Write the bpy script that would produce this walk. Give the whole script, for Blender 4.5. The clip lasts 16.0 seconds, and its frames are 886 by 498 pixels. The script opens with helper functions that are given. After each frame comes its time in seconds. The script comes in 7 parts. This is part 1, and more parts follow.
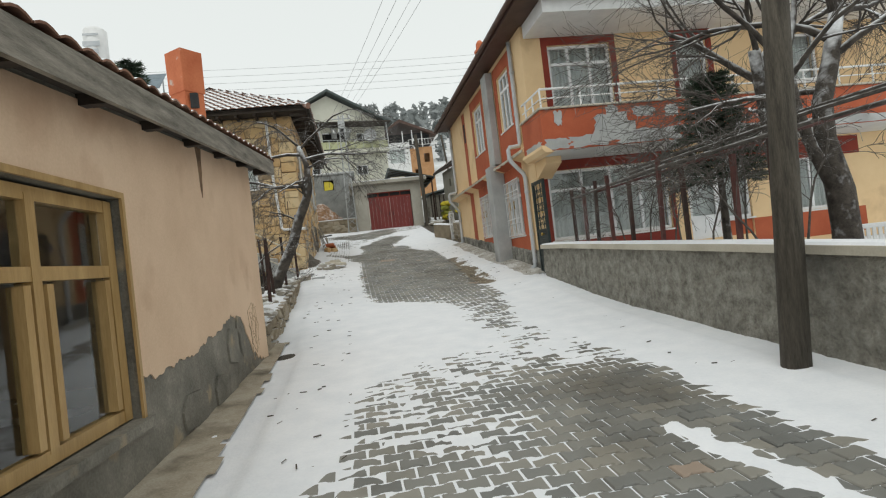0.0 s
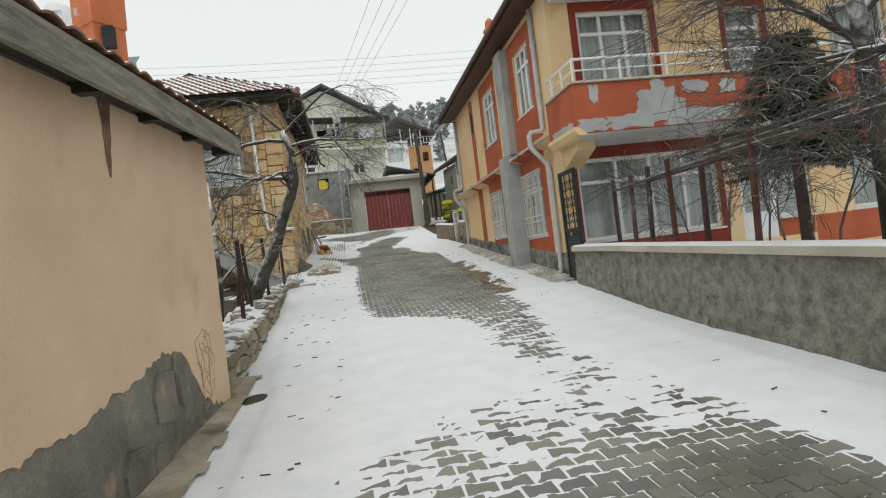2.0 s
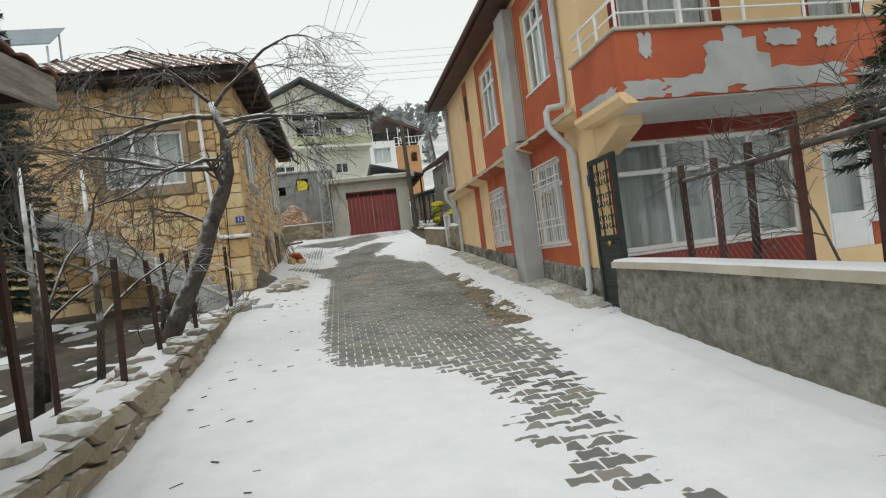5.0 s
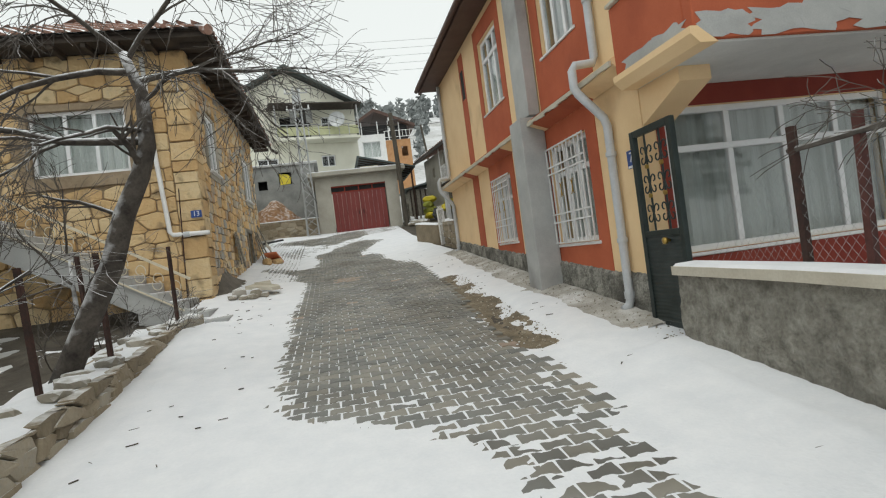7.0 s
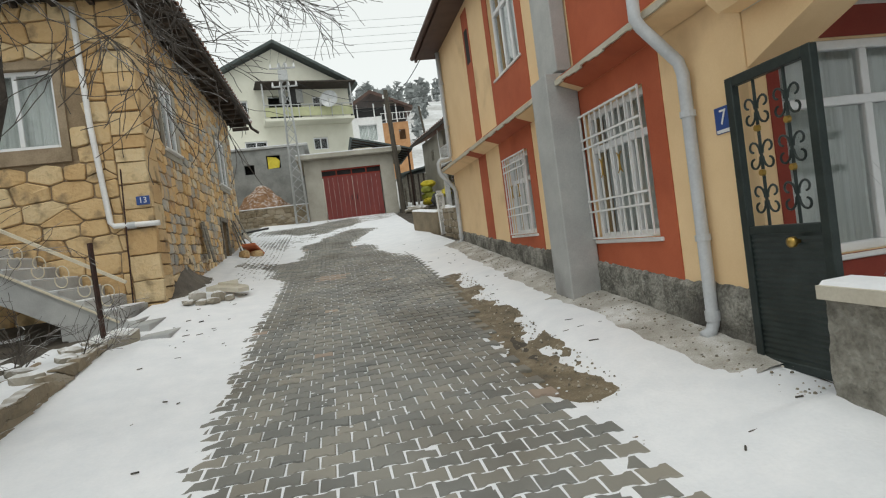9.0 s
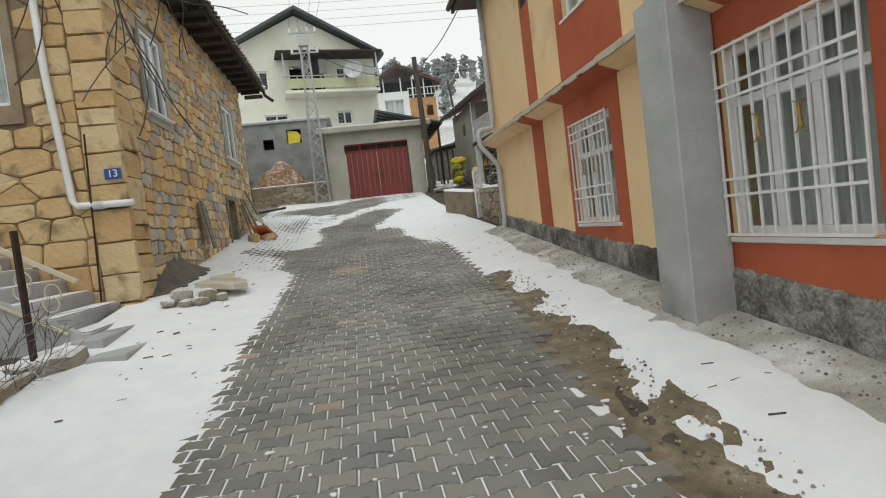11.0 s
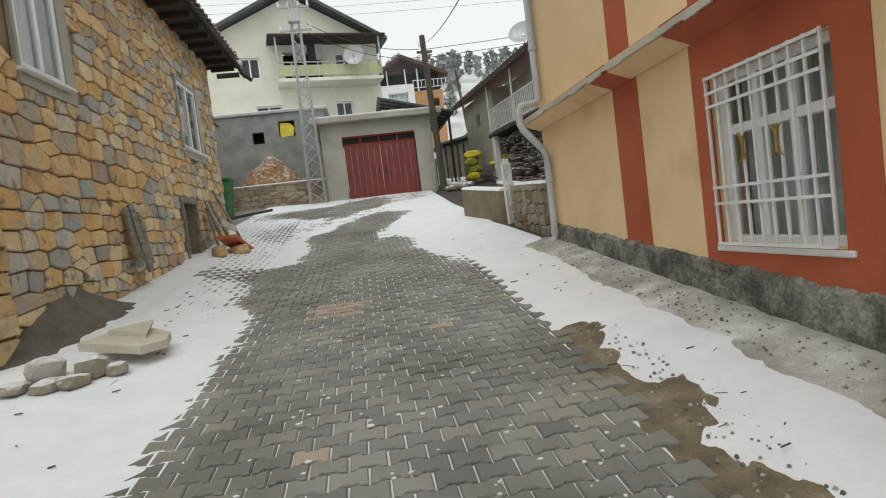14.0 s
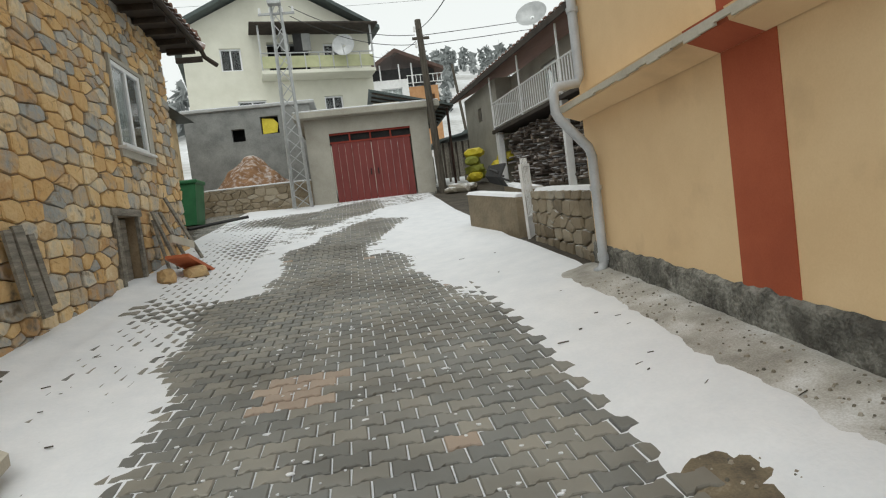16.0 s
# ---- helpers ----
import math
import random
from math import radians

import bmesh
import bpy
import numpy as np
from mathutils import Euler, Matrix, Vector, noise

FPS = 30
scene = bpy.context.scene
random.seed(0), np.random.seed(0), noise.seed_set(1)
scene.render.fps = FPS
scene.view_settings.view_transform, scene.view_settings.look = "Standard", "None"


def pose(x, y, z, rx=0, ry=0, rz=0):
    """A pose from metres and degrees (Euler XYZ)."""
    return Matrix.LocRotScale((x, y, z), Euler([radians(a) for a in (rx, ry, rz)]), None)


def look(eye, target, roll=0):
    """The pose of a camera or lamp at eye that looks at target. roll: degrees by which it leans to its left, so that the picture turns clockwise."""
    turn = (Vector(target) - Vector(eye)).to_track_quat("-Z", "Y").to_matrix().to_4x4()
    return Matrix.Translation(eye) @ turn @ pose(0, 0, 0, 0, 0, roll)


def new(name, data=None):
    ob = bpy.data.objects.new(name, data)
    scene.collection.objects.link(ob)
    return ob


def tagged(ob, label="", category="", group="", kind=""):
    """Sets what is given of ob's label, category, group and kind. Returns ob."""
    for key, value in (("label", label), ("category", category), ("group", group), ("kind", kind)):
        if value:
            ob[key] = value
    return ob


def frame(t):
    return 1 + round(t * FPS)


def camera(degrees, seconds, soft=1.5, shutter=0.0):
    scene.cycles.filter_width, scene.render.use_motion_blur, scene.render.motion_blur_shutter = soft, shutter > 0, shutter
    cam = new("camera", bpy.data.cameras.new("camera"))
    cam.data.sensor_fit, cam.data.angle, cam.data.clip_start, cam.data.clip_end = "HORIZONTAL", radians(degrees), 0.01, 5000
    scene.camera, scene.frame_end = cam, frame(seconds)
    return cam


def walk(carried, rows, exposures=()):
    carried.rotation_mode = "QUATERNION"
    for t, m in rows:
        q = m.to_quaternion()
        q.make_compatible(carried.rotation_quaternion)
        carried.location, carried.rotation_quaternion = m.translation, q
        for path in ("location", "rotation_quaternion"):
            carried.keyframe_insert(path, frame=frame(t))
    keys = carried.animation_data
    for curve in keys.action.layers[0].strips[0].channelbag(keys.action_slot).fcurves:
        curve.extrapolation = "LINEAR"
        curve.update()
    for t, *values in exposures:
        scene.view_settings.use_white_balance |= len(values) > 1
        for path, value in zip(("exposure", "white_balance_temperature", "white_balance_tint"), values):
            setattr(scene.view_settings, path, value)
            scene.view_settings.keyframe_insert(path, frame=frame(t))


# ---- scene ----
cam = camera(76.1, 16.0, soft=1.15)
METRES, EYE, TILT, LEAN, TURN = 16.1, 1.5, 0.0, 0.0, -8.7
ROWS = [
    (0.0, 0.0, 0.0, 0.0, 0.09, 0.75, 6.66),
    (0.5, -0.0018, 0.0321, 0.0031, 0.02, 0.79, 6.71),
    (1.0, -0.0085, 0.0622, 0.0034, -0.03, 0.82, 6.73),
    (1.5, -0.009, 0.0932, 0.0043, -0.1, 0.81, 6.76),
    (2.0, -0.0154, 0.1216, 0.0053, -0.19, 0.85, 6.8),
    (2.5, -0.018, 0.151, 0.0058, -0.31, 1.0, 6.91),
    (3.0, -0.0191, 0.1798, 0.0092, -0.53, 1.02, 6.94),
    (3.5, -0.0224, 0.2109, 0.0099, -0.73, 1.04, 7.0),
    (4.0, -0.0202, 0.2401, 0.0124, -0.94, 1.03, 7.06),
    (6.5, -0.0111, 0.3895, 0.0235, -1.77, 0.73, 7.27),
    (7.0, -0.0126, 0.4207, 0.0234, -2.06, 0.55, 7.4),
    (7.5, -0.0091, 0.4497, 0.0242, -2.28, 0.49, 7.49),
    (8.0, -0.01, 0.4802, 0.0266, -2.5, 0.25, 7.57),
    (8.5, -0.0107, 0.5109, 0.0277, -2.52, -0.07, 7.58),
    (9.0, -0.0093, 0.5427, 0.0329, -2.18, -0.92, 7.48),
    (11.5, -0.0263, 0.7014, 0.0422, 0.77, -2.73, 6.79),
    (12.0, -0.03, 0.7334, 0.0448, 0.96, -2.74, 6.85),
    (12.5, -0.0314, 0.7641, 0.052, 0.99, -2.81, 6.78),
    (13.0, -0.0368, 0.7958, 0.0527, 1.09, -2.74, 6.87),
    (13.5, -0.036, 0.8276, 0.0549, 1.03, -2.76, 6.9),
    (14.0, -0.0403, 0.8601, 0.0555, 0.79, -2.83, 7.01),
    (14.5, -0.0389, 0.8925, 0.0577, 0.62, -2.94, 7.08),
    (15.0, -0.041, 0.9246, 0.0637, 0.35, -3.01, 7.1),
    (15.5, -0.0459, 0.9563, 0.0667, 0.29, -3.05, 7.2),
    (16.0, -0.0491, 0.9901, 0.0723, 0.25, -3.11, 7.25),
]
walk(cam, [(t, pose(0, 0, EYE, TILT, LEAN, TURN) @ pose(METRES * x, METRES * y, METRES * z, 90 + pitch, roll, yaw)) for t, x, y, z, yaw, pitch, roll in ROWS], exposures=[(0.0, -0.08, 6500, 6), (4.0, 0.0, 6500, 6), (9.0, 0.02, 6500, 6), (16.0, 0.04, 6500, 6)])

# ---- world and light ----
world = bpy.data.worlds.new("overcast_sky")
scene.world = world
world.use_nodes = True
_nt = world.node_tree
_sky = _nt.nodes.new("ShaderNodeTexSky")
_sky.sky_type = "NISHITA"
_sky.sun_disc = False
_sky.sun_elevation, _sky.sun_rotation = radians(50), radians(200)
_hs = _nt.nodes.new("ShaderNodeHueSaturation")
_hs.inputs["Saturation"].default_value = 0.12
_hs.inputs["Value"].default_value = 1.0
_mx = _nt.nodes.new("ShaderNodeMix")
_mx.data_type = "RGBA"
_mx.inputs[0].default_value = 0.8
_mx.inputs[7].default_value = (7.9, 8.1, 8.05, 1)
_nt.links.new(_sky.outputs[0], _hs.inputs["Color"])
_nt.links.new(_hs.outputs[0], _mx.inputs[6])
_bg = _nt.nodes["Background"]
_nt.links.new(_mx.outputs[2], _bg.inputs["Color"])
_bg.inputs["Strength"].default_value = 0.124

sun = new("sun", bpy.data.lights.new("sun", "SUN"))
sun.data.energy, sun.data.angle, sun.data.color = 0.85, radians(40), (1.0, 0.985, 0.96)
sun.matrix_world = look((0, 0, 30), (Vector((0, 0, 30)) + Vector((0.1, 0.45, -0.9))))


# ---- materials ----
def ramp_node(nt, stops):
    r = nt.nodes.new("ShaderNodeValToRGB")
    el = r.color_ramp.elements
    while len(el) < len(stops):
        el.new(0.5)
    for e, (p, c) in zip(el, stops):
        e.position, e.color = p, (*c, 1)
    return r


def mat(name, stops, scale=4.0, rough=0.8, metal=0.0, bump=0.3, fine=60.0, stretch=(1, 1, 1), snow=0.0, pieces=0.0, dist=0.01, spots=None, snow_at=(0.35, 0.75)):
    """Paint of several tones mixed by two scales of noise, with fine relief; snow: white on what faces up; pieces: how far single pieces differ."""
    m = bpy.data.materials.new(name)
    m.use_nodes = True
    nt = m.node_tree
    N, L = nt.nodes, nt.links.new
    b = N["Principled BSDF"]
    b.inputs["Roughness"].default_value, b.inputs["Metallic"].default_value = rough, metal
    geo = N.new("ShaderNodeNewGeometry")
    mp = N.new("ShaderNodeMapping")
    mp.inputs["Scale"].default_value = stretch
    L(geo.outputs["Position"], mp.inputs[0])
    n1 = N.new("ShaderNodeTexNoise")
    n1.inputs["Scale"].default_value, n1.inputs["Detail"].default_value, n1.inputs["Roughness"].default_value = scale, 6, 0.62
    n2 = N.new("ShaderNodeTexNoise")
    n2.inputs["Scale"].default_value, n2.inputs["Detail"].default_value = fine, 4
    L(mp.outputs[0], n1.inputs[0])
    L(mp.outputs[0], n2.inputs[0])
    mixv = N.new("ShaderNodeMath")
    mixv.operation = "MULTIPLY_ADD"
    mixv.inputs[1].default_value = 0.35
    L(n2.outputs[0], mixv.inputs[0])
    sub = N.new("ShaderNodeMath")
    sub.operation = "SUBTRACT"
    sub.inputs[1].default_value = 0.175
    L(n1.outputs[0], sub.inputs[0])
    L(sub.outputs[0], mixv.inputs[2])
    fac = mixv.outputs[0]
    if pieces:
        oi = N.new("ShaderNodeObjectInfo")
        add = N.new("ShaderNodeMath")
        L(oi.outputs["Random"], add.inputs[0])
        L(geo.outputs["Random Per Island"], add.inputs[1])
        fr = N.new("ShaderNodeMath")
        fr.operation = "FRACT"
        L(add.outputs[0], fr.inputs[0])
        mm = N.new("ShaderNodeMix")
        mm.inputs[0].default_value = pieces
        L(fac, mm.inputs[2])
        L(fr.outputs[0], mm.inputs[3])
        fac = mm.outputs[0]
    r = ramp_node(nt, stops)
    L(fac, r.inputs[0])
    col = r.outputs[0]
    if spots:
        tone, sc, lo, hi = spots
        ns = N.new("ShaderNodeTexNoise")
        ns.inputs["Scale"].default_value, ns.inputs["Detail"].default_value = sc, 8
        L(mp.outputs[0], ns.inputs[0])
        rs = ramp_node(nt, [(lo, (0, 0, 0)), (hi, (1, 1, 1))])
        L(ns.outputs[0], rs.inputs[0])
        ms = N.new("ShaderNodeMix")
        ms.data_type = "RGBA"
        ms.inputs[7].default_value = (*tone, 1)
        L(rs.outputs[0], ms.inputs[0])
        L(col, ms.inputs[6])
        col = ms.outputs[2]
    if snow:
        sx = N.new("ShaderNodeSeparateXYZ")
        L(geo.outputs["Normal"], sx.inputs[0])
        n3 = N.new("ShaderNodeTexNoise")
        n3.inputs["Scale"].default_value, n3.inputs["Detail"].default_value = 7, 5
        L(geo.outputs["Position"], n3.inputs[0])
        ad = N.new("ShaderNodeMath")
        ad.operation = "MULTIPLY_ADD"
        ad.inputs[1].default_value = 1.6
        L(n3.outputs[0], ad.inputs[0])
        L(sx.outputs[2], ad.inputs[2])
        rs = ramp_node(nt, [(snow_at[0], (0, 0, 0)), (snow_at[1], (1, 1, 1))])
        sc2 = N.new("ShaderNodeMath")
        sc2.operation = "MULTIPLY_ADD"
        sc2.inputs[1].default_value, sc2.inputs[2].default_value = 0.5, snow - 0.75
        L(ad.outputs[0], sc2.inputs[0])
        L(sc2.outputs[0], rs.inputs[0])
        ms = N.new("ShaderNodeMix")
        ms.data_type = "RGBA"
        ms.inputs[7].default_value = (0.82, 0.83, 0.84, 1)
        L(rs.outputs[0], ms.inputs[0])
        L(col, ms.inputs[6])
        col = ms.outputs[2]
    L(col, b.inputs["Base Color"])
    if bump:
        bp = N.new("ShaderNodeBump")
        bp.inputs["Strength"].default_value, bp.inputs["Distance"].default_value = bump, dist
        L(mixv.outputs[0], bp.inputs["Height"])
        L(bp.outputs[0], b.inputs["Normal"])
    return m


def tones(c, d=0.25):
    return [(0.3, tuple(v * (1 - d) for v in c)), (0.7, tuple(min(0.9, v * (1 + d)) for v in c))]


M_snow = mat("snow", [(0.3, (0.72, 0.735, 0.76)), (0.7, (0.81, 0.815, 0.83))], 3, 0.85, 0, 0.5, 40, dist=0.015)
M_paver = mat("paver", [(0.05, (0.12, 0.122, 0.115)), (0.35, (0.19, 0.19, 0.175)), (0.6, (0.24, 0.23, 0.2)), (0.9, (0.31, 0.285, 0.235))], 1.2, 0.55, 0, 0.5, 130, pieces=0.55, dist=0.004, spots=((0.085, 0.074, 0.055), 0.7, 0.48, 0.76))
M_pinkpaver = mat("terracotta_paver", [(0.2, (0.28, 0.215, 0.165)), (0.8, (0.4, 0.315, 0.245))], 3, 0.6, 0, 0.5, 130, pieces=0.4, dist=0.004)
M_earth = mat("wet_earth", [(0.3, (0.035, 0.028, 0.02)), (0.7, (0.1, 0.085, 0.065))], 2.5, 0.8, 0, 0.8, 50, dist=0.02)
M_gravel = mat("gravel", [(0.25, (0.07, 0.058, 0.04)), (0.55, (0.19, 0.15, 0.095)), (0.8, (0.34, 0.3, 0.22))], 5, 0.7, 0, 0.8, 90, dist=0.015)
M_apron = mat("gritty_concrete_apron", [(0.25, (0.2, 0.185, 0.155)), (0.5, (0.42, 0.4, 0.36)), (0.72, (0.7, 0.7, 0.69))], 2, 0.85, 0, 0.8, 90, dist=0.012)
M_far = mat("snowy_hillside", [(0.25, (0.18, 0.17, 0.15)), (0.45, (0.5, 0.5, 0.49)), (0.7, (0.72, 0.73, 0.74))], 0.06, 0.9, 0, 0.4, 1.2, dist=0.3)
M_yellow = mat("ochre_yellow_render", [(0.3, (0.76, 0.54, 0.3)), (0.7, (0.84, 0.62, 0.36))], 1.3, 0.85, 0, 0.25, 90, dist=0.004, spots=((0.5, 0.33, 0.18), 1.1, 0.6, 0.85))
M_orange = mat("burnt_orange_render", [(0.3, (0.37, 0.08, 0.032)), (0.7, (0.48, 0.12, 0.052))], 1.3, 0.85, 0, 0.25, 90, dist=0.004, spots=((0.32, 0.07, 0.03), 1.5, 0.55, 0.8))
M_dred = mat("dark_red_render", [(0.3, (0.2, 0.025, 0.016)), (0.7, (0.27, 0.045, 0.025))], 1.3, 0.85, 0, 0.2, 90, dist=0.003)
M_conc = mat("grey_concrete", [(0.3, (0.34, 0.345, 0.34)), (0.7, (0.48, 0.485, 0.47))], 1.6, 0.85, 0, 0.4, 70, dist=0.006, spots=((0.19, 0.18, 0.17), 0.9, 0.55, 0.8))
M_rough = mat("roughcast_socle", [(0.34, (0.09, 0.086, 0.075)), (0.5, (0.2, 0.195, 0.17)), (0.66, (0.36, 0.35, 0.31))], 5, 0.95, 0, 1.0, 40, dist=0.05, spots=((0.075, 0.07, 0.06), 1.6, 0.5, 0.7))
M_gwall = mat("roughcast_garden_wall", [(0.28, (0.13, 0.12, 0.1)), (0.5, (0.26, 0.248, 0.21)), (0.72, (0.4, 0.385, 0.335))], 7, 0.95, 0, 1.0, 34, dist=0.08, spots=((0.12, 0.113, 0.096), 0.8, 0.5, 0.75))
M_tan = mat("damp_tan_footing", [(0.25, (0.2, 0.165, 0.115)), (0.5, (0.36, 0.31, 0.235)), (0.75, (0.48, 0.43, 0.35))], 2.4, 0.9, 0, 0.8, 60, dist=0.015, spots=((0.12, 0.1, 0.07), 2.5, 0.52, 0.7))
M_bank = mat("grey_brown_bank", [(0.3, (0.075, 0.066, 0.055)), (0.7, (0.17, 0.15, 0.125))], 2.2, 0.95, 0, 0.7, 40, dist=0.015)
M_cap = mat("cast_concrete_coping", [(0.3, (0.42, 0.38, 0.3)), (0.7, (0.58, 0.54, 0.45))], 2, 0.85, 0, 0.4, 50, dist=0.006)
M_peach = mat("peach_plaster", [(0.28, (0.6, 0.42, 0.28)), (0.6, (0.71, 0.52, 0.36)), (0.8, (0.75, 0.57, 0.41))], 0.9, 0.9, 0, 0.35, 60, dist=0.006, spots=((0.48, 0.3, 0.19), 1.6, 0.58, 0.85))
M_greyplaster = mat("bare_grey_plaster", [(0.28, (0.1, 0.093, 0.076)), (0.6, (0.22, 0.205, 0.17)), (0.8, (0.34, 0.31, 0.26))], 2.3, 0.95, 0, 0.9, 50, dist=0.02, spots=((0.36, 0.29, 0.19), 2.6, 0.6, 0.72))
M_oldwood = mat("weathered_grey_wood", [(0.3, (0.1, 0.09, 0.072)), (0.7, (0.32, 0.29, 0.24))], 3, 0.85, 0, 0.7, 40, stretch=(6, 0.6, 6), dist=0.01)
M_darkwood = mat("dark_soffit_wood", [(0.3, (0.022, 0.017, 0.013)), (0.7, (0.06, 0.045, 0.034))], 3, 0.85, 0, 0.6, 40, dist=0.01)
M_brownroof = mat("brown_painted_eave", [(0.3, (0.06, 0.03, 0.022)), (0.7, (0.1, 0.055, 0.04))], 3, 0.6, 0, 0.3, 40, dist=0.005)
M_pinewood = mat("yellow_varnished_pine", [(0.3, (0.33, 0.2, 0.07)), (0.7, (0.5, 0.33, 0.14))], 2, 0.5, 0, 0.3, 30, stretch=(4, 4, 0.5), dist=0.004)
M_tile = mat("old_clay_tile", [(0.2, (0.13, 0.06, 0.035)), (0.6, (0.27, 0.14, 0.09)), (0.85, (0.36, 0.24, 0.18))], 3, 0.9, 0, 0.5, 60, pieces=0.5, snow=0.74)
M_tilesnow = mat("snow_covered_clay_tile", [(0.2, (0.2, 0.1, 0.07)), (0.8, (0.36, 0.22, 0.17))], 3, 0.9, 0, 0.5, 60, pieces=0.4, snow=0.82)
M_clay = mat("orange_clay_pot", [(0.3, (0.42, 0.1, 0.035)), (0.7, (0.56, 0.17, 0.07))], 3, 0.75, 0, 0.3, 50, dist=0.004, spots=((0.5, 0.42, 0.36), 6, 0.66, 0.72))
M_stone = mat("rubble_stone", [(0.0, (0.46, 0.24, 0.09)), (0.18, (0.66, 0.44, 0.2)), (0.3, (0.33, 0.345, 0.335)), (0.4, (0.6, 0.37, 0.15)), (0.52, (0.72, 0.52, 0.27)), (0.62, (0.4, 0.4, 0.38)), (0.7, (0.73, 0.58, 0.36)), (0.8, (0.52, 0.31, 0.13)), (0.9, (0.3, 0.32, 0.32)), (0.97, (0.64, 0.45, 0.22))], 2.5, 0.9, 0, 1.0, 16, pieces=0.72, dist=0.05, spots=((0.2, 0.16, 0.11), 6, 0.6, 0.72))
M_wallstone = mat("brown_wall_stone", [(0.1, (0.12, 0.1, 0.07)), (0.4, (0.26, 0.21, 0.14)), (0.7, (0.36, 0.31, 0.23)), (0.95, (0.3, 0.3, 0.28))], 3, 0.95, 0, 1.0, 20, pieces=0.5, dist=0.04, snow=0.34)
M_ashlar = mat("ochre_ashlar", [(0.1, (0.44, 0.27, 0.115)), (0.45, (0.58, 0.4, 0.2)), (0.75, (0.63, 0.49, 0.29)), (0.95, (0.46, 0.4, 0.3))], 2.0, 0.9, 0, 1.0, 16, pieces=0.5, dist=0.04, spots=((0.22, 0.16, 0.09), 3.2, 0.54, 0.7))
M_bed = mat("ochre_lime_mortar", [(0.3, (0.19, 0.135, 0.08)), (0.7, (0.33, 0.25, 0.16))], 3, 0.95, 0, 0.8, 40, dist=0.02)
M_mortar = mat("grey_mortar", [(0.3, (0.2, 0.15, 0.095)), (0.7, (0.36, 0.28, 0.19))], 3, 0.95, 0, 0.8, 40, dist=0.02)
M_drystone = mat("snow_dusted_wall_stone", [(0.1, (0.16, 0.15, 0.13)), (0.5, (0.3, 0.27, 0.21)), (0.9, (0.42, 0.4, 0.36))], 3, 0.95, 0, 0.9, 25, pieces=0.5, dist=0.03, snow=0.5)
M_bark = mat("dark_bark", [(0.3, (0.025, 0.02, 0.017)), (0.7, (0.1, 0.085, 0.07))], 6, 0.95, 0, 1.0, 40, dist=0.02, snow=0.66)
M_twig = mat("grey_twig", [(0.3, (0.05, 0.042, 0.036)), (0.7, (0.13, 0.115, 0.1))], 6, 0.95, 0, 0.2, 40, dist=0.004, snow=0.4)
M_pole = mat("weathered_pole_wood", [(0.3, (0.04, 0.034, 0.026)), (0.7, (0.115, 0.1, 0.078))], 5, 0.95, 0, 0.8, 40, stretch=(4, 4, 0.4), dist=0.012)
M_fir = mat("fir_needles", [(0.2, (0.012, 0.025, 0.014)), (0.8, (0.05, 0.08, 0.045))], 5, 0.9, 0, 0.0, 40, pieces=0.5)
# foliage lightened to grey: the distance haze is painted into this base colour
M_farfir = mat("haze_paled_pine_foliage", [(0.2, (0.17, 0.185, 0.18)), (0.8, (0.36, 0.38, 0.38))], 0.7, 0.95, 0, 0.0, 4, pieces=0.5)
M_rust = mat("rusty_iron", [(0.3, (0.022, 0.015, 0.012)), (0.7, (0.07, 0.03, 0.022))], 8, 0.75, 0.2, 0.5, 60, dist=0.004)
M_maroon = mat("maroon_paint_iron", [(0.3, (0.06, 0.018, 0.014)), (0.7, (0.11, 0.035, 0.028))], 8, 0.6, 0.1, 0.3, 60, dist=0.003)
M_white = mat("white_painted_metal", [(0.3, (0.68, 0.68, 0.67)), (0.7, (0.8, 0.8, 0.79))], 4, 0.45, 0, 0.1, 60, dist=0.002)
M_pvc = mat("white_pvc_frame", [(0.3, (0.74, 0.75, 0.76)), (0.7, (0.83, 0.84, 0.85))], 3, 0.35, 0, 0.05, 50, dist=0.002)
M_drain = mat("grey_plastic_drainpipe", [(0.3, (0.42, 0.44, 0.46)), (0.7, (0.55, 0.57, 0.59))], 4, 0.45, 0, 0.1, 50, dist=0.002)
M_gate = mat("dark_green_gate_paint", [(0.3, (0.012, 0.02, 0.019)), (0.7, (0.03, 0.042, 0.04))], 5, 0.45, 0.3, 0.2, 70, dist=0.003)
M_brass = mat("worn_brass", [(0.3, (0.35, 0.22, 0.05)), (0.7, (0.55, 0.38, 0.12))], 5, 0.35, 0.9, 0.1, 50, dist=0.002)
M_blue = mat("blue_enamel", [(0.3, (0.015, 0.05, 0.2)), (0.7, (0.02, 0.07, 0.27))], 5, 0.35, 0, 0.05, 50, dist=0.002)
M_redgar = mat("faded_red_steel", [(0.3, (0.15, 0.025, 0.022)), (0.7, (0.215, 0.042, 0.036))], 2, 0.6, 0.1, 0.2, 40, stretch=(2, 2, 0.5), dist=0.004)
M_cream = mat("cream_render", [(0.3, (0.64, 0.63, 0.53)), (0.7, (0.74, 0.73, 0.63))], 1.2, 0.9, 0, 0.25, 40, dist=0.005)
M_block = mat("grey_blockwork_render", [(0.3, (0.17, 0.175, 0.17)), (0.7, (0.31, 0.315, 0.3))], 1.5, 0.95, 0, 0.6, 25, dist=0.02)
M_greyrend = mat("stained_grey_render", [(0.3, (0.33, 0.31, 0.26)), (0.7, (0.47, 0.45, 0.39))], 1.2, 0.95, 0, 0.4, 30, dist=0.01)
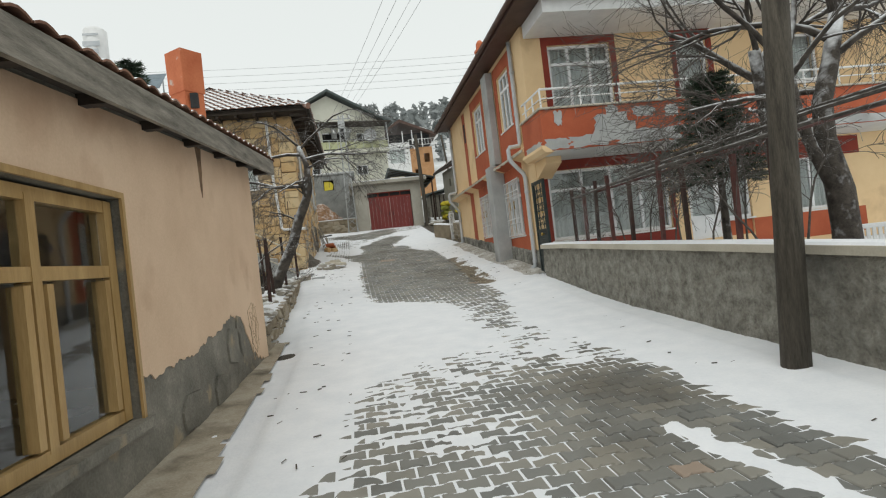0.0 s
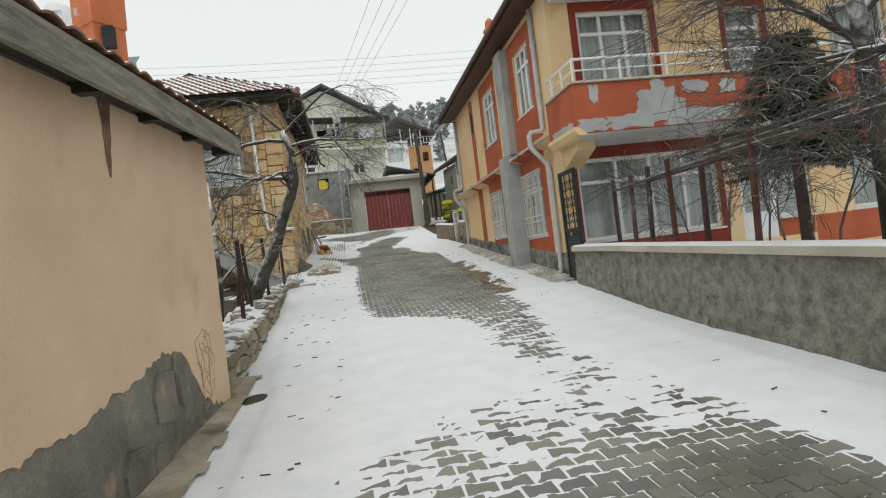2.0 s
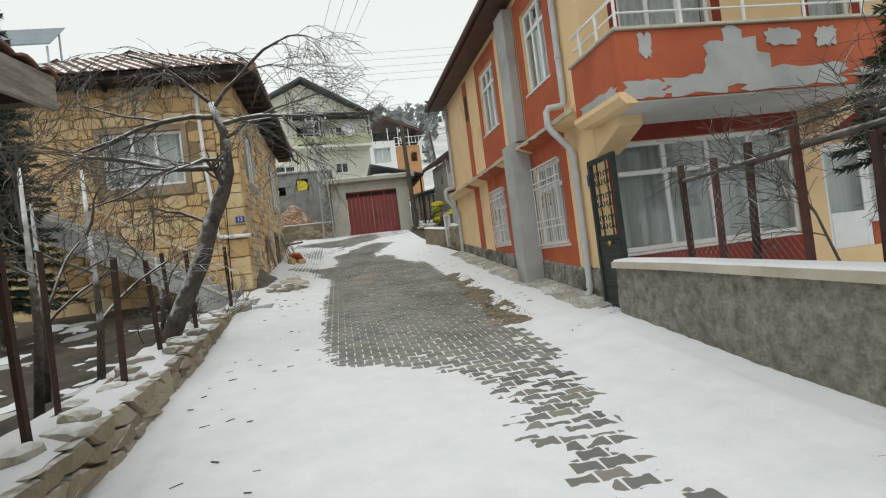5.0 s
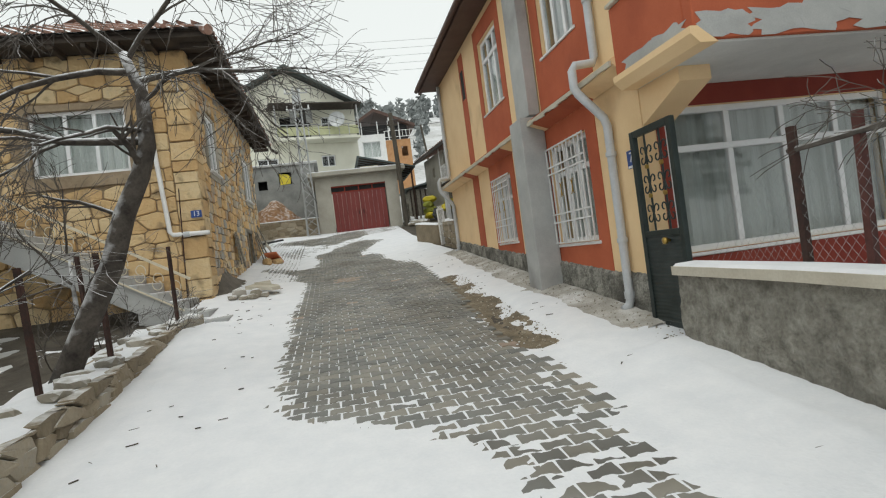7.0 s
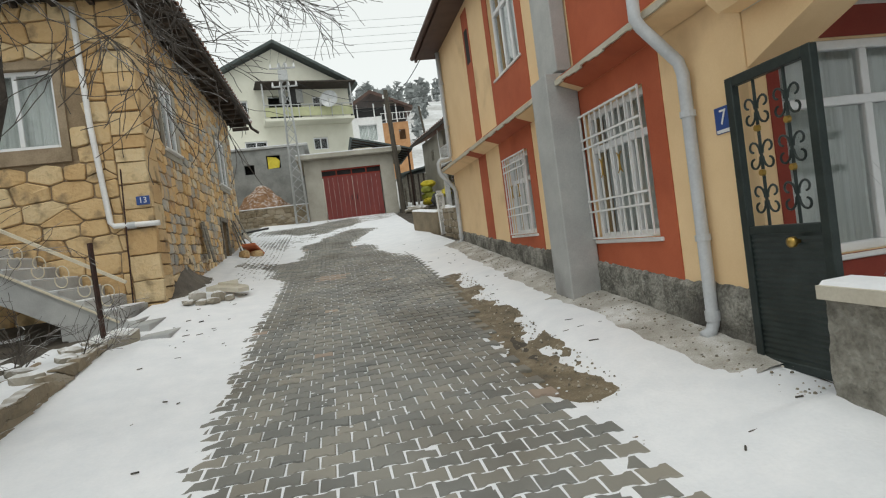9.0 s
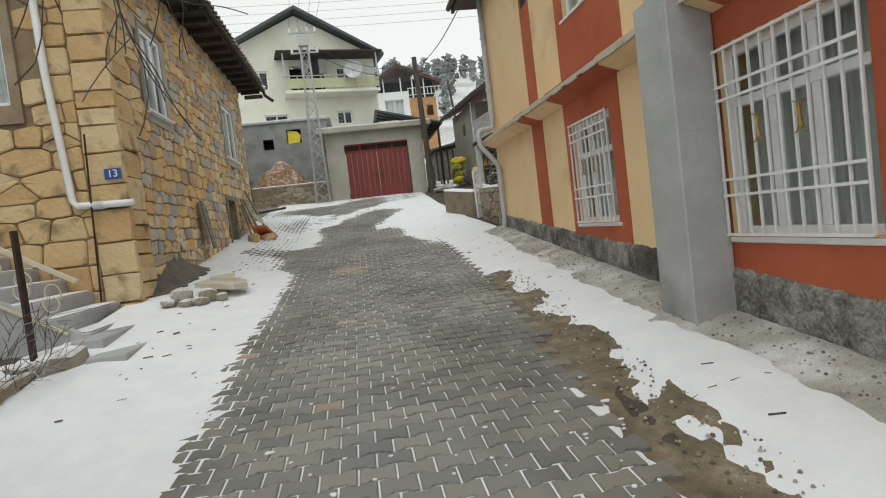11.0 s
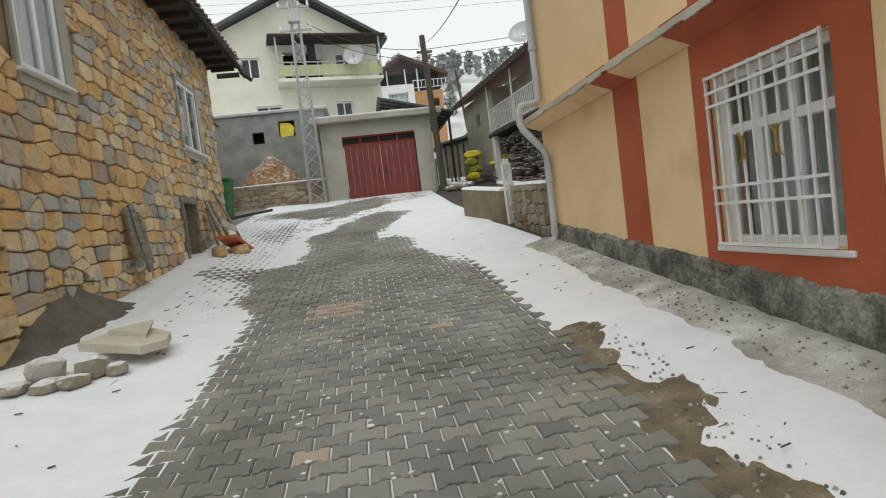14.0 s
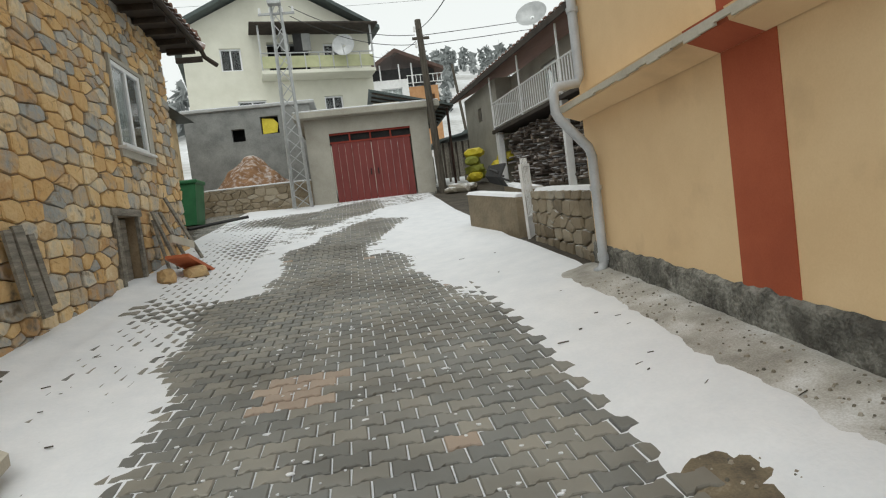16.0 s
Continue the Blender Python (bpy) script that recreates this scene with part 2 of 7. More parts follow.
M_steel = mat("galvanised_steel", [(0.3, (0.36, 0.37, 0.37)), (0.7, (0.5, 0.51, 0.51))], 5, 0.5, 0.4, 0.1, 40, dist=0.003)
# near-black: room shade painted as colour behind openings; also dark handles and cloth
M_dark = mat("painted_shade_and_dark_fittings", [(0.3, (0.012, 0.012, 0.012)), (0.7, (0.03, 0.03, 0.03))], 3, 0.9, 0, 0, 30)
M_curtain = mat("pale_curtain", [(0.3, (0.5, 0.52, 0.5)), (0.7, (0.78, 0.79, 0.77))], 1.6, 0.95, 0, 0.5, 12, stretch=(5, 5, 0.15), dist=0.03)
M_blackwire = mat("black_cable", [(0.3, (0.02, 0.02, 0.02)), (0.7, (0.04, 0.04, 0.04))], 3, 0.7, 0, 0, 30)
M_yellowsack = mat("yellow_plastic_sack", [(0.3, (0.6, 0.48, 0.02)), (0.7, (0.78, 0.65, 0.06))], 4, 0.5, 0, 0.5, 20, dist=0.02)
M_greensack = mat("olive_green_sack", [(0.3, (0.2, 0.22, 0.03)), (0.7, (0.36, 0.38, 0.07))], 4, 0.6, 0, 0.5, 20, dist=0.02)
M_firewood = mat("split_firewood", [(0.1, (0.06, 0.045, 0.035)), (0.6, (0.15, 0.12, 0.1)), (0.9, (0.3, 0.24, 0.18))], 5, 0.95, 0, 0.6, 40, pieces=0.6, dist=0.01, snow=0.42)
M_green = mat("green_plastic", [(0.3, (0.015, 0.1, 0.035)), (0.7, (0.03, 0.16, 0.06))], 3, 0.5, 0, 0.1, 40, dist=0.003)
M_mud = mat("red_brown_spoil", [(0.3, (0.16, 0.08, 0.035)), (0.7, (0.3, 0.17, 0.09))], 3, 0.95, 0, 1.0, 15, dist=0.05, snow=0.36)
M_plastwhite = mat("white_garden_plastic", [(0.3, (0.68, 0.68, 0.67)), (0.7, (0.8, 0.8, 0.8))], 3, 0.4, 0, 0.05, 40, dist=0.002)
M_sheet = mat("dark_green_sheet_roof", [(0.3, (0.045, 0.06, 0.058)), (0.7, (0.09, 0.11, 0.105))], 2, 0.6, 0.2, 0.2, 20, dist=0.01, snow=0.3)
M_brick = mat("bare_hollow_brick", [(0.3, (0.4, 0.2, 0.09)), (0.7, (0.52, 0.3, 0.15))], 2, 0.95, 0, 0.5, 20, dist=0.02)


def glass_mat(name, tint, rough=0.03):
    m = bpy.data.materials.new(name)
    m.use_nodes = True
    b = m.node_tree.nodes["Principled BSDF"]
    b.inputs["Base Color"].default_value = (*tint, 1)
    b.inputs["Roughness"].default_value = rough
    b.inputs["Transmission Weight"].default_value = 1.0
    b.inputs["IOR"].default_value = 1.45
    return m


M_glass = glass_mat("window_glass", (0.9, 0.94, 0.94))


# ---- builders ----
class Build:
    """Collects verts and faces for one mesh."""

    def __init__(self):
        self.v, self.f = [], []

    def poly(self, pts):
        k = len(self.v)
        self.v += [tuple(p) for p in pts]
        self.f.append(tuple(range(k, k + len(pts))))
        return self

    def box(self, x0, x1, y0, y1, z0, z1, bev=0.0):
        x0, x1, y0, y1, z0, z1 = min(x0, x1), max(x0, x1), min(y0, y1), max(y0, y1), min(z0, z1), max(z0, z1)
        b = min(bev, (x1 - x0) / 2.2, (y1 - y0) / 2.2, (z1 - z0) / 2.2)
        if b <= 0:
            k = len(self.v)
            self.v += [(x, y, z) for z in (z0, z1) for y in (y0, y1) for x in (x0, x1)]
            self.f += [tuple(k + i for i in q) for q in ((0, 2, 3, 1), (4, 5, 7, 6), (0, 1, 5, 4), (2, 6, 7, 3), (0, 4, 6, 2), (1, 3, 7, 5))]
            return self
        rings = []
        for z, i in ((z0, b), (z0 + b, 0), (z1 - b, 0), (z1, b)):
            k = len(self.v)
            self.v += [(x0 + i + b * (i == 0), y0 + i, z), (x1 - i - b * (i == 0), y0 + i, z), (x1 - i, y0 + i + b * (i == 0), z), (x1 - i, y1 - i - b * (i == 0), z),
                       (x1 - i - b * (i == 0), y1 - i, z), (x0 + i + b * (i == 0), y1 - i, z), (x0 + i, y1 - i - b * (i == 0), z), (x0 + i, y0 + i + b * (i == 0), z)]
            rings.append(k)
        for a, c in zip(rings, rings[1:]):
            for j in range(8):
                self.f.append((a + j, a + (j + 1) % 8, c + (j + 1) % 8, c + j))
        self.f.append(tuple(rings[0] + j for j in range(7, -1, -1)))
        self.f.append(tuple(rings[-1] + j for j in range(8)))
        return self

    def obox(self, p, q, w, h, up=(0, 0, 1)):
        """A bar from p to q, w wide and h high."""
        p, q, up = Vector(p), Vector(q), Vector(up)
        d = (q - p).normalized()
        s = d.cross(up)
        if s.length < 1e-4:
            s = d.cross(Vector((1, 0, 0)))
        s.normalize()
        u = s.cross(d)
        k = len(self.v)
        for c in (p, q):
            for a, b in ((-1, -1), (1, -1), (1, 1), (-1, 1)):
                self.v.append(tuple(c + s * a * w / 2 + u * b * h / 2))
        self.f += [(k, k + 1, k + 2, k + 3), (k + 7, k + 6, k + 5, k + 4)] + [(k + j, k + 4 + j, k + 4 + (j + 1) % 4, k + (j + 1) % 4) for j in range(4)]
        return self

    def tube(self, pts, rs, n=8, cap=True):
        pts = [Vector(p) for p in pts]
        if not hasattr(rs, "__len__"):
            rs = [rs] * len(pts)
        rings = []
        ref = None
        for i, p in enumerate(pts):
            d = (pts[min(i + 1, len(pts) - 1)] - pts[max(i - 1, 0)]).normalized()
            if ref is None:
                ref = d.cross(Vector((0.31, 0.2, 1)) if abs(d.z) < 0.9 else Vector((1, 0.1, 0))).normalized()
            ref = (ref - d * ref.dot(d)).normalized()
            w = d.cross(ref)
            rings.append(len(self.v))
            self.v += [tuple(p + (ref * math.cos(6.28318 * j / n) + w * math.sin(6.28318 * j / n)) * rs[i]) for j in range(n)]
        for a, c in zip(rings, rings[1:]):
            self.f += [(a + j, a + (j + 1) % n, c + (j + 1) % n, c + j) for j in range(n)]
        if cap:
            self.f += [tuple(rings[0] + j for j in range(n - 1, -1, -1)), tuple(rings[-1] + j for j in range(n))]
        return self

    def prism(self, pts, vec):
        """A flat outline pushed along vec."""
        k, n = len(self.v), len(pts)
        self.v += [tuple(p) for p in pts] + [tuple(Vector(p) + Vector(vec)) for p in pts]
        self.f += [tuple(k + i for i in range(n - 1, -1, -1)), tuple(k + n + i for i in range(n))]
        self.f += [(k + i, k + (i + 1) % n, k + n + (i + 1) % n, k + n + i) for i in range(n)]
        return self

    def mesh(self, name, material, smooth=False):
        me = bpy.data.meshes.new(name)
        me.from_pydata(self.v, [], self.f)
        if material:
            me.materials.append(material)
        b = bmesh.new()
        b.from_mesh(me)
        bmesh.ops.recalc_face_normals(b, faces=b.faces)
        if smooth:
            for f in b.faces:
                f.smooth = True
        b.to_mesh(me)
        b.free()
        return me


def part(name, bd, material, parent=None, label="", smooth=False, kind=""):
    ob = new(name, bd.mesh(name, material, smooth) if isinstance(bd, Build) else bd)
    if parent:
        ob.parent = parent
    if label or kind:
        tagged(ob, label, kind=kind)
    return ob


def thing(name, label, category, group="", kind=""):
    return tagged(new(name), label, category, group, kind)


def single(name, bd, material, label, category, group="", kind="", smooth=False):
    return tagged(part(name, bd, material, None, "", smooth), label, category, group, kind)


def B():
    return Build()


# ---- ground ----
GY = [-60, -30, 0, 5, 8, 12, 15, 18.7, 21, 23, 25, 26.8, 30, 35, 45, 60, 100, 180, 260, 420]
GZ = [-3, -1.5, 0, 0.24, 0.42, 0.78, 1.05, 1.44, 1.71, 1.9, 2.1, 2.4, 2.85, 3.62, 4.8, 7.5, 15, 42, 66, 96]


def G(x, y):
    """Height of the ground."""
    z = float(np.interp(y, GY, GZ))
    z += float(np.interp(y, [8, 14, 18, 24, 30, 36], [0, 0.1, 0.16, 0.26, 0.2, 0])) * max(0, min(1, (-0.3 - x) / 1.2))
    z += 0.15 * max(0, min(1, (x - 2.8) / 1.2)) * float(np.interp(y, [9, 14, 24, 30], [0, 1, 1, 0]))
    if y > 100:
        z += 5 * noise.noise(Vector((x * 0.012, y * 0.012, 1))) * min(1, (y - 100) / 60)
    return z


def road_edge(y):
    """Right-hand edge of the paving."""
    return float(np.interp(y, [-10, 9, 14, 18, 30, 36], [3.1, 2.75, 2.7, 3.02, 3.3, 4.6]))


def road_left(y):
    return float(np.interp(y, [-10, 5, 12, 18, 24, 30, 36], [-0.9, -0.75, -0.7, -0.75, -1.2, -2.2, -3.2]))


def near_line(x, y, x0, y0, x1, y1):
    dx, dy = x1 - x0, y1 - y0
    t = max(0, min(1, ((x - x0) * dx + (y - y0) * dy) / (dx * dx + dy * dy + 1e-9)))
    return math.hypot(x - x0 - t * dx, y - y0 - t * dy)


# melted stretches beside the paving and up the lane: x0, y0, x1, y1, radius, depth of the melt
BARE = [
    (2.86, 12.6, 2.95, 15.2, 0.34, 1.5), (2.95, 15.2, 3.1, 18.1, 0.27, 1.5), (2.75, 10.6, 2.85, 12.6, 0.2, 0.4),
    (0.4, 21, 0.2, 23, 0.7, 0.8), (0.75, 22.2, 0.9, 26.5, 0.75, 0.95), (0.9, 26.5, 2.3, 29.5, 0.7, 0.8), (-0.9, 22.9, 0.4, 23.2, 0.5, 0.7), (1.9, 22, 2.0, 25, 0.6, 0.55),
    (-1.35, 20.4, -1.4, 23.5, 0.3, 1.1), (-1.1, 1, -1.06, 8, 0.17, 1.4), (-1.2, 8, -1.5, 16.2, 0.25, 1.3),
    (4.05, 12.4, 4.1, 21.6, 0.42, 1.2), (3.7, -6, 3.7, 11, 0.12, 0.9), (0, 31.5, 4.0, 34.3, 1.3, 0.62), (-2, 30, 0, 32.5, 0.8, 0.6), (-0.4, 27, 0.4, 31, 0.7, 0.55),
]
# the worn middle of the lane: its edges, and how far the snow has sunk below the blocks' tops there
WORN_Y = [-8, 3.5, 4.6, 5.8, 6.4, 6.8, 7.4, 8.4, 10.0, 10.7, 11.5, 12.5, 16, 18, 20, 21.2, 22.4, 24]
WORN_L = [-1.1, -0.95, -0.7, -0.5, 0.0, 1.0, 1.35, 1.2, 1.3, 0.8, -0.1, -0.2, -0.2, -0.12, -0.1, -0.25, -0.1, 0.4]
WORN_R = [3.1, 2.9, 2.8, 2.95, 2.9, 2.75, 2.6, 2.6, 2.85, 2.95, 2.95, 2.95, 3.0, 3.1, 3.1, 3.15, 3.0, 2.4]
WORN_D = [0.005, 0.005, 0.004, 0.003, 0.001, 0.001, 0.0025, 0.004, 0.005, 0.006, 0.008, 0.012, 0.022, 0.022, 0.02, 0.014, 0.006, 0.001]


def snow_level(x, y):
    """Height of the snow over the paving's tops, in metres."""
    s = 1.0
    wob = 0.22 * noise.noise(Vector((x * 1.3, y * 0.9, 3))) + 0.12 * noise.noise(Vector((x * 4, y * 3, 7)))
    for x0, y0, x1, y1, r, k in BARE:
        d = near_line(x, y, x0, y0, x1, y1) / (r * (1 + wob))
        if d < 1.25:
            t = min(1, max(0, (1.25 - d) / 0.72))
            s -= k * t * t * (3 - 2 * t)
    level = 0.024 * (s - 0.36)
    inside = min((x - float(np.interp(y, WORN_Y, WORN_L)) + 0.35 * wob) / 0.9, (float(np.interp(y, WORN_Y, WORN_R)) - x + 0.3 * wob) / 0.62)
    t = max(0.0, min(1.0, inside + 0.22))
    deep = float(np.interp(y, WORN_Y, WORN_D))
    if y < 5.8:
        deep += 0.012 * max(0, min(1, (x - 0.9 + 0.5 * wob) / 0.7)) * max(0, min(1, (5.6 - y) / 0.8))
        p = near_line(x, y, 2.0, 3.6, 2.2, 2.4) / 0.15 + 1.4 * abs(noise.noise(Vector((x * 4, y * 3, 6))))
        deep -= 0.022 * max(0, 1 - p * p * 0.5) * (1 + 2 * wob)
    level -= (0.0125 + deep) * t * t * (3 - 2 * t)
    level += 0.0022 * noise.noise(Vector((x * 1.7, y * 1.9, 0))) + 0.0014 * noise.noise(Vector((x * 6, y * 7, 5))) + 0.0026 * noise.noise(Vector((x * 19, y * 23, 8)))
    return max(-0.045, min(0.02, level))


def sheet(name, xs, ys, zf, material, label, category, kind="structure", keep=None):
    v, f = [], []
    nx = len(xs)
    for y in ys:
        for x in xs:
            v.append((x, y, zf(x, y)))
    for j in range(len(ys) - 1):
        for i in range(nx - 1):
            a = j * nx + i
            q = (a, a + 1, a + nx + 1, a + nx)
            if keep is None or keep(0.5 * (xs[i] + xs[i + 1]), 0.5 * (ys[j] + ys[j + 1]), [v[k] for k in q]):
                f.append(q)
    me = bpy.data.meshes.new(name)
    me.from_pydata(v, [], f)
    me.materials.append(material)
    me.polygons.foreach_set("use_smooth", [True] * len(f))
    return tagged(new(name, me), label, category, "", kind)


def ground_z(x, y):
    z = G(x, y) - 0.085
    if -1.55 > x and 7.5 < y < 18:
        z += 0.12 * noise.noise(Vector((x * 1.5, y * 1.5, 2))) - 0.05
    return z


gx = [-420, -250, -150, -90, -60, -40, -28, -20, -14, -10, -7, -5, -3.5, -2.4, -1.7, -1.2, -0.7, -0.3, 0.3, 1, 2, 2.8, 3.2, 3.6, 4.0, 5, 7, 10, 14, 20, 28, 40, 60, 90, 150, 250, 420]
gy = [-200, -120, -60, -30, -15, -8, -4] + [i * 1.0 for i in range(-3, 40)] + [42, 46, 52, 60, 72, 85, 100, 115, 130, 145, 160, 175, 190, 205, 220, 240, 260, 290, 330, 380, 420]
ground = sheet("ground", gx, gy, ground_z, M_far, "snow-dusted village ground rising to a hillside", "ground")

# bare wet soil under and beside the paving
soil = sheet("soil", [-8 + 0.25 * i for i in range(60)], [-6 + 0.25 * i for i in range(176)], lambda x, y: ground_z(x, y) + (0.012 if road_left(y) < x < road_edge(y) else 0.052) + 0.01 * noise.noise(Vector((x * 3, y * 3, 0))), M_earth, "dark wet soil under the snow beside the paved lane", "soil")
# grit at the paving's edge
grit = sheet("gravel_strip", [2.3 + 0.06 * i for i in range(31)], [8 + 0.1 * i for i in range(160)], lambda x, y: G(x, y) - 0.022 + 0.012 * noise.noise(Vector((x * 9, y * 9, 2))) + 0.02 * noise.noise(Vector((x * 2, y * 2, 4))), M_gravel, "brown gravel strip along the paving edge", "gravel",
             keep=lambda x, y, q: x > road_edge(y) - 0.25 and x < 3.75)
apron = sheet("concrete_apron", [3.5 + 0.05 * i for i in range(15)], [12.0 + 0.1 * i for i in range(99)], lambda x, y: G(x, y) + 0.004 + 0.1 * max(0, x - 3.75) + 0.012 * noise.noise(Vector((x * 7, y * 7, 2))), M_apron, "rough gritty concrete apron along the house wall", "apron")
kerb_l = sheet("concrete_path", [-1.62 + 0.05 * i for i in range(11)], [1.0 + 0.1 * i for i in range(78)], lambda x, y: G(x, y) + 0.012 + 0.09 * max(0, -x - 1.2) + 0.014 * noise.noise(Vector((x * 7, y * 4, 2))), M_tan, "worn concrete footing strip at the shed wall", "path",
               keep=lambda x, y, q: x < -1.16 + 0.08 * noise.noise(Vector((0, y * 2, 1))))

sx = [-1.8 + 0.05 * i for i in range(118)]
sy = [-6 + 0.12 * i for i in range(50)] + [0.06 * i for i in range(420)] + [25.2 + 0.12 * i for i in range(90)]
snow = sheet("snow", sx, sy, lambda x, y: G(x, y) + snow_level(x, y) + (0.1 * max(0, x - 3.75) if 12 < y < 21.8 else 0) + (0.05 * max(0, min(1, (x - 3.2) * 2)) if y < 11.5 else 0), M_snow, "thin trodden fresh snow lying on the paved lane", "snow", kind="stuff",
             keep=lambda x, y, q: max(p[2] - G(p[0], p[1]) for p in q) > -0.03)
yard_snow = sheet("yard_snow", [4.1 + 0.2 * i for i in range(60)], [-6 + 0.2 * i for i in range(90)], lambda x, y: ground_z(x, y) + 0.05 + 0.06 * noise.noise(Vector((x * 1.1, y * 1.1, 9))), M_snow, "patchy snow in the walled yard", "snow", kind="stuff", keep=lambda x, y, q: y < 12.1)
garden_snow = sheet("garden_snow", [-8 + 0.12 * i for i in range(54)], [6 + 0.12 * i for i in range(150)], lambda x, y: ground_z(x, y) + 0.03 + 0.06 * noise.noise(Vector((x * 1.6, y * 1.6, 9))) + 0.03 * noise.noise(Vector((x * 5, y * 5, 4))), M_snow, "patchy snow on the garden soil", "snow", kind="stuff",
                    keep=lambda x, y, q: x < -1.6 and y < 18.4)


# ---- helpers for houses ----
def wall_holes(axis, at, thick, a0, a1, z0, z1, holes):
    """A wall in the plane axis=at, running from a0 to a1 and z0 to z1, thick beyond it, with openings (a, a, z, z)."""
    bd = Build()
    us = sorted({a0, a1, *[min(max(h[i], a0), a1) for h in holes for i in (0, 1)]})
    zs = sorted({z0, z1, *[min(max(h[i], z0), z1) for h in holes for i in (2, 3)]})
    index = {}

    def vert(i, j, k):
        if (i, j, k) not in index:
            index[i, j, k] = len(bd.v)
            o = at + thick * k
            bd.v.append((o, us[i], zs[j]) if axis == "x" else (us[i], o, zs[j]))
        return index[i, j, k]

    def full(i, j):
        if not (0 <= i < len(us) - 1 and 0 <= j < len(zs) - 1):
            return False
        um, zm = (us[i] + us[i + 1]) / 2, (zs[j] + zs[j + 1]) / 2
        return not any(h[0] < um < h[1] and h[2] < zm < h[3] for h in holes)

    for i in range(len(us) - 1):
        for j in range(len(zs) - 1):
            if not full(i, j):
                continue
            for k in (0, 1):
                bd.f.append((vert(i, j, k), vert(i + 1, j, k), vert(i + 1, j + 1, k), vert(i, j + 1, k)))
            for di, dj, e in ((-1, 0, ((i, j), (i, j + 1))), (1, 0, ((i + 1, j), (i + 1, j + 1))), (0, -1, ((i, j), (i + 1, j))), (0, 1, ((i, j + 1), (i + 1, j + 1)))):
                if not full(i + di, j + dj):
                    (p, q), (r, s) = e
                    bd.f.append((vert(p, q, 0), vert(r, s, 0), vert(r, s, 1), vert(p, q, 1)))
    return bd


def abox(bd, axis, at, depth, u0, u1, z0, z1, bev=0.0):
    """A box from the plane axis=at on by depth."""
    if axis == "x":
        bd.box(at, at + depth, u0, u1, z0, z1, bev)
    else:
        bd.box(u0, u1, at, at + depth, z0, z1, bev)


def window(parent, axis, at, s, u0, u1, z0, z1, split, top=0.0, fw=0.07, curtain=True, sill=True, frame_mat=None, name="window"):
    """A window in the plane axis=at whose inside lies towards s; split: the shares at which mullions stand; top: height of a row of fanlights."""
    fm = frame_mat or M_pvc
    w = tagged(new(name), "")
    w.parent = parent
    d = 0.07 * s
    bd = Build()
    abox(bd, axis, at, d, u0, u0 + fw, z0, z1, 0.008)
    abox(bd, axis, at, d, u1 - fw, u1, z0, z1, 0.008)
    abox(bd, axis, at + 0.002 * s, d, u0 + fw, u1 - fw, z0, z0 + fw, 0.008)
    abox(bd, axis, at + 0.002 * s, d, u0 + fw, u1 - fw, z1 - fw, z1, 0.008)
    part("window_frame", bd, fm, w)
    cuts = [u0 + fw] + [u0 + (u1 - u0) * k for k in split] + [u1 - fw]
    for c in cuts[1:-1]:
        m = Build()
        abox(m, axis, at + 0.004 * s, d, c - 0.035, c + 0.035, z0 + fw, z1 - fw, 0.006)
        part("mullion", m, fm, w)
    rows = [z0 + fw, z1 - fw]
    if top:
        rows = [z0 + fw, z1 - top, z1 - fw]
        m = Build()
        abox(m, axis, at - 0.002 * s, d, u0 + fw, u1 - fw, z1 - top - 0.035, z1 - top + 0.035, 0.006)
        part("transom", m, fm, w)
    for a, b in zip(cuts, cuts[1:]):
        for r0, r1 in zip(rows, rows[1:]):
            g = Build()
            abox(g, axis, at + 0.035 * s, 0.006 * s, a, b, r0, r1)
            p = part("pane", g, M_glass, w)
            p.visible_shadow = False
    if curtain:
        c = Build()
        n = 40
        pts = []
        for i in range(n + 1):
            u = u0 + (u1 - u0) * i / n
            o = at + (0.2 + 0.02 * math.sin(i * 1.9) + 0.012 * math.sin(i * 4.1)) * s
            pts.append((u, o))
        for (ua, oa), (ub, ob) in zip(pts, pts[1:]):
            q = [(ua, oa, z0), (ub, ob, z0), (ub, ob, z1), (ua, oa, z1)]
            c.poly([(o, u, z) if axis == "x" else (u, o, z) for u, o, z in q])
        part("curtain", c, M_curtain, w)
    else:
        # no room is built: a near-black sheet behind the glass paints its shade
        c = Build()
        abox(c, axis, at + 0.5 * s, 0.02 * s, u0 - 0.2, u1 + 0.2, z0 - 0.2, z1 + 0.2)
        part("room_shade_sheet", c, M_dark, w)
    if sill:
        sb = Build()
        abox(sb, axis, at - 0.09 * s, 0.15 * s, u0 - 0.06, u1 + 0.06, z0 - 0.045, z0 - 0.004, 0.008)
        part("window_sill", sb, M_white, w)
    return w


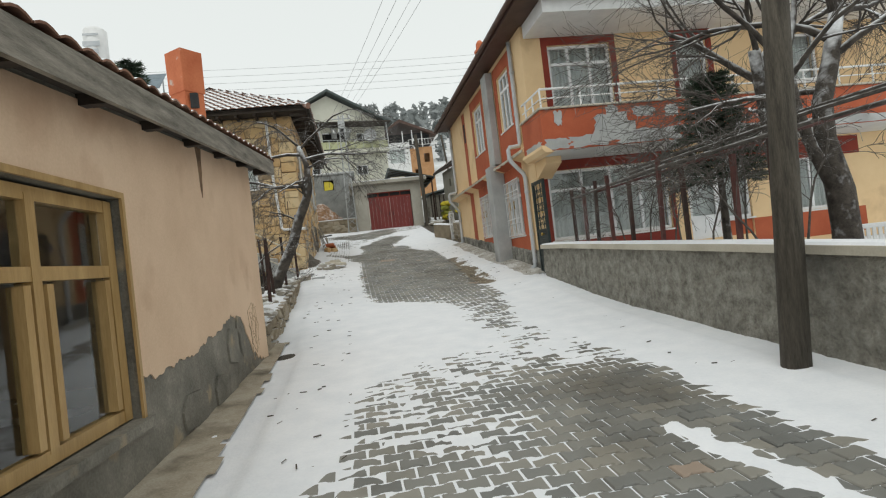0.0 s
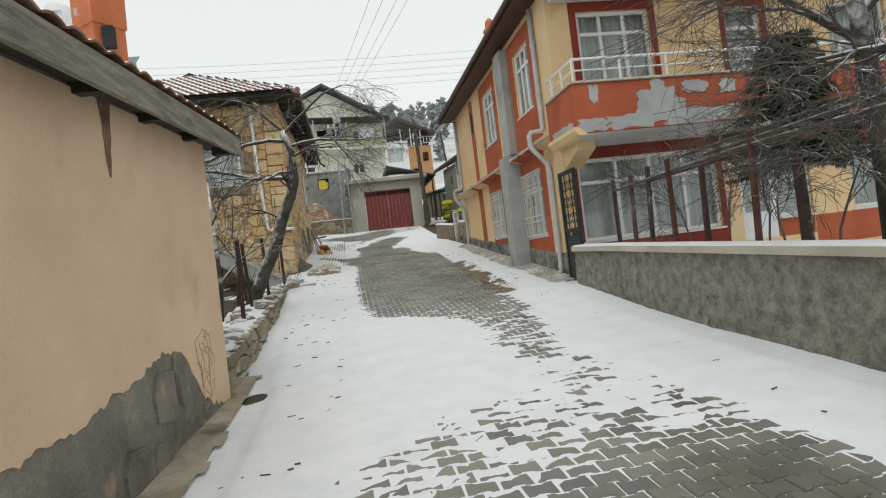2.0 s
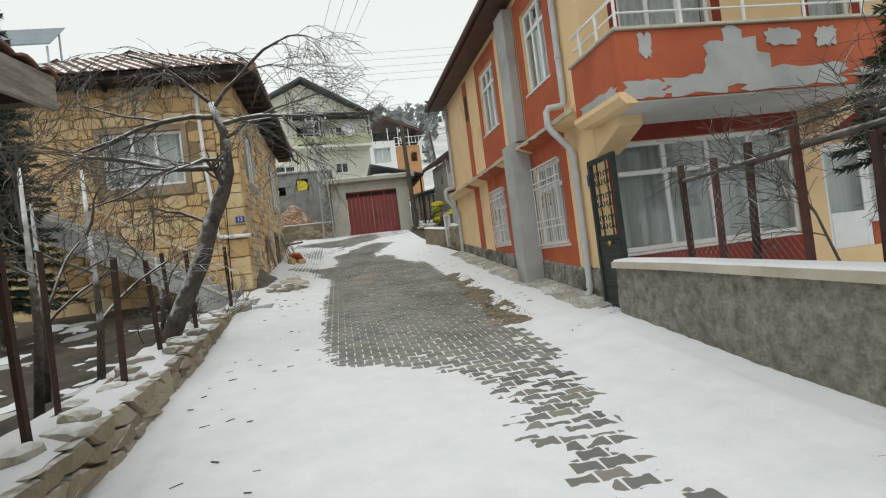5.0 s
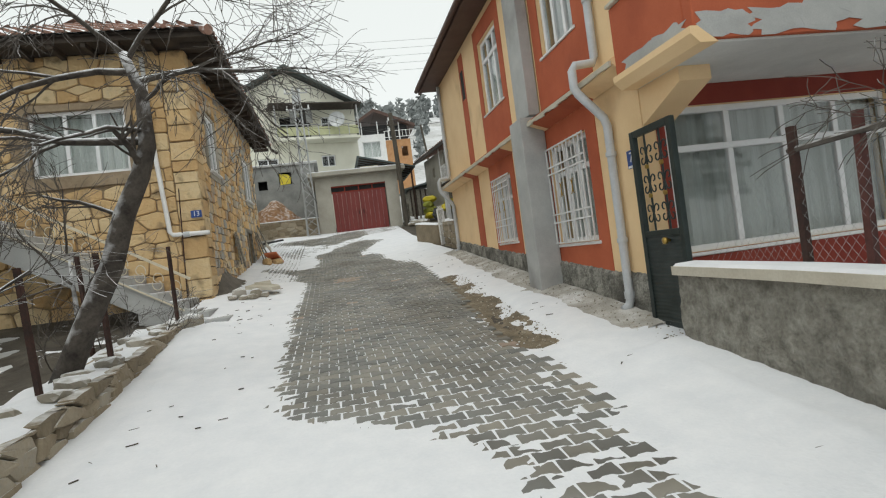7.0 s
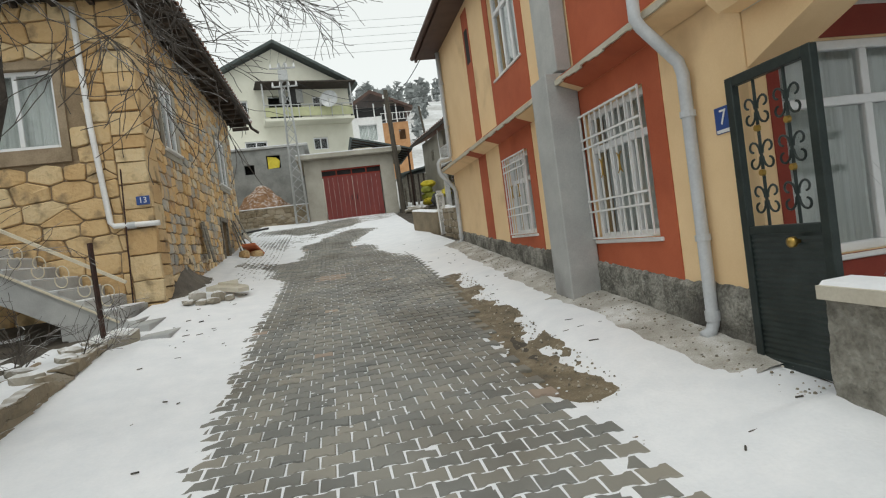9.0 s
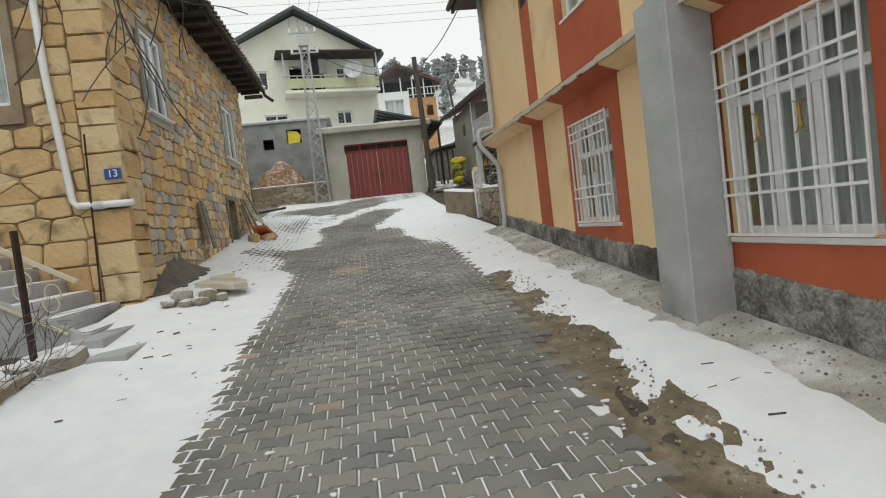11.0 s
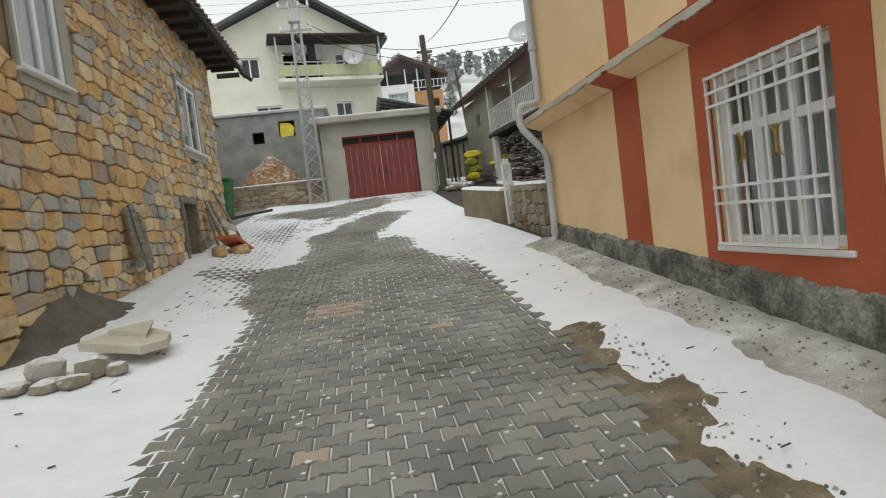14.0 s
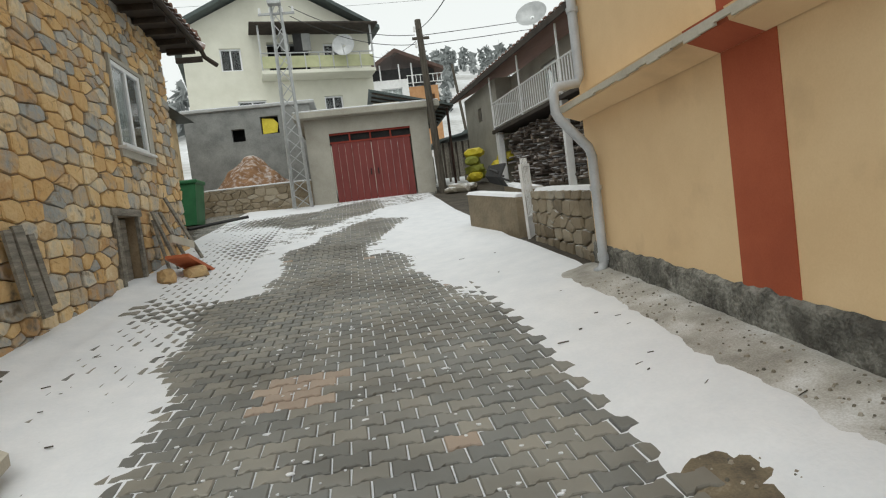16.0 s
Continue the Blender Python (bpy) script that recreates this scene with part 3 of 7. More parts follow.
def grille(parent, x, y0, y1, z0, z1):
    g = Build()
    n = int((y1 - y0) / 0.115)
    for i in range(n + 1):
        y = y0 + (y1 - y0) * i / n
        g.obox((x, y, z0), (x, y, z1), 0.016, 0.016)
    for z in (z0, z0 + 0.3, z0 + 0.42, z0 + 1.02, z0 + 1.12, z1 - 0.02):
        g.obox((x - 0.012, y0, z), (x - 0.012, y1, z), 0.016, 0.02)
    gr = part("window_grille", g, M_white, parent, "white-painted iron window grille")
    for k in (0.35, 0.65):
        o = Build()
        yc, zc = y0 + (y1 - y0) * k, (z0 + z1) / 2 + 0.05
        for sgn in (-1, 1):
            pts = [(x - 0.02, yc + sgn * (0.05 - 0.045 * math.cos(a)), zc + 0.1 * math.sin(a) * (1 if a > 0 else 1)) for a in [i * 0.35 - 1.6 for i in range(10)]]
            o.tube(pts, 0.006, 5)
        o.tube([(x - 0.02, yc, zc - 0.08), (x - 0.02, yc, zc + 0.08)], 0.008, 5)
        part("scroll", o, M_brass, gr)


def text_obj(name, body, size, m, material, parent=None):
    c = bpy.data.curves.new(name, "FONT")
    c.body, c.size, c.extrude, c.align_x, c.align_y = body, size, 0.002, "CENTER", "CENTER"
    tmp = bpy.data.objects.new("tmp_text", c)
    scene.collection.objects.link(tmp)
    me = bpy.data.meshes.new_from_object(tmp.evaluated_get(bpy.context.evaluated_depsgraph_get()))
    bpy.data.objects.remove(tmp)
    me.materials.clear()
    me.materials.append(material)
    ob = new(name, me)
    ob.matrix_world = m
    ob.parent = parent
    return ob


# ---- the yellow and red house ----
FX, FY, FE = 4.15, 12.15, 21.75
house = thing("house", "two-storey ochre house with burnt orange trim and peeling balcony", "house")
low = [(13.45, 14.75, 1.8, 3.23), (16.66, 17.78, 1.95, 3.22)]
upp = [(13.4, 14.5, 4.55, 5.98), (16.45, 17.7, 4.55, 5.98)]
part("wall", wall_holes("x", FX, 0.25, FY, FE, 0.6, 6.5, low + upp), M_yellow, house)
fw_low = [(4.4, 7.3, 1.55, 3.12), (7.75, 9.35, 1.2, 2.8)]
fw_up = [(4.74, 6.24, 4.35, 5.95), (7.87, 8.65, 4.35, 5.9), (10.2, 11.6, 4.7, 5.9)]
part("wall", wall_holes("y", FY, 0.25, FX + 0.25, 14.0, 0.5, 6.5, fw_low + fw_up + [(10.3, 11.8, 1.6, 2.9)]), M_yellow, house)
part("wall", B().box(13.75, 14.0, FY + 0.25, FE, 0.6, 6.5), M_yellow, house)
part("wall", B().box(FX + 0.25, 13.75, FE - 0.25, FE, 0.6, 6.5), M_yellow, house)
part("upper_floor_slab", B().box(FX + 0.25, 13.75, FY + 0.25, FE - 0.25, 3.5, 3.65), M_conc, house)

# orange bands round the windows, 6 mm proud of the render
def band(axis, at, outer, holes, material, name="painted_band"):
    return part(name, wall_holes(axis, at - 0.008, 0.012, *outer, holes), material, house)

band("x", FX, (13.16, 15.06, 1.36, 3.52), [low[0]], M_orange)
band("x", FX, (16.4, 18.0, 1.62, 3.52), [low[1]], M_orange)
band("x", FX, (18.87, 19.38, 1.7, 3.52), [], M_orange)
band("x", FX, (13.05, 14.8, 3.78, 6.3), [upp[0]], M_orange)
band("x", FX, (16.2, 17.95, 3.78, 6.3), [upp[1]], M_orange)
band("x", FX, (18.95, 19.38, 3.78, 6.3), [(19.03, 19.3, 5.3, 5.95)], M_orange)
# solid near-black slab; the unlit inside is put into its colour
part("small_window", B().box(FX - 0.004, FX + 0.02, 19.03, 19.3, 5.3, 5.95), M_dark, house)
band("y", FY, (4.3, 7.42, 1.0, 3.42), [fw_low[0]], M_dred)
band("y", FY, (9.36, 12.4, 0.95, 1.55), [], M_orange)
band("y", FY, (7.66, 12.4, 2.86, 3.3), [], M_dred)
band("y", FY, (4.6, 6.38, 4.2, 6.2), [fw_up[0]], M_dred)
band("y", FY, (7.75, 8.8, 4.2, 6.2), [fw_up[1]], M_dred)
# roughcast socle following the slope
sc = Build()
SOCLE_Y, SOCLE_Z = [12.15, 13, 15.7, 17.8, 21.1, 21.75], [1.38, 1.4, 1.65, 1.82, 2.13, 2.2]
ny, nz = 240, 13
for i in range(ny + 1):
    a = FY + 0.01 + (FE - FY) * i / ny
    zt = float(np.interp(a, SOCLE_Y, SOCLE_Z)) + 0.02 * noise.noise(Vector((0, a * 3, 0))) + 0.025 * noise.noise(Vector((0, a * 11, 0)))
    zb = G(FX, a) - 0.15
    for j in range(nz + 1):
        z = zb + (zt - zb) * j / nz
        out = 0.0 if j == nz else 0.036 + 0.016 * noise.noise(Vector((3, a * 7, z * 7))) + 0.014 * noise.noise(Vector((7, a * 17, z * 17)))
        sc.v.append((FX - max(0.003, out), a, z))
        if i and j:
            k = len(sc.v) - 1
            sc.f.append((k, k - 1, k - nz - 2, k - nz - 1))
part("socle", sc, M_rough, house, "grey roughcast socle")
# slab lip between the storeys, broken up by colours
for k, (a, b) in enumerate([(FY - 0.02, 13.1), (13.1, 14.6), (14.6, 14.74), (15.25, 16.3), (16.3, 17.95), (17.95, 18.95), (18.95, 19.38), (19.38, FE + 0.05)]):
    lip = Build()
    lip.prism([(FX - 0.01, a, 3.52), (FX - 0.24, a, 3.6), (FX - 0.27, a, 3.68), (FX - 0.01, a, 3.79)], (0, b - a, 0))
    part("slab_lip", lip, M_orange if k in (1, 4, 6) else M_yellow, house)
rim = Build()
for i in range(60):
    y = FY + (FE - FY) * i / 60
    h = 0.035 + 0.03 * noise.noise(Vector((0, y * 4, 5)))
    rim.box(FX - 0.285, FX - 0.262, y, y + (FE - FY) / 60, 3.64 - h, 3.66)
part("lip_edge", rim, M_cap, house, "chipped bare concrete slab edge")
# concrete pilaster
part("pilaster", B().box(FX - 0.39, FX - 0.012, 14.75, 15.24, 0.95, 3.75, 0.012), M_conc, house, "bare grey concrete pilaster")
part("pilaster", B().box(FX - 0.2, FX - 0.012, 14.84, 15.4, 3.8, 6.3, 0.012), M_conc, house, "bare grey concrete pilaster")

for (a, b, c, d) in low:
    w = window(house, "x", FX + 0.06, 1, a, b, c, d, [0.36, 0.66], top=0.42)
    grille(w, FX - 0.05, a + 0.02, b - 0.02, c + 0.02, d)
for (a, b, c, d) in upp:
    window(house, "x", FX + 0.06, 1, a, b, c, d, [0.36, 0.66], top=0.4)
window(house, "y", FY + 0.06, 1, *fw_low[0], [0.28, 0.52, 0.76], top=0.45)
window(house, "y", FY + 0.06, 1, *fw_up[0], [0.33, 0.66], top=0.42, sill=False)
window(house, "y", FY + 0.06, 1, *fw_up[1], [], top=0.42, sill=False)
window(house, "y", FY + 0.06, 1, *fw_up[2], [0.5], top=0.0)
window(house, "y", FY + 0.06, 1, 10.3, 11.8, 1.6, 2.9, [0.5], top=0.0)
# back door with glazed upper half and the window beside it
bdoor = new("door"); bdoor.parent = house
dd = Build()
for u0, u1, z0, z1 in ((7.75, 7.85, 1.2, 2.8), (8.45, 8.55, 1.2, 2.8), (7.85, 8.45, 2.7, 2.8), (7.85, 8.45, 1.2, 1.75)):
    dd.box(u0, u1, FY + 0.06, FY + 0.12, z0, z1, 0.006)
part("door_leaf", dd, M_pvc, bdoor)
pg = part("pane", B().box(7.85, 8.45, FY + 0.085, FY + 0.092, 1.75, 2.7), M_glass, bdoor); pg.visible_shadow = False
part("curtain", B().box(7.8, 9.35, FY + 0.22, FY + 0.23, 1.2, 2.8), M_curtain, bdoor)
window(house, "y", FY + 0.06, 1, 8.55, 9.35, 1.6, 2.8, [], sill=True, curtain=False)
part("door_panel", B().box(8.55, 9.35, FY + 0.05, FY + 0.2, 1.2, 1.55), M_orange, house)

# balcony
BX0, BX1, BY = 3.93, 14.0, 10.85
bal = new("balcony"); bal.parent = house
part("balcony_slab", B().box(BX0 + 0.03, BX1, BY + 0.03, FY - 0.005, 3.34, 3.47, 0.01), mat("whitewashed_soffit", tones((0.62, 0.62, 0.6), 0.1), 2, 0.9, 0, 0.3, 40), bal, "whitewashed balcony slab")
part("parapet", B().box(BX0, BX1, BY, BY + 0.12, 3.36, 4.19, 0.01), M_orange, bal, "burnt orange parapet with peeled patches")
part("parapet", B().box(BX0, BX0 + 0.12, BY + 0.123, FY - 0.006, 3.38, 4.19, 0.01), M_orange, bal, "burnt orange parapet side")
part("coping", B().box(BX0 - 0.04, BX1, BY - 0.04, BY + 0.16, 4.192, 4.232, 0.008), M_cap, bal)
part("coping", B().box(BX0 - 0.04, BX0 + 0.16, BY + 0.163, FY - 0.006, 4.192, 4.232, 0.008), M_cap, bal)
part("lower_lip", B().prism([(BX0 - 0.05, BY - 0.02, 3.47), (BX0 - 0.05, BY - 0.02, 3.41), (BX0 + 0.03, BY - 0.02, 3.33), (BX0 + 0.2, BY - 0.02, 3.33), (BX0 + 0.02, BY - 0.02, 3.47)], (0, FY - BY, 0)), M_yellow, bal)
for x in (4.4, 7.75):
    part("beam", B().prism([(x - 0.24 if x < 5 else x - 0.2, FY - 0.004, 3.338), (x - 0.24 if x < 5 else x - 0.2, 11.45, 3.338), (x - 0.24 if x < 5 else x - 0.2, 11.45, 3.2), (x - 0.24 if x < 5 else x - 0.2, FY - 0.004, 2.95)], (0.34 if x < 5 else 0.32, 0, 0)), M_yellow, bal)


def ragged(x0, x1, z0, z1, seed, n=26):
    """An uneven outline in x and z."""
    rnd = random.Random(seed)
    pts = []
    cx, cz, rx, rz = (x0 + x1) / 2, (z0 + z1) / 2, (x1 - x0) / 2, (z1 - z0) / 2
    for i in range(n):
        a = 6.28318 * i / n
        k = 0.72 + 0.4 * rnd.random()
        pts.append((cx + rx * k * max(-1, min(1, 1.25 * math.cos(a))), cz + rz * k * max(-1, min(1, 1.25 * math.sin(a)))))
    return pts


for i, (x0, x1, z0, z1) in enumerate([(3.96, 4.5, 3.38, 3.6), (4.45, 5.4, 3.37, 3.62), (5.0, 5.9, 3.4, 4.02), (5.4, 7.1, 3.37, 3.66), (5.3, 5.62, 3.9, 4.18), (4.2, 4.38, 3.85, 4.15), (5.9, 6.4, 3.9, 4.12), (6.6, 6.95, 3.86, 4.12), (7.0, 9.2, 3.37, 3.58), (9.0, 12.5, 3.37, 3.56)]):
    part("peeled_patch", B().prism([(x, BY - 0.004 - 0.0012 * i, max(3.365, min(4.185, z))) for x, z in ragged(x0, x1, z0, z1, i)], (0, 0.0035, 0)), M_conc, bal, "grey render where orange paint has peeled")
for i, (a, b) in enumerate([(10.95, 11.5), (11.3, 12.0)]):
    part("peeled_patch", B().prism([(BX0 - 0.004 - 0.001 * i, x, max(3.4, min(4.18, z))) for x, z in ragged(a, b, 3.4, 3.6, 40 + i)], (0.0035, 0, 0)), M_conc, bal)
rail = Build()
for z, r in ((4.62, 0.024), (4.43, 0.014)):
    rail.tube([(BX0 + 0.06, FY - 0.02, z), (BX0 + 0.06, BY + 0.06, z), (BX1, BY + 0.06, z)], r, 8)
part("handrail", rail, M_white, bal, "white tubular balcony rail")
for i in range(11):
    part("rail_post", B().tube([(BX0 + 0.06 + i * 0.86, BY + 0.06, 4.23), (BX0 + 0.06 + i * 0.86, BY + 0.06, 4.62)], 0.02, 8), M_white, bal)
for y in (11.4, 11.9):
    part("rail_post", B().tube([(BX0 + 0.06, y, 4.23), (BX0 + 0.06, y, 4.62)], 0.02, 8), M_white, bal)

# roof
EZ = 6.42
part("soffit", B().box(3.72, 14.4, 10.6, 22.2, EZ, EZ + 0.05), M_brownroof, house, "brown boarded soffit")
part("white_soffit", B().box(4.2, 14.0, 10.75, 12.1, EZ - 0.3, EZ - 0.003), M_white, house, "white balcony ceiling slab")
part("fascia", B().box(3.66, 3.718, 10.54, 22.26, EZ - 0.04, EZ + 0.16), M_brownroof, house)
part("fascia", B().box(3.72, 14.4, 10.54, 10.598, EZ - 0.04, EZ + 0.16), M_brownroof, house)
part("gutter", B().tube([(3.6, 10.6, EZ + 0.06), (3.6, 22.2, EZ + 0.04)], 0.055, 8), M_brownroof, house)
rf = Build()
c = [(3.6, 10.5, EZ + 0.16), (14.5, 10.5, EZ + 0.16), (14.5, 22.3, EZ + 0.16), (3.6, 22.3, EZ + 0.16)]
r0, r1 = (9, 14.5, EZ + 2.2), (9, 18.3, EZ + 2.2)
rf.poly([c[0], c[1], r0]); rf.poly([c[1], c[2], r1, r0]); rf.poly([c[2], c[3], r1]); rf.poly([c[3], c[0], r0, r1]); rf.poly(c[::-1])
part("roof", rf, M_tilesnow, house)
ch = new("chimney"); ch.parent = house
part("chimney_stack", B().tube([(4.75, 18.0, 6.6), (4.75, 18.0, 8.0)], [0.17, 0.15], 12), M_greyrend, ch)
part("chimney_cap", B().tube([(4.75, 18.0, 8.0), (4.75, 18.0, 8.05), (4.75, 18.0, 8.12), (4.75, 18.0, 8.3), (4.75, 18.0, 8.4)], [0.21, 0.21, 0.14, 0.13, 0.05], 12), M_clay, ch)


def drainpipe(y, zb, zt):
    d = thing("drainpipe", "pale grey plastic drainpipe strapped to the house wall", "pipe", "house drainpipes")
    x = FX - 0.07
    pts = [(x, y, zt), (x, y, 3.95), (x - 0.03, y, 3.88), (x - 0.26, y - 0.0, 3.86), (x - 0.3, y, 3.8), (x - 0.3, y, 3.6), (x - 0.27, y - 0.02, 3.52), (x - 0.03, y - 0.1, 3.2), (x, y - 0.1, 3.1), (x, y - 0.1, zb + 0.1), (x - 0.03, y - 0.1, zb + 0.03), (x - 0.1, y - 0.1, zb)]
    part("pipe", B().tube(pts, 0.05, 12), M_drain, d, smooth=True)
    for z in (5.6, 4.6):
        part("bracket", B().tube([(x, y, z), (x, y, z + 0.05)], 0.062, 12), M_drain, d)
    for z in (2.75, 1.75):
        part("bracket", B().tube([(x, y - 0.1, z), (x, y - 0.1, z + 0.05)], 0.062, 12), M_drain, d)
    part("collar", B().tube([(x, y - 0.1, zb + 0.12), (x, y - 0.1, zb + 0.2)], 0.06, 12), M_drain, d)


drainpipe(12.85, 0.98, 6.35)
drainpipe(21.55, 1.9, 6.35)

# number plate 7
pl = thing("house_number_sign", "blue enamel house number plate reading 7 on the ochre wall", "sign")
part("plate", B().box(FX - 0.012, FX - 0.002, 12.33, 12.52, 2.55, 2.75, 0.003), M_blue, pl)
part("plate_rim", B().box(FX - 0.014, FX - 0.0125, 12.345, 12.505, 2.555, 2.58), M_white, pl)
text_obj("numeral", "7", 0.16, Matrix.Translation((FX - 0.015, 12.425, 2.665)) @ pose(0, 0, 0, 90, 0, -90), M_white, pl)

# ---- gate ----
gate = thing("garden_gate", "dark green steel garden gate with scrolled ironwork and brass knob", "gate")
GX, GA, GB, GZ0, GZ1 = 4.06, 11.5, 12.24, 0.86, 2.9
gf = Build()
gf.box(GX - 0.03, GX + 0.03, GA, GA + 0.07, GZ0, GZ1, 0.006); gf.box(GX - 0.03, GX + 0.03, GB - 0.07, GB, GZ0, GZ1, 0.006)
gf.box(GX - 0.028, GX + 0.028, GA + 0.07, GB - 0.07, GZ1 - 0.07, GZ1, 0.006); gf.box(GX - 0.028, GX + 0.028, GA + 0.07, GB - 0.07, 1.78, 1.84, 0.006); gf.box(GX - 0.028, GX + 0.028, GA + 0.07, GB - 0.07, GZ0, GZ0 + 0.06, 0.006)
part("gate_frame", gf, M_gate, gate)
gp = Build()
zig = [(GX - (0.012 if i % 2 else 0.02), GA + 0.07, GZ0 + 0.06 + i * (1.78 - GZ0 - 0.06) / 44) for i in range(45)]
gp.prism(zig + [(GX, GA + 0.07, 1.78), (GX, GA + 0.07, GZ0 + 0.06)], (0, GB - GA - 0.14, 0))
part("lower_panel", gp, M_gate, gate, "ribbed steel lower panel")
for yc in (GA + 0.24, GB - 0.24):
    s = Build()
    s.tube([(GX, yc, 1.84), (GX, yc, GZ1 - 0.07)], 0.011, 6)
    for zc in (2.02, 2.32, 2.62):
        for sg in (-1, 1):
            for up in (-1, 1):
                pts = [(GX, yc + sg * (0.012 + 0.055 * (1 - math.cos(a)) * (1 - a * 0.07)), zc + up * (0.01 + 0.07 * math.sin(a) * (1 - a * 0.09) + 0.03 * a * 0.4)) for a in [i * 0.42 for i in range(11)]]
                s.tube(pts, 0.008, 5)
    part("scrollwork", s, M_gate, gate)
    for zc in (2.2, 2.5):
        part("brass_rosette", B().tube([(GX - 0.022, yc, zc), (GX + 0.0, yc, zc)], [0.022, 0.026], 8), M_brass, gate)
part("knob", B().tube([(GX - 0.02, 11.75, 1.73), (GX - 0.05, 11.75, 1.73), (GX - 0.06, 11.75, 1.73), (GX - 0.09, 11.75, 1.73), (GX - 0.1, 11.75, 1.73)], [0.015, 0.015, 0.036, 0.034, 0.01], 10), M_brass, gate, smooth=True)

# ---- garden wall ----
gw = thing("garden_wall", "grey roughcast garden wall with snow-topped concrete coping", "wall", kind="structure")
WX = 3.85


def cap_z(y):
    return float(np.interp(y, [-8, 3.6, 5.3, 10.1, 11.45], [0.9, 1.2, 1.28, 1.47, 1.5]))


wy = [-8 + 0.4 * i for i in range(48)] + [11.42]
body, cop, csn = Build(), Build(), Build()
for a, b in zip(wy, wy[1:]):
    for bd_, x0, x1, o0, o1 in ((body, WX + 0.025, WX + 0.22, None, -0.08), (cop, WX - 0.05, WX + 0.27, -0.078, 0.0)):
        la, lb = (G(WX, a) - 0.3, G(WX, b) - 0.3) if o0 is None else (cap_z(a) + o0, cap_z(b) + o0)
        bd_.prism([(x0, a, la), (x0, b, lb), (x0, b, cap_z(b) + o1), (x0, a, cap_z(a) + o1)], (x1 - x0, 0, 0))
    csn.prism([(WX - 0.03 + 0.02 * noise.noise(Vector((0, a * 2, 0))), a, cap_z(a)), (WX + 0.0, a, cap_z(a) + 0.022), (WX + 0.2, a, cap_z(a) + 0.026), (WX + 0.26, a, cap_z(a))], (0, b - a, cap_z(b) - cap_z(a)))
part("wall_body", body, M_gwall, gw)
face = Build()
ny, nz = 420, 22
for i in range(ny + 1):
    a = -8 + 19.42 * i / ny
    zb, zt = G(WX, a) - 0.3, cap_z(a) - 0.079
    for j in range(nz + 1):
        z = zb + (zt - zb) * j / nz
        o = 0.02 * noise.noise(Vector((1, a * 1.4, z * 1.6))) + 0.022 * noise.noise(Vector((4, a * 6, z * 6))) + 0.018 * noise.noise(Vector((9, a * 14, z * 14)))
        face.v.append((WX + 0.005 - o, a, z))
        if i and j:
            k = len(face.v) - 1
            face.f.append((k, k - 1, k - nz - 2, k - nz - 1))
part("roughcast", face, M_gwall, gw, "coarse lumpy roughcast face", smooth=True)
part("coping", cop, M_cap, gw, "weathered concrete coping")
single("coping_snow", csn, M_snow, "thin snow lying along the garden wall coping", "snow", kind="stuff", smooth=False)

# ---- shed ----
def shed_pt(s, out, z):
    """s metres along the shed's lane wall from its far corner back; out towards the lane."""
    ux, uy = 0.066, 0.998
    z -= 0.063 * max(0.0, s) * max(0.0, min(1.0, (z - 2.3) / 0.6))
    return (-1.33 - s * ux + out * uy, 7.98 - s * uy - out * ux, z)


shed = thing("shed", "peach plastered shed with crumbling base and tiled eave", "shed")
SW, SZ = [(4.9, 3.72, 0.62, 2.14)], 3.05   # window from 3.72 to 6.4 along the wall
def shed_box(bd, s0, s1, o0, o1, z0, z1):
    k = len(bd.v)
    for z in (z0, z1):
        for s, o in ((s0, o0), (s1, o0), (s1, o1), (s0, o1)):
            bd.v.append(shed_pt(s, o, z))
    bd.f += [(k, k + 1, k + 2, k + 3), (k + 7, k + 6, k + 5, k + 4)] + [(k + j, k + 4 + j, k + 4 + (j + 1) % 4, k + (j + 1) % 4) for j in range(4)]
    return bd


wl = Build()
shed_box(wl, 0, 3.76, -0.3, 0, -0.2, 3.05); shed_box(wl, 6.6, 14, -0.3, 0, -0.8, 3.05)
shed_box(wl, 3.76, 6.6, -0.3, 0, -0.5, 0.62); shed_box(wl, 3.76, 6.6, -0.3, 0, 2.16, 3.05)
part("wall", wl, M_greyplaster, shed, "bare grey plaster wall")
part("wall", shed_box(B(), 0, 0.3, -5.0, -0.3, -0.2, 3.05), M_peach, shed)
part("wall", shed_box(B(), 13.7, 14, -5.0, -0.3, -0.8, 3.05), M_peach, shed)
part("wall", shed_box(B(), 0.3, 13.7, -5.0, -4.7, -0.5, 3.05), M_peach, shed)
# peach skin with a ragged lower edge, 10 mm proud
skin = Build()
ss = [0.02 + 0.04 * i for i in range(94)]
def skin_low(s):
    e = float(np.interp(s, [0, 0.45, 0.75, 0.95, 1.25, 1.6, 2.0, 2.6, 3.0, 3.5, 3.8], [0.42, 0.5, 0.62, 0.86, 1.12, 1.1, 1.02, 0.92, 0.9, 0.86, 0.95]))
    return e + 0.06 * noise.noise(Vector((s * 5, 0, 1))) + 0.05 * noise.noise(Vector((s * 14, 0, 4)))
for a, b in zip(ss, ss[1:]):
    k = len(skin.v)
    for s in (a, b):
        for o in (0.001, 0.012):
            skin.v += [shed_pt(s, o, skin_low(s)), shed_pt(s, o, 3.0)]
    skin.f += [(k + 2, k + 3, k + 7, k + 6), (k, k + 2, k + 6, k + 4), (k + 1, k + 5, k + 7, k + 3)]
part("plaster_skin", skin, M_peach, shed, "peach plaster with ragged lower edge")
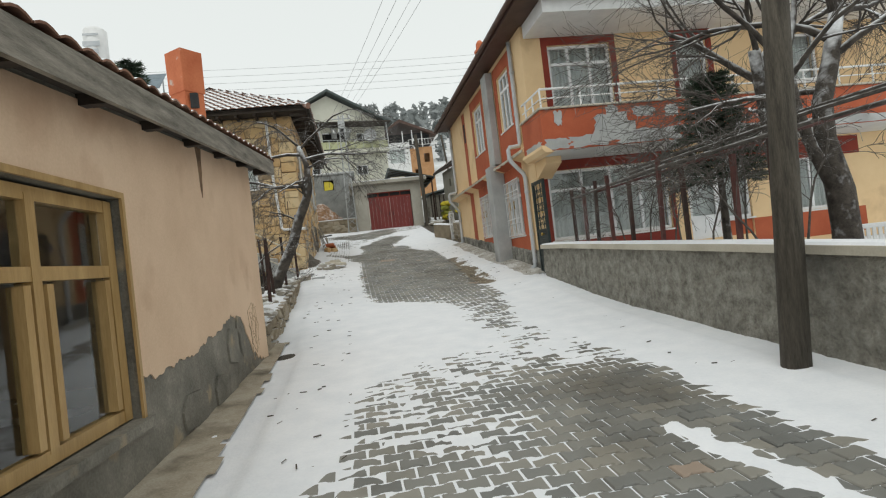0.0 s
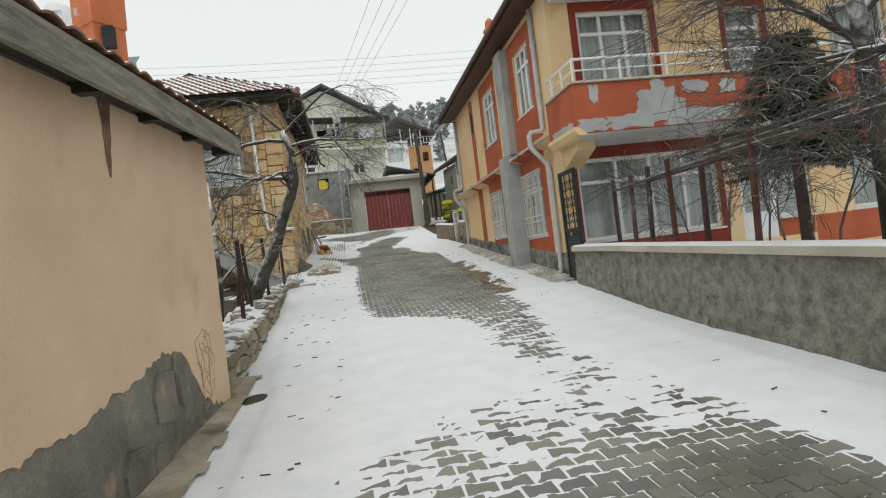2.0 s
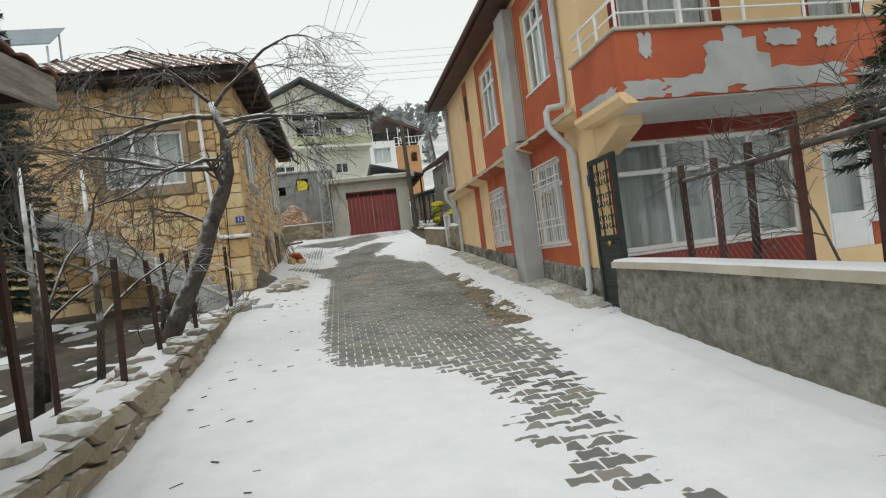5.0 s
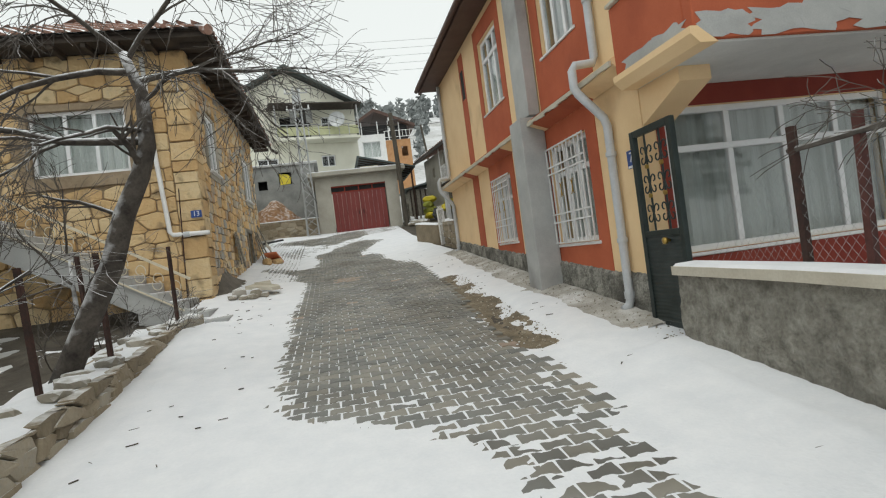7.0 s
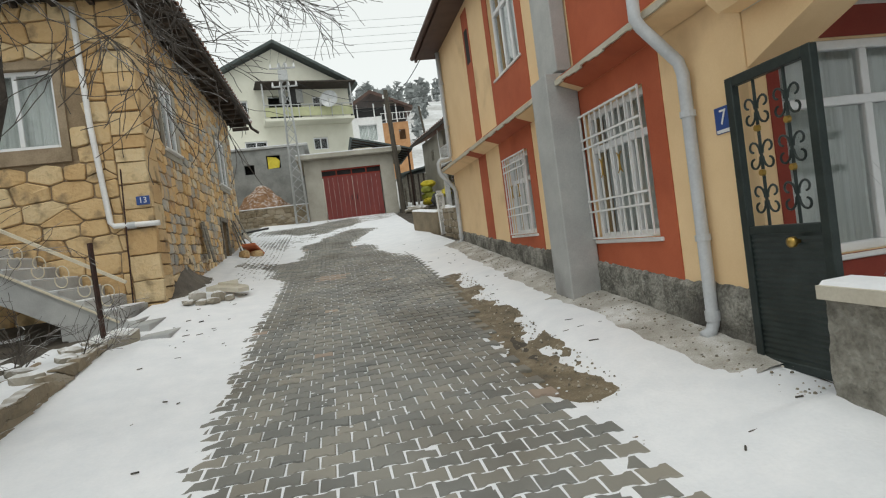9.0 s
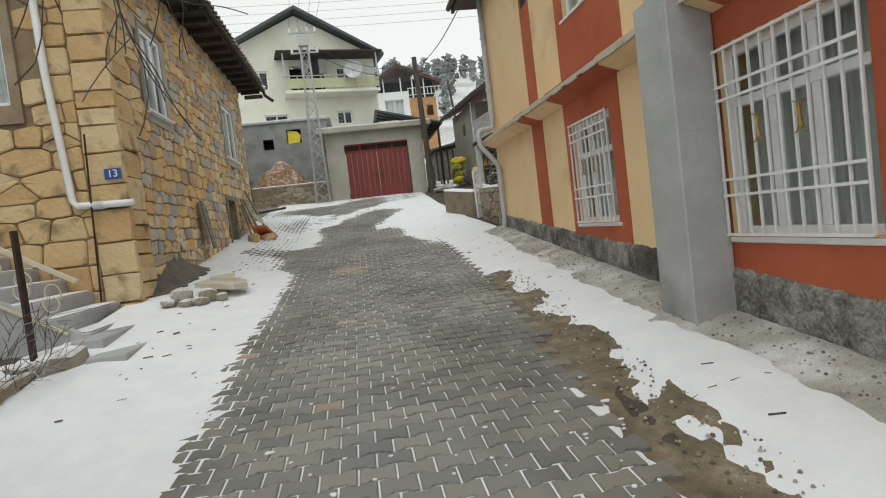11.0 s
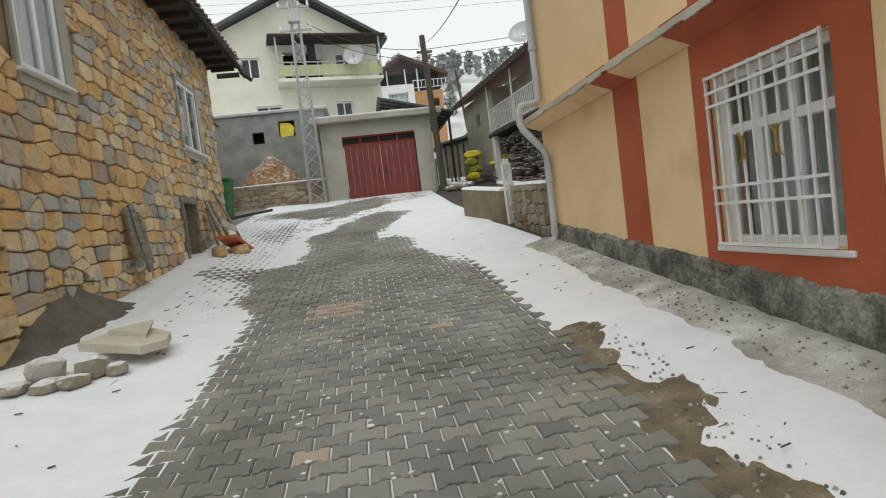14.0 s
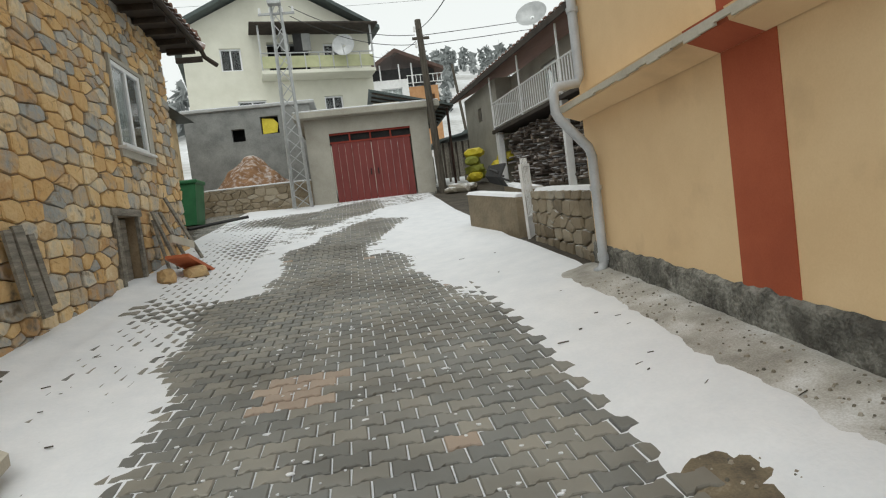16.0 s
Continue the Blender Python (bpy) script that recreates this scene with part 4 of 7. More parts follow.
part("plaster_skin", shed_box(shed_box(B(), 3.74, 6.6, 0.001, 0.012, 2.2, 3.0), 6.6, 14, 0.001, 0.012, 0.5, 3.0), M_peach, shed)
# cracked plaster slabs and streaked drawing in the damp patch
for i, (s0, z0, w, h) in enumerate([(1.5, 0.62, 0.5, 0.38), (1.25, 0.66, 0.28, 0.45), (2.05, 0.3, 0.42, 0.3), (1.7, 0.28, 0.3, 0.25), (2.8, 0.3, 0.6, 0.3)]):
    o = [(s0 + (x - 0.5) * w, z0 + z * h) for x, z in ((0.02, 0.05), (0.4, -0.05), (0.95, 0.1), (1.0, 0.6), (0.8, 1.0), (0.3, 0.93), (0.04, 0.7))]
    bdp = Build(); k = len(o)
    bdp.v = [shed_pt(s, 0.001, z) for s, z in o] + [shed_pt(s, 0.022, z) for s, z in o]
    bdp.f = [tuple(range(k, 2 * k))] + [(j, (j + 1) % k, k + (j + 1) % k, k + j) for j in range(k)]
    part("loose_plaster", bdp, M_greyplaster, shed)
scr = Build()
for i in range(6):
    rnd = random.Random(i)
    a0 = rnd.random() * 6
    pts = []
    for j in range(12):
        a = a0 + j * 0.45
        r = (0.08 + 0.035 * i) * (1 + 0.9 * noise.noise(Vector((j * 0.9, i * 3.1, 2))))
        pts.append(shed_pt(0.62 + r * math.cos(a) * 0.9, 0.013, 0.92 + r * math.sin(a) * 1.1))
    scr.tube(pts, 0.0035, 4)
part("scratched_marks", scr, mat("dark_scratch", tones((0.4, 0.29, 0.19), 0.2), 4, 0.95, 0, 0, 40), shed, "old scratched scrawl in the plaster")
stain = Build()
for i, (s0, w, z0, z1, o) in enumerate([(2.02, 0.15, 2.6, 3.0, 0.0125), (2.03, 0.09, 2.38, 2.85, 0.0135)]):
    pts = [(s0 + w * (0.5 - 0.12 * math.sin(t * 5 + i)) * sgn, z0 + (z1 - z0) * t) for sgn, t in [(-0.4, 0), (-1, 0.3), (-0.8, 0.7), (-1, 1), (1, 1), (0.8, 0.6), (1, 0.3), (0.3, 0)]]
    stain.poly([shed_pt(s, o, z) for s, z in pts])
part("soot_stain", stain, mat("soot_stain", [(0.3, (0.06, 0.035, 0.02)), (0.7, (0.3, 0.18, 0.1))], 5, 0.95, 0, 0.2, 40), shed, "dark brown leak stain under the eave")
# window
swin = new("window"); swin.parent = shed
fr = Build()
for s0, s1, z0, z1 in ((3.78, 3.88, 0.64, 2.14), (6.46, 6.58, 0.64, 2.14), (4.62, 4.7, 0.7, 2.1), (5.5, 5.58, 0.7, 2.1)):
    shed_box(fr, s0, s1, -0.16, -0.06, z0, z1)
for z0, z1 in ((0.64, 0.72), (1.62, 1.7), (2.06, 2.14)):
    shed_box(fr, 3.88, 6.46, -0.155, -0.065, z0, z1)
part("window_frame", fr, M_pinewood, swin, "yellow varnished pine window frame")
sh_ = Build()
for s0, s1 in ((3.92, 3.98), (4.54, 4.6), (4.74, 4.8), (5.4, 5.46)):
    shed_box(sh_, s0, s1, -0.14, -0.05, 0.74, 1.6)
part("sash", sh_, M_pinewood, swin)
pn = part("pane", shed_box(B(), 3.88, 6.46, -0.115, -0.11, 0.72, 2.06), M_glass, swin); pn.visible_shadow = False
part("window_sill", shed_box(B(), 3.7, 6.66, -0.06, 0.06, 0.56, 0.63), M_greyplaster, swin)
part("casing", shed_box(shed_box(B(), 3.74, 3.78, 0.0, 0.02, 0.6, 2.16), 3.74, 6.6, 0.0, 0.02, 2.16, 2.2), M_pinewood, swin)
# black back and floor sheets paint the shed's unlit inside
part("room_shade_sheet", shed_box(shed_box(B(), 3.5, 6.9, -1.6, -1.55, 0, 2.6), 3.5, 6.9, -1.55, -0.31, 0.0, 0.04), M_dark, swin)
# eave board and tiles
EV = 0.22
eb = Build()
shed_box(eb, -0.5, 14.2, EV, EV + 0.04, 2.96, 3.16)
part("eave_board", eb, M_oldwood, shed, "weathered grey eave board")
part("soffit", shed_box(B(), -0.48, 14.2, -0.1, EV, 3.052, 3.075), M_darkwood, shed)
for i in range(16):
    part("rafter_end", shed_box(B(), -0.4 + i * 0.9, -0.3 + i * 0.9, 0.002, EV - 0.01, 2.96, 3.05), M_darkwood, shed)
tl = Build()
for r_ in range(9):
    for i in range(68):
        s0 = -0.55 + i * 0.215
        o0 = EV + 0.05 - r_ * 0.33
        z0 = 3.15 + r_ * 0.066
        pts = []
        for o, dz in ((o0, 0.02), (o0 - 0.38, 0.085)):
            for j in range(5):
                t = j / 4
                pts.append(shed_pt(s0 + 0.205 * t, o, z0 + dz + 0.03 * math.sin(math.pi * t) + 0.008 * noise.noise(Vector((i, r_, 1)))))
        k = len(tl.v)
        tl.v += pts
        tl.f += [(k + j, k + j + 1, k + 6 + j, k + 5 + j) for j in range(4)]
tp = part("roof_tiles", tl, M_tile, shed, "snow-dusted clay roof tiles", kind="stuff")
tp.modifiers.new("thick", "SOLIDIFY").thickness = 0.014
part("roof_deck", Build().poly([shed_pt(-0.5, EV + 0.03, 3.165), shed_pt(14.2, EV + 0.03, 3.165), shed_pt(14.2, -2.9, 3.78), shed_pt(-0.5, -2.9, 3.78)]).poly([shed_pt(-0.5, -2.9, 3.78), shed_pt(14.2, -2.9, 3.78), shed_pt(14.2, -5.3, 3.2), shed_pt(-0.5, -5.3, 3.2)]), M_darkwood, shed)
part("gable_wall", Build().poly([shed_pt(0, -0.0, 3.04), shed_pt(0, -5.0, 3.04), shed_pt(0, -2.9, 3.74)]), M_peach, shed)
cp = thing("clay_chimney", "orange clay chimney pot rising from the shed roof", "chimney")
cb = shed_pt(1.42, -0.22, 0)
part("pot", B().tube([(cb[0], cb[1], 3.25), (cb[0], cb[1], 3.6), (cb[0], cb[1], 3.61), (cb[0], cb[1], 4.0), (cb[0], cb[1], 4.07), (cb[0], cb[1], 4.07), (cb[0], cb[1], 3.95)], [0.17, 0.17, 0.185, 0.19, 0.19, 0.16, 0.15], 4), M_clay, cp)
# solid near-black block in place of a hole through the pot
part("dark_hole_block", B().box(cb[0] + 0.06, cb[0] + 0.14, cb[1] - 0.15, cb[1] - 0.1, 3.42, 3.58), M_dark, cp)


# ---- stone house across the lane ----
HX, HY, HE, HT = -1.6, 18.5, 27.25, 6.55
stone_house = thing("stone_house", "old ochre stone house with dark eaves and snowy tiles", "house")
s_side = [(19.75, 20.6, 4.35, 5.6), (24.72, 25.85, 4.3, 5.56), (24.12, 24.85, 2.15, 3.26)]
s_front = [(-4.5, -2.78, 4.25, 5.5)]
side_wall = part("wall", wall_holes("x", HX - 0.03, -0.5, HY + 0.03, HE, 0.9, HT, s_side), M_bed, stone_house, "rubble stone wall set in grey mortar")
front_wall = part("wall", wall_holes("y", HY + 0.03, 0.5, -7.5, HX - 0.53, 0.8, HT, s_front), M_bed, stone_house, "ochre ashlar front wall")
part("wall", B().box(-7.5, -7.0, HY + 0.53, HE, 0.9, HT), M_bed, stone_house)
part("wall", B().box(-7.0, HX - 0.53, HE - 0.5, HE, 0.9, HT), M_mortar, stone_house)
window(stone_house, "y", HY + 0.08, 1, *s_front[0], [0.36, 0.66], sill=True)
part("window_surround", wall_holes("y", HY - 0.025, 0.05, -4.62, -2.66, 4.02, 5.62, s_front), M_mortar, stone_house)
for h in s_side[:2]:
    window(stone_house, "x", HX + 0.012, -1, *h, [0.5], sill=True)
    part("window_surround", wall_holes("x", HX + 0.028, -0.05, h[0] - 0.05, h[1] + 0.2, h[2] - 0.16, h[3] + 0.06, [h]), M_greyrend, stone_house)
dr = new("door"); dr.parent = stone_house
for i in range(4):
    part("plank", B().box(HX - 0.2, HX - 0.15, 24.13 + i * 0.18, 24.3 + i * 0.18, 2.17, 3.24, 0.006), M_oldwood, dr)
part("door_frame", B().box(HX - 0.02, HX + 0.03, 24.04, 24.12, 2.1, 3.26).box(HX - 0.02, HX + 0.03, 24.85, 24.93, 2.1, 3.26).box(HX - 0.02, HX + 0.035, 23.98, 25.0, 3.262, 3.36), M_oldwood, dr)
# roof: hipped, with deep dark eaves
ex, ey = HX + 0.55, HY - 0.6
RZ = 6.62
part("soffit", B().box(-8.0, ex, ey, HE + 0.5, HT + 0.002, HT + 0.05), M_darkwood, stone_house, "dark soffit boards")
part("fascia", B().box(ex, ex + 0.03, ey, HE + 0.5, HT - 0.02, HT + 0.13), M_darkwood, stone_house)
part("fascia", B().box(-8.0, ex + 0.03, ey - 0.03, ey - 0.002, HT - 0.02, HT + 0.13), M_darkwood, stone_house)
for i in range(19):
    raf = Build().box(HX + 0.03, ex - 0.005, 18.2 + i * 0.55, 18.28 + i * 0.55, HT - 0.1, HT)
    part("rafter_end", raf, M_darkwood, stone_house)
for i in range(11):
    raf = Build().box(-7.6 + i * 0.55, -7.52 + i * 0.55, ey + 0.005, HY - 0.01, HT - 0.1, HT)
    part("rafter_end", raf, M_darkwood, stone_house)
part("gutter", B().tube([(ex + 0.07, ey, HT + 0.06), (ex + 0.07, HE + 0.5, HT + 0.03), (ex + 0.1, HE + 0.62, HT - 0.1), (ex + 0.3, HE + 0.75, HT - 0.25)], 0.045, 8), M_darkwood, stone_house)
ridge = (-4.6, 21.9, 8.6), (-4.6, 24.6, 8.6)
ca, cb_, cc, cd = (ex + 0.1, ey - 0.1, RZ), (-8.1, ey - 0.1, RZ), (-8.1, HE + 0.6, RZ), (ex + 0.1, HE + 0.6, RZ)
deck = Build()
for q in ((ca, cb_, ridge[0]), (cb_, cc, ridge[1], ridge[0]), (cc, cd, ridge[1]), (cd, ca, ridge[0], ridge[1])):
    deck.poly(q)
part("roof_deck", deck, M_darkwood, stone_house)


def tile_slope(bd, a, b, r0, r1, w=0.24, h=0.36, lift=0.03):
    """Rows of curved tiles on the slope between the eave a-b and the ridge r0-r1."""
    a, b, r0, r1 = Vector(a), Vector(b), Vector(r0), Vector(r1)
    nrm = (b - a).cross(r0 - a).normalized()
    if nrm.z < 0:
        nrm = -nrm
    rows = int(((r0 + r1) / 2 - (a + b) / 2).length / h)
    along = (b - a).normalized()
    for r in range(rows):
        p0, q0 = a.lerp(r0, r / rows), b.lerp(r1, r / rows)
        up = ((r0 - a) - along * (r0 - a).dot(along)).normalized()
        n = max(1, int((q0 - p0).length / w))
        for i in range(n):
            c0 = p0 + along * (i * w)
            k = len(bd.v)
            for t, l in ((0.0, lift + 0.035), (h * 1.12, lift)):
                for j in range(5):
                    bd.v.append(tuple(c0 + along * (w * 0.96 * j / 4) + up * t + nrm * (l + 0.045 * math.sin(math.pi * j / 4))))
            bd.f += [(k + j, k + j + 1, k + 6 + j, k + 5 + j) for j in range(4)]
            bd.f.append((k, k + 4, k + 3, k + 2, k + 1))


tb = Build()
tile_slope(tb, cb_, ca, ridge[0], ridge[0])
tile_slope(tb, ca, cd, ridge[0], ridge[1])
tile_slope(tb, cd, cc, ridge[1], ridge[1])
tile_slope(tb, cc, cb_, ridge[1], ridge[0])
part("roof_tiles", tb, M_tilesnow, stone_house, "snow-dusted clay tiles", kind="stuff")
rt = Build()
rt.tube([ca, ridge[0], ridge[1], cd], 0.1, 8).tube([cb_, ridge[0]], 0.1, 8).tube([cc, ridge[1]], 0.1, 8)
part("ridge_tiles", rt, M_tilesnow, stone_house)
# waste pipe on the front, and the number 13
wp = thing("waste_pipe", "white plastic waste pipe down the stone wall", "pipe")
part("pipe", B().tube([(-2.35, HY - 0.07, 6.4), (-2.32, HY - 0.07, 4.6), (-2.22, HY - 0.07, 2.98), (-2.17, HY - 0.07, 2.92), (-1.6, HY - 0.07, 2.9), (-1.5, HY - 0.07, 2.9)], 0.045, 10), M_white, wp, smooth=True)
part("collar", B().tube([(-1.98, HY - 0.07, 2.905), (-1.86, HY - 0.07, 2.905)], 0.055, 10), M_drain, wp)
pl = thing("house_number_sign", "blue enamel house number plate reading 13 on the stone corner", "sign")
part("plate", B().box(-1.8, -1.6, HY - 0.085, HY - 0.075, 3.21, 3.35, 0.003), M_blue, pl)
text_obj("numeral", "13", 0.13, Matrix.Translation((-1.7, HY - 0.087, 3.28)) @ pose(0, 0, 0, 90, 0, 0), M_white, pl)
single("iron_rod", B().tube([(-2.05, HY - 0.1, 1.5), (-1.96, HY - 0.1, 3.8)], 0.012, 6), M_rust, "rusty iron rod standing against the stone wall", "rod")

# boards and planks along the wall
def lean_board(y, w, z0, l, out, tilt, material, label):
    p = Vector((HX + out + 0.03, y, z0))
    q = Vector((HX + 0.06, y + tilt, z0 + l))
    single("board", B().obox(p, q, w, 0.03, (1, 0, 0)), material, label, "board", "boards by the stone house")


for y, w, z0, l, o, t in ((21.62, 0.12, 2.28, 0.78, 0.1, -0.06), (21.78, 0.16, 2.2, 0.9, 0.16, -0.05), (22.02, 0.1, 2.3, 0.72, 0.1, -0.08)):
    lean_board(y, w, z0, l, o, t, M_oldwood, "weathered grey plank leaning on the stone wall")
for y, w, z0, l, o, t in ((25.15, 0.09, 2.3, 0.9, 0.25, 0.2), (25.5, 0.1, 2.3, 1.05, 0.3, -0.15), (25.9, 0.1, 2.35, 1.0, 0.35, -0.2), (26.4, 0.1, 2.4, 1.2, 0.45, -0.35)):
    lean_board(y, w, z0, l, o, t, M_oldwood, "old plank leaning among scrap at the doorway")
single("board", B().obox((HX + 0.4, 25.0, 2.88), (HX + 0.4, 26.1, 2.76), 0.03, 0.12), M_cap, "pale plank nailed across leaning scrap boards", "board")
single("clay_slab", B().obox((HX + 0.5, 24.8, 2.6), (HX + 0.64, 25.6, 2.3), 0.36, 0.05), M_clay, "orange clay slab leaning on the scrap boards", "slab")


def rock(name, x, y, z, sx, sy, sz, seed, material, label, category="stone", group=""):
    rnd = random.Random(seed)
    bmk = bmesh.new()
    bmesh.ops.create_icosphere(bmk, subdivisions=2, radius=1)
    off = Vector((rnd.random() * 50, rnd.random() * 50, 0))
    for v in bmk.verts:
        p = v.co.copy()
        m = max(abs(p.x), abs(p.y), abs(p.z))
        p = p.lerp(p / m * 0.85, 0.6)
        p *= 1 + 0.22 * noise.noise(p * 1.3 + off)
        v.co = Vector((p.x * sx, p.y * sy, p.z * sz))
    me = bpy.data.meshes.new(name)
    bmk.to_mesh(me)
    bmk.free()
    me.materials.append(material)
    ob = new(name, me)
    ob.matrix_world = pose(x, y, z, rnd.uniform(-8, 8), rnd.uniform(-8, 8), rnd.uniform(0, 360))
    return tagged(ob, label, category, group)


rock("stone", -1.18, 24.5, G(-1.18, 24.5) + 0.08, 0.16, 0.14, 0.14, 2, M_ashlar, "pale squared stone by the doorway")
rock("stone", -0.95, 25.1, G(-0.95, 25.1) + 0.07, 0.2, 0.16, 0.11, 3, M_ashlar, "pale squared stone by the doorway")
# rubble and broken marble slab at the corner
for i, (x, y, a, b, h) in enumerate([(-1.2, 18.25, 0.15, 0.1, 0.08), (-1.0, 18.3, 0.14, 0.1, 0.08), (-0.85, 18.35, 0.12, 0.1, 0.09), (-1.1, 18.5, 0.15, 0.1, 0.16), (-0.8, 18.55, 0.14, 0.1, 0.15), (-0.66, 18.62, 0.11, 0.09, 0.09)]):
    rock("rubble_stone", x, y, G(x, y) + h * 0.6, a, b, h * 0.7, 20 + i, M_drystone, "grey broken block in the rubble by the house corner", "stone", "rubble at the corner")
single("stone_slab", B().prism([(-1.05, 18.9, 1.68), (-0.5, 18.75, 1.6), (-0.36, 18.95, 1.6), (-0.42, 19.25, 1.62), (-0.8, 19.45, 1.72)], (0.0, 0.0, 0.07)), M_cap, "broken pale stone slab lying in the snow", "slab")
single("stone_slab", B().prism([(-0.9, 19.1, 1.75), (-0.55, 19.0, 1.69), (-0.62, 19.4, 1.76)], (0.02, 0, 0.05)), M_cap, "broken pale stone slab lying in the snow", "slab")
heap = sheet("soil_heap", [-1.62 + 0.06 * i for i in range(17)], [18.7 + 0.06 * i for i in range(40)], lambda x, y: G(x, y) - 0.02 + 0.42 * max(0, 1 - (x + 1.62) / 0.45) ** 2 * math.sin(3.1416 * max(0, min(1, (y - 18.7) / 2.3))) + 0.03 * noise.noise(Vector((x * 6, y * 6, 0))), M_bank, "damp bank of soil against the stone wall", "soil",
             keep=lambda x, y, q: max(p[2] - G(p[0], p[1]) for p in q) > 0.0)

# ---- steps and scrolled rail in front of the stone house ----
st = thing("outdoor_stairs", "snow-dusted concrete stairs rising along the stone wall", "stairs")
for i in range(14):
    x1 = -1.55 - i * 0.3
    z1 = 1.48 + i * 0.18
    part("step", B().box(x1 - 0.34, x1, 16.95, HY - 0.03, z1 - (0.3 if i > 2 else 0.5), z1, 0.012), M_conc, st)
    part("step_snow", B().box(x1 - 0.29, x1 - 0.02, 17.0, HY - 0.1, z1 + 0.002, z1 + 0.018, 0.008), M_snow, st)
part("stair_side", B().prism([(-1.55, 16.93, 1.1), (-1.55, 16.93, 1.42), (-5.9, 16.93, 4.0), (-5.9, 16.93, 3.55), (-2.4, 16.93, 1.5), (-2.4, 16.93, 1.1)], (0, 0.1, 0)), M_conc, st)
part("landing", B().box(-1.3, -0.95, 16.2, 17.6, 1.1, 1.33, 0.012).box(-1.6, -1.3, 16.6, 17.9, 1.1, 1.45, 0.012), M_conc, st)
rl = thing("stair_rail", "cream-painted scrolled iron stair rail", "railing")
M_railcream = mat("cream_iron_paint", tones((0.62, 0.56, 0.43), 0.12), 6, 0.6, 0, 0.2, 50)
part("handrail", B().obox((-1.6, 16.9, 2.02), (-5.9, 16.9, 4.7), 0.05, 0.04).obox((-1.75, 16.9, 1.5), (-5.9, 16.9, 4.1), 0.03, 0.025), M_railcream, rl)
for i in range(16):
    t = (i + 0.5) / 16
    cx_, cz_ = -1.72 - 4.1 * t, 1.8 + 2.55 * t
    sc_ = Build()
    for sg in (-1, 1):
        pts = [(cx_ + 0.09 * sg * math.cos(a) * (1 - a * 0.1), 16.9, cz_ + sg * 0.05 + 0.11 * sg * math.sin(a) * (1 - a * 0.1)) for a in [j * 0.55 - 0.5 for j in range(10)]]
        sc_.tube(pts, 0.008, 4)
    part("scroll", sc_, M_railcream, rl)

# ---- dry stone retaining wall of the left garden ----
def lw(y):
    return float(np.interp(y, [8.0, 11, 13, 16.4], [-1.3, -1.38, -1.42, -1.62]))


def lw_top(y):
    return float(np.interp(y, [8.0, 9, 11, 12, 14, 16.4], [0.86, 0.92, 1.02, 1.12, 1.22, 1.36]))


lwall = thing("retaining_wall", "low dry stone retaining wall topped with snow", "wall", kind="structure")
core = Build()
yy = [8.0 + 0.3 * i for i in range(29)]
for a, b in zip(yy, yy[1:]):
    core.prism([(lw(a) - 0.06, a, G(-1.4, a) - 0.3), (lw(a) - 0.1, a, lw_top(a) - 0.06), (lw(a) - 0.6, a, lw_top(a) - 0.04), (lw(a) - 0.6, a, G(-1.4, a) - 0.3)], (lw(b) - lw(a), b - a, lw_top(b) - lw_top(a)))
part("wall_core", core, M_mortar, lwall)
single_snow = sheet("wall_snow", [i * 0.05 for i in range(14)], [8.0 + 0.1 * i for i in range(84)], lambda u, y: lw_top(y) - 0.03 + 0.04 * math.sin(min(1, u / 0.5) * 3.14) + 0.05 * noise.noise(Vector((u * 3, y * 2.5, 0))), M_snow, "lumpy snow on the retaining wall", "snow", kind="stuff")
for v in single_snow.data.vertices:
    v.co.x = lw(v.co.y) - 0.05 - v.co.x
for i in range(20):
    y = 8.3 + i * 0.41
    rnd = random.Random(i + 70)
    x = lw(y) - rnd.uniform(0.12, 0.5)
    rock("wall_top_stone", x, y, lw_top(y) + 0.0, rnd.uniform(0.1, 0.2), rnd.uniform(0.1, 0.18), rnd.uniform(0.05, 0.09), i + 300, M_drystone, "snow-dusted stone lying on the low wall", "stone", "stones on the low wall")
rock("boulder", lw(16.2) - 0.02, 16.25, 1.25, 0.3, 0.32, 0.22, 91, M_drystone, "snow-capped boulder ending the low wall", "boulder")

# rusty fence posts
for x, y, h, r in ((-1.62, 8.9, 1.35, 0.022), (-1.85, 9.8, 1.3, 0.022), (-1.62, 10.55, 1.2, 0.022), (-1.75, 12.1, 1.1, 0.022), (-1.65, 13.4, 1.18, 0.022), (-1.66, 16.1, 1.2, 0.022), (-2.6, 9.6, 1.2, 0.022), (-2.3, 14.6, 1.2, 0.022)):
    z0 = lw_top(max(8, y)) - 0.1
    rnd = random.Random(int(y * 10))
    single("fence_post", B().obox((x, y, z0), (x + rnd.uniform(-0.08, 0.05), y + rnd.uniform(-0.08, 0.08), z0 + h + 0.1), 2 * r, 2 * r), M_rust, "rusty iron fence post on the low stone wall", "post", "rusty fence posts")


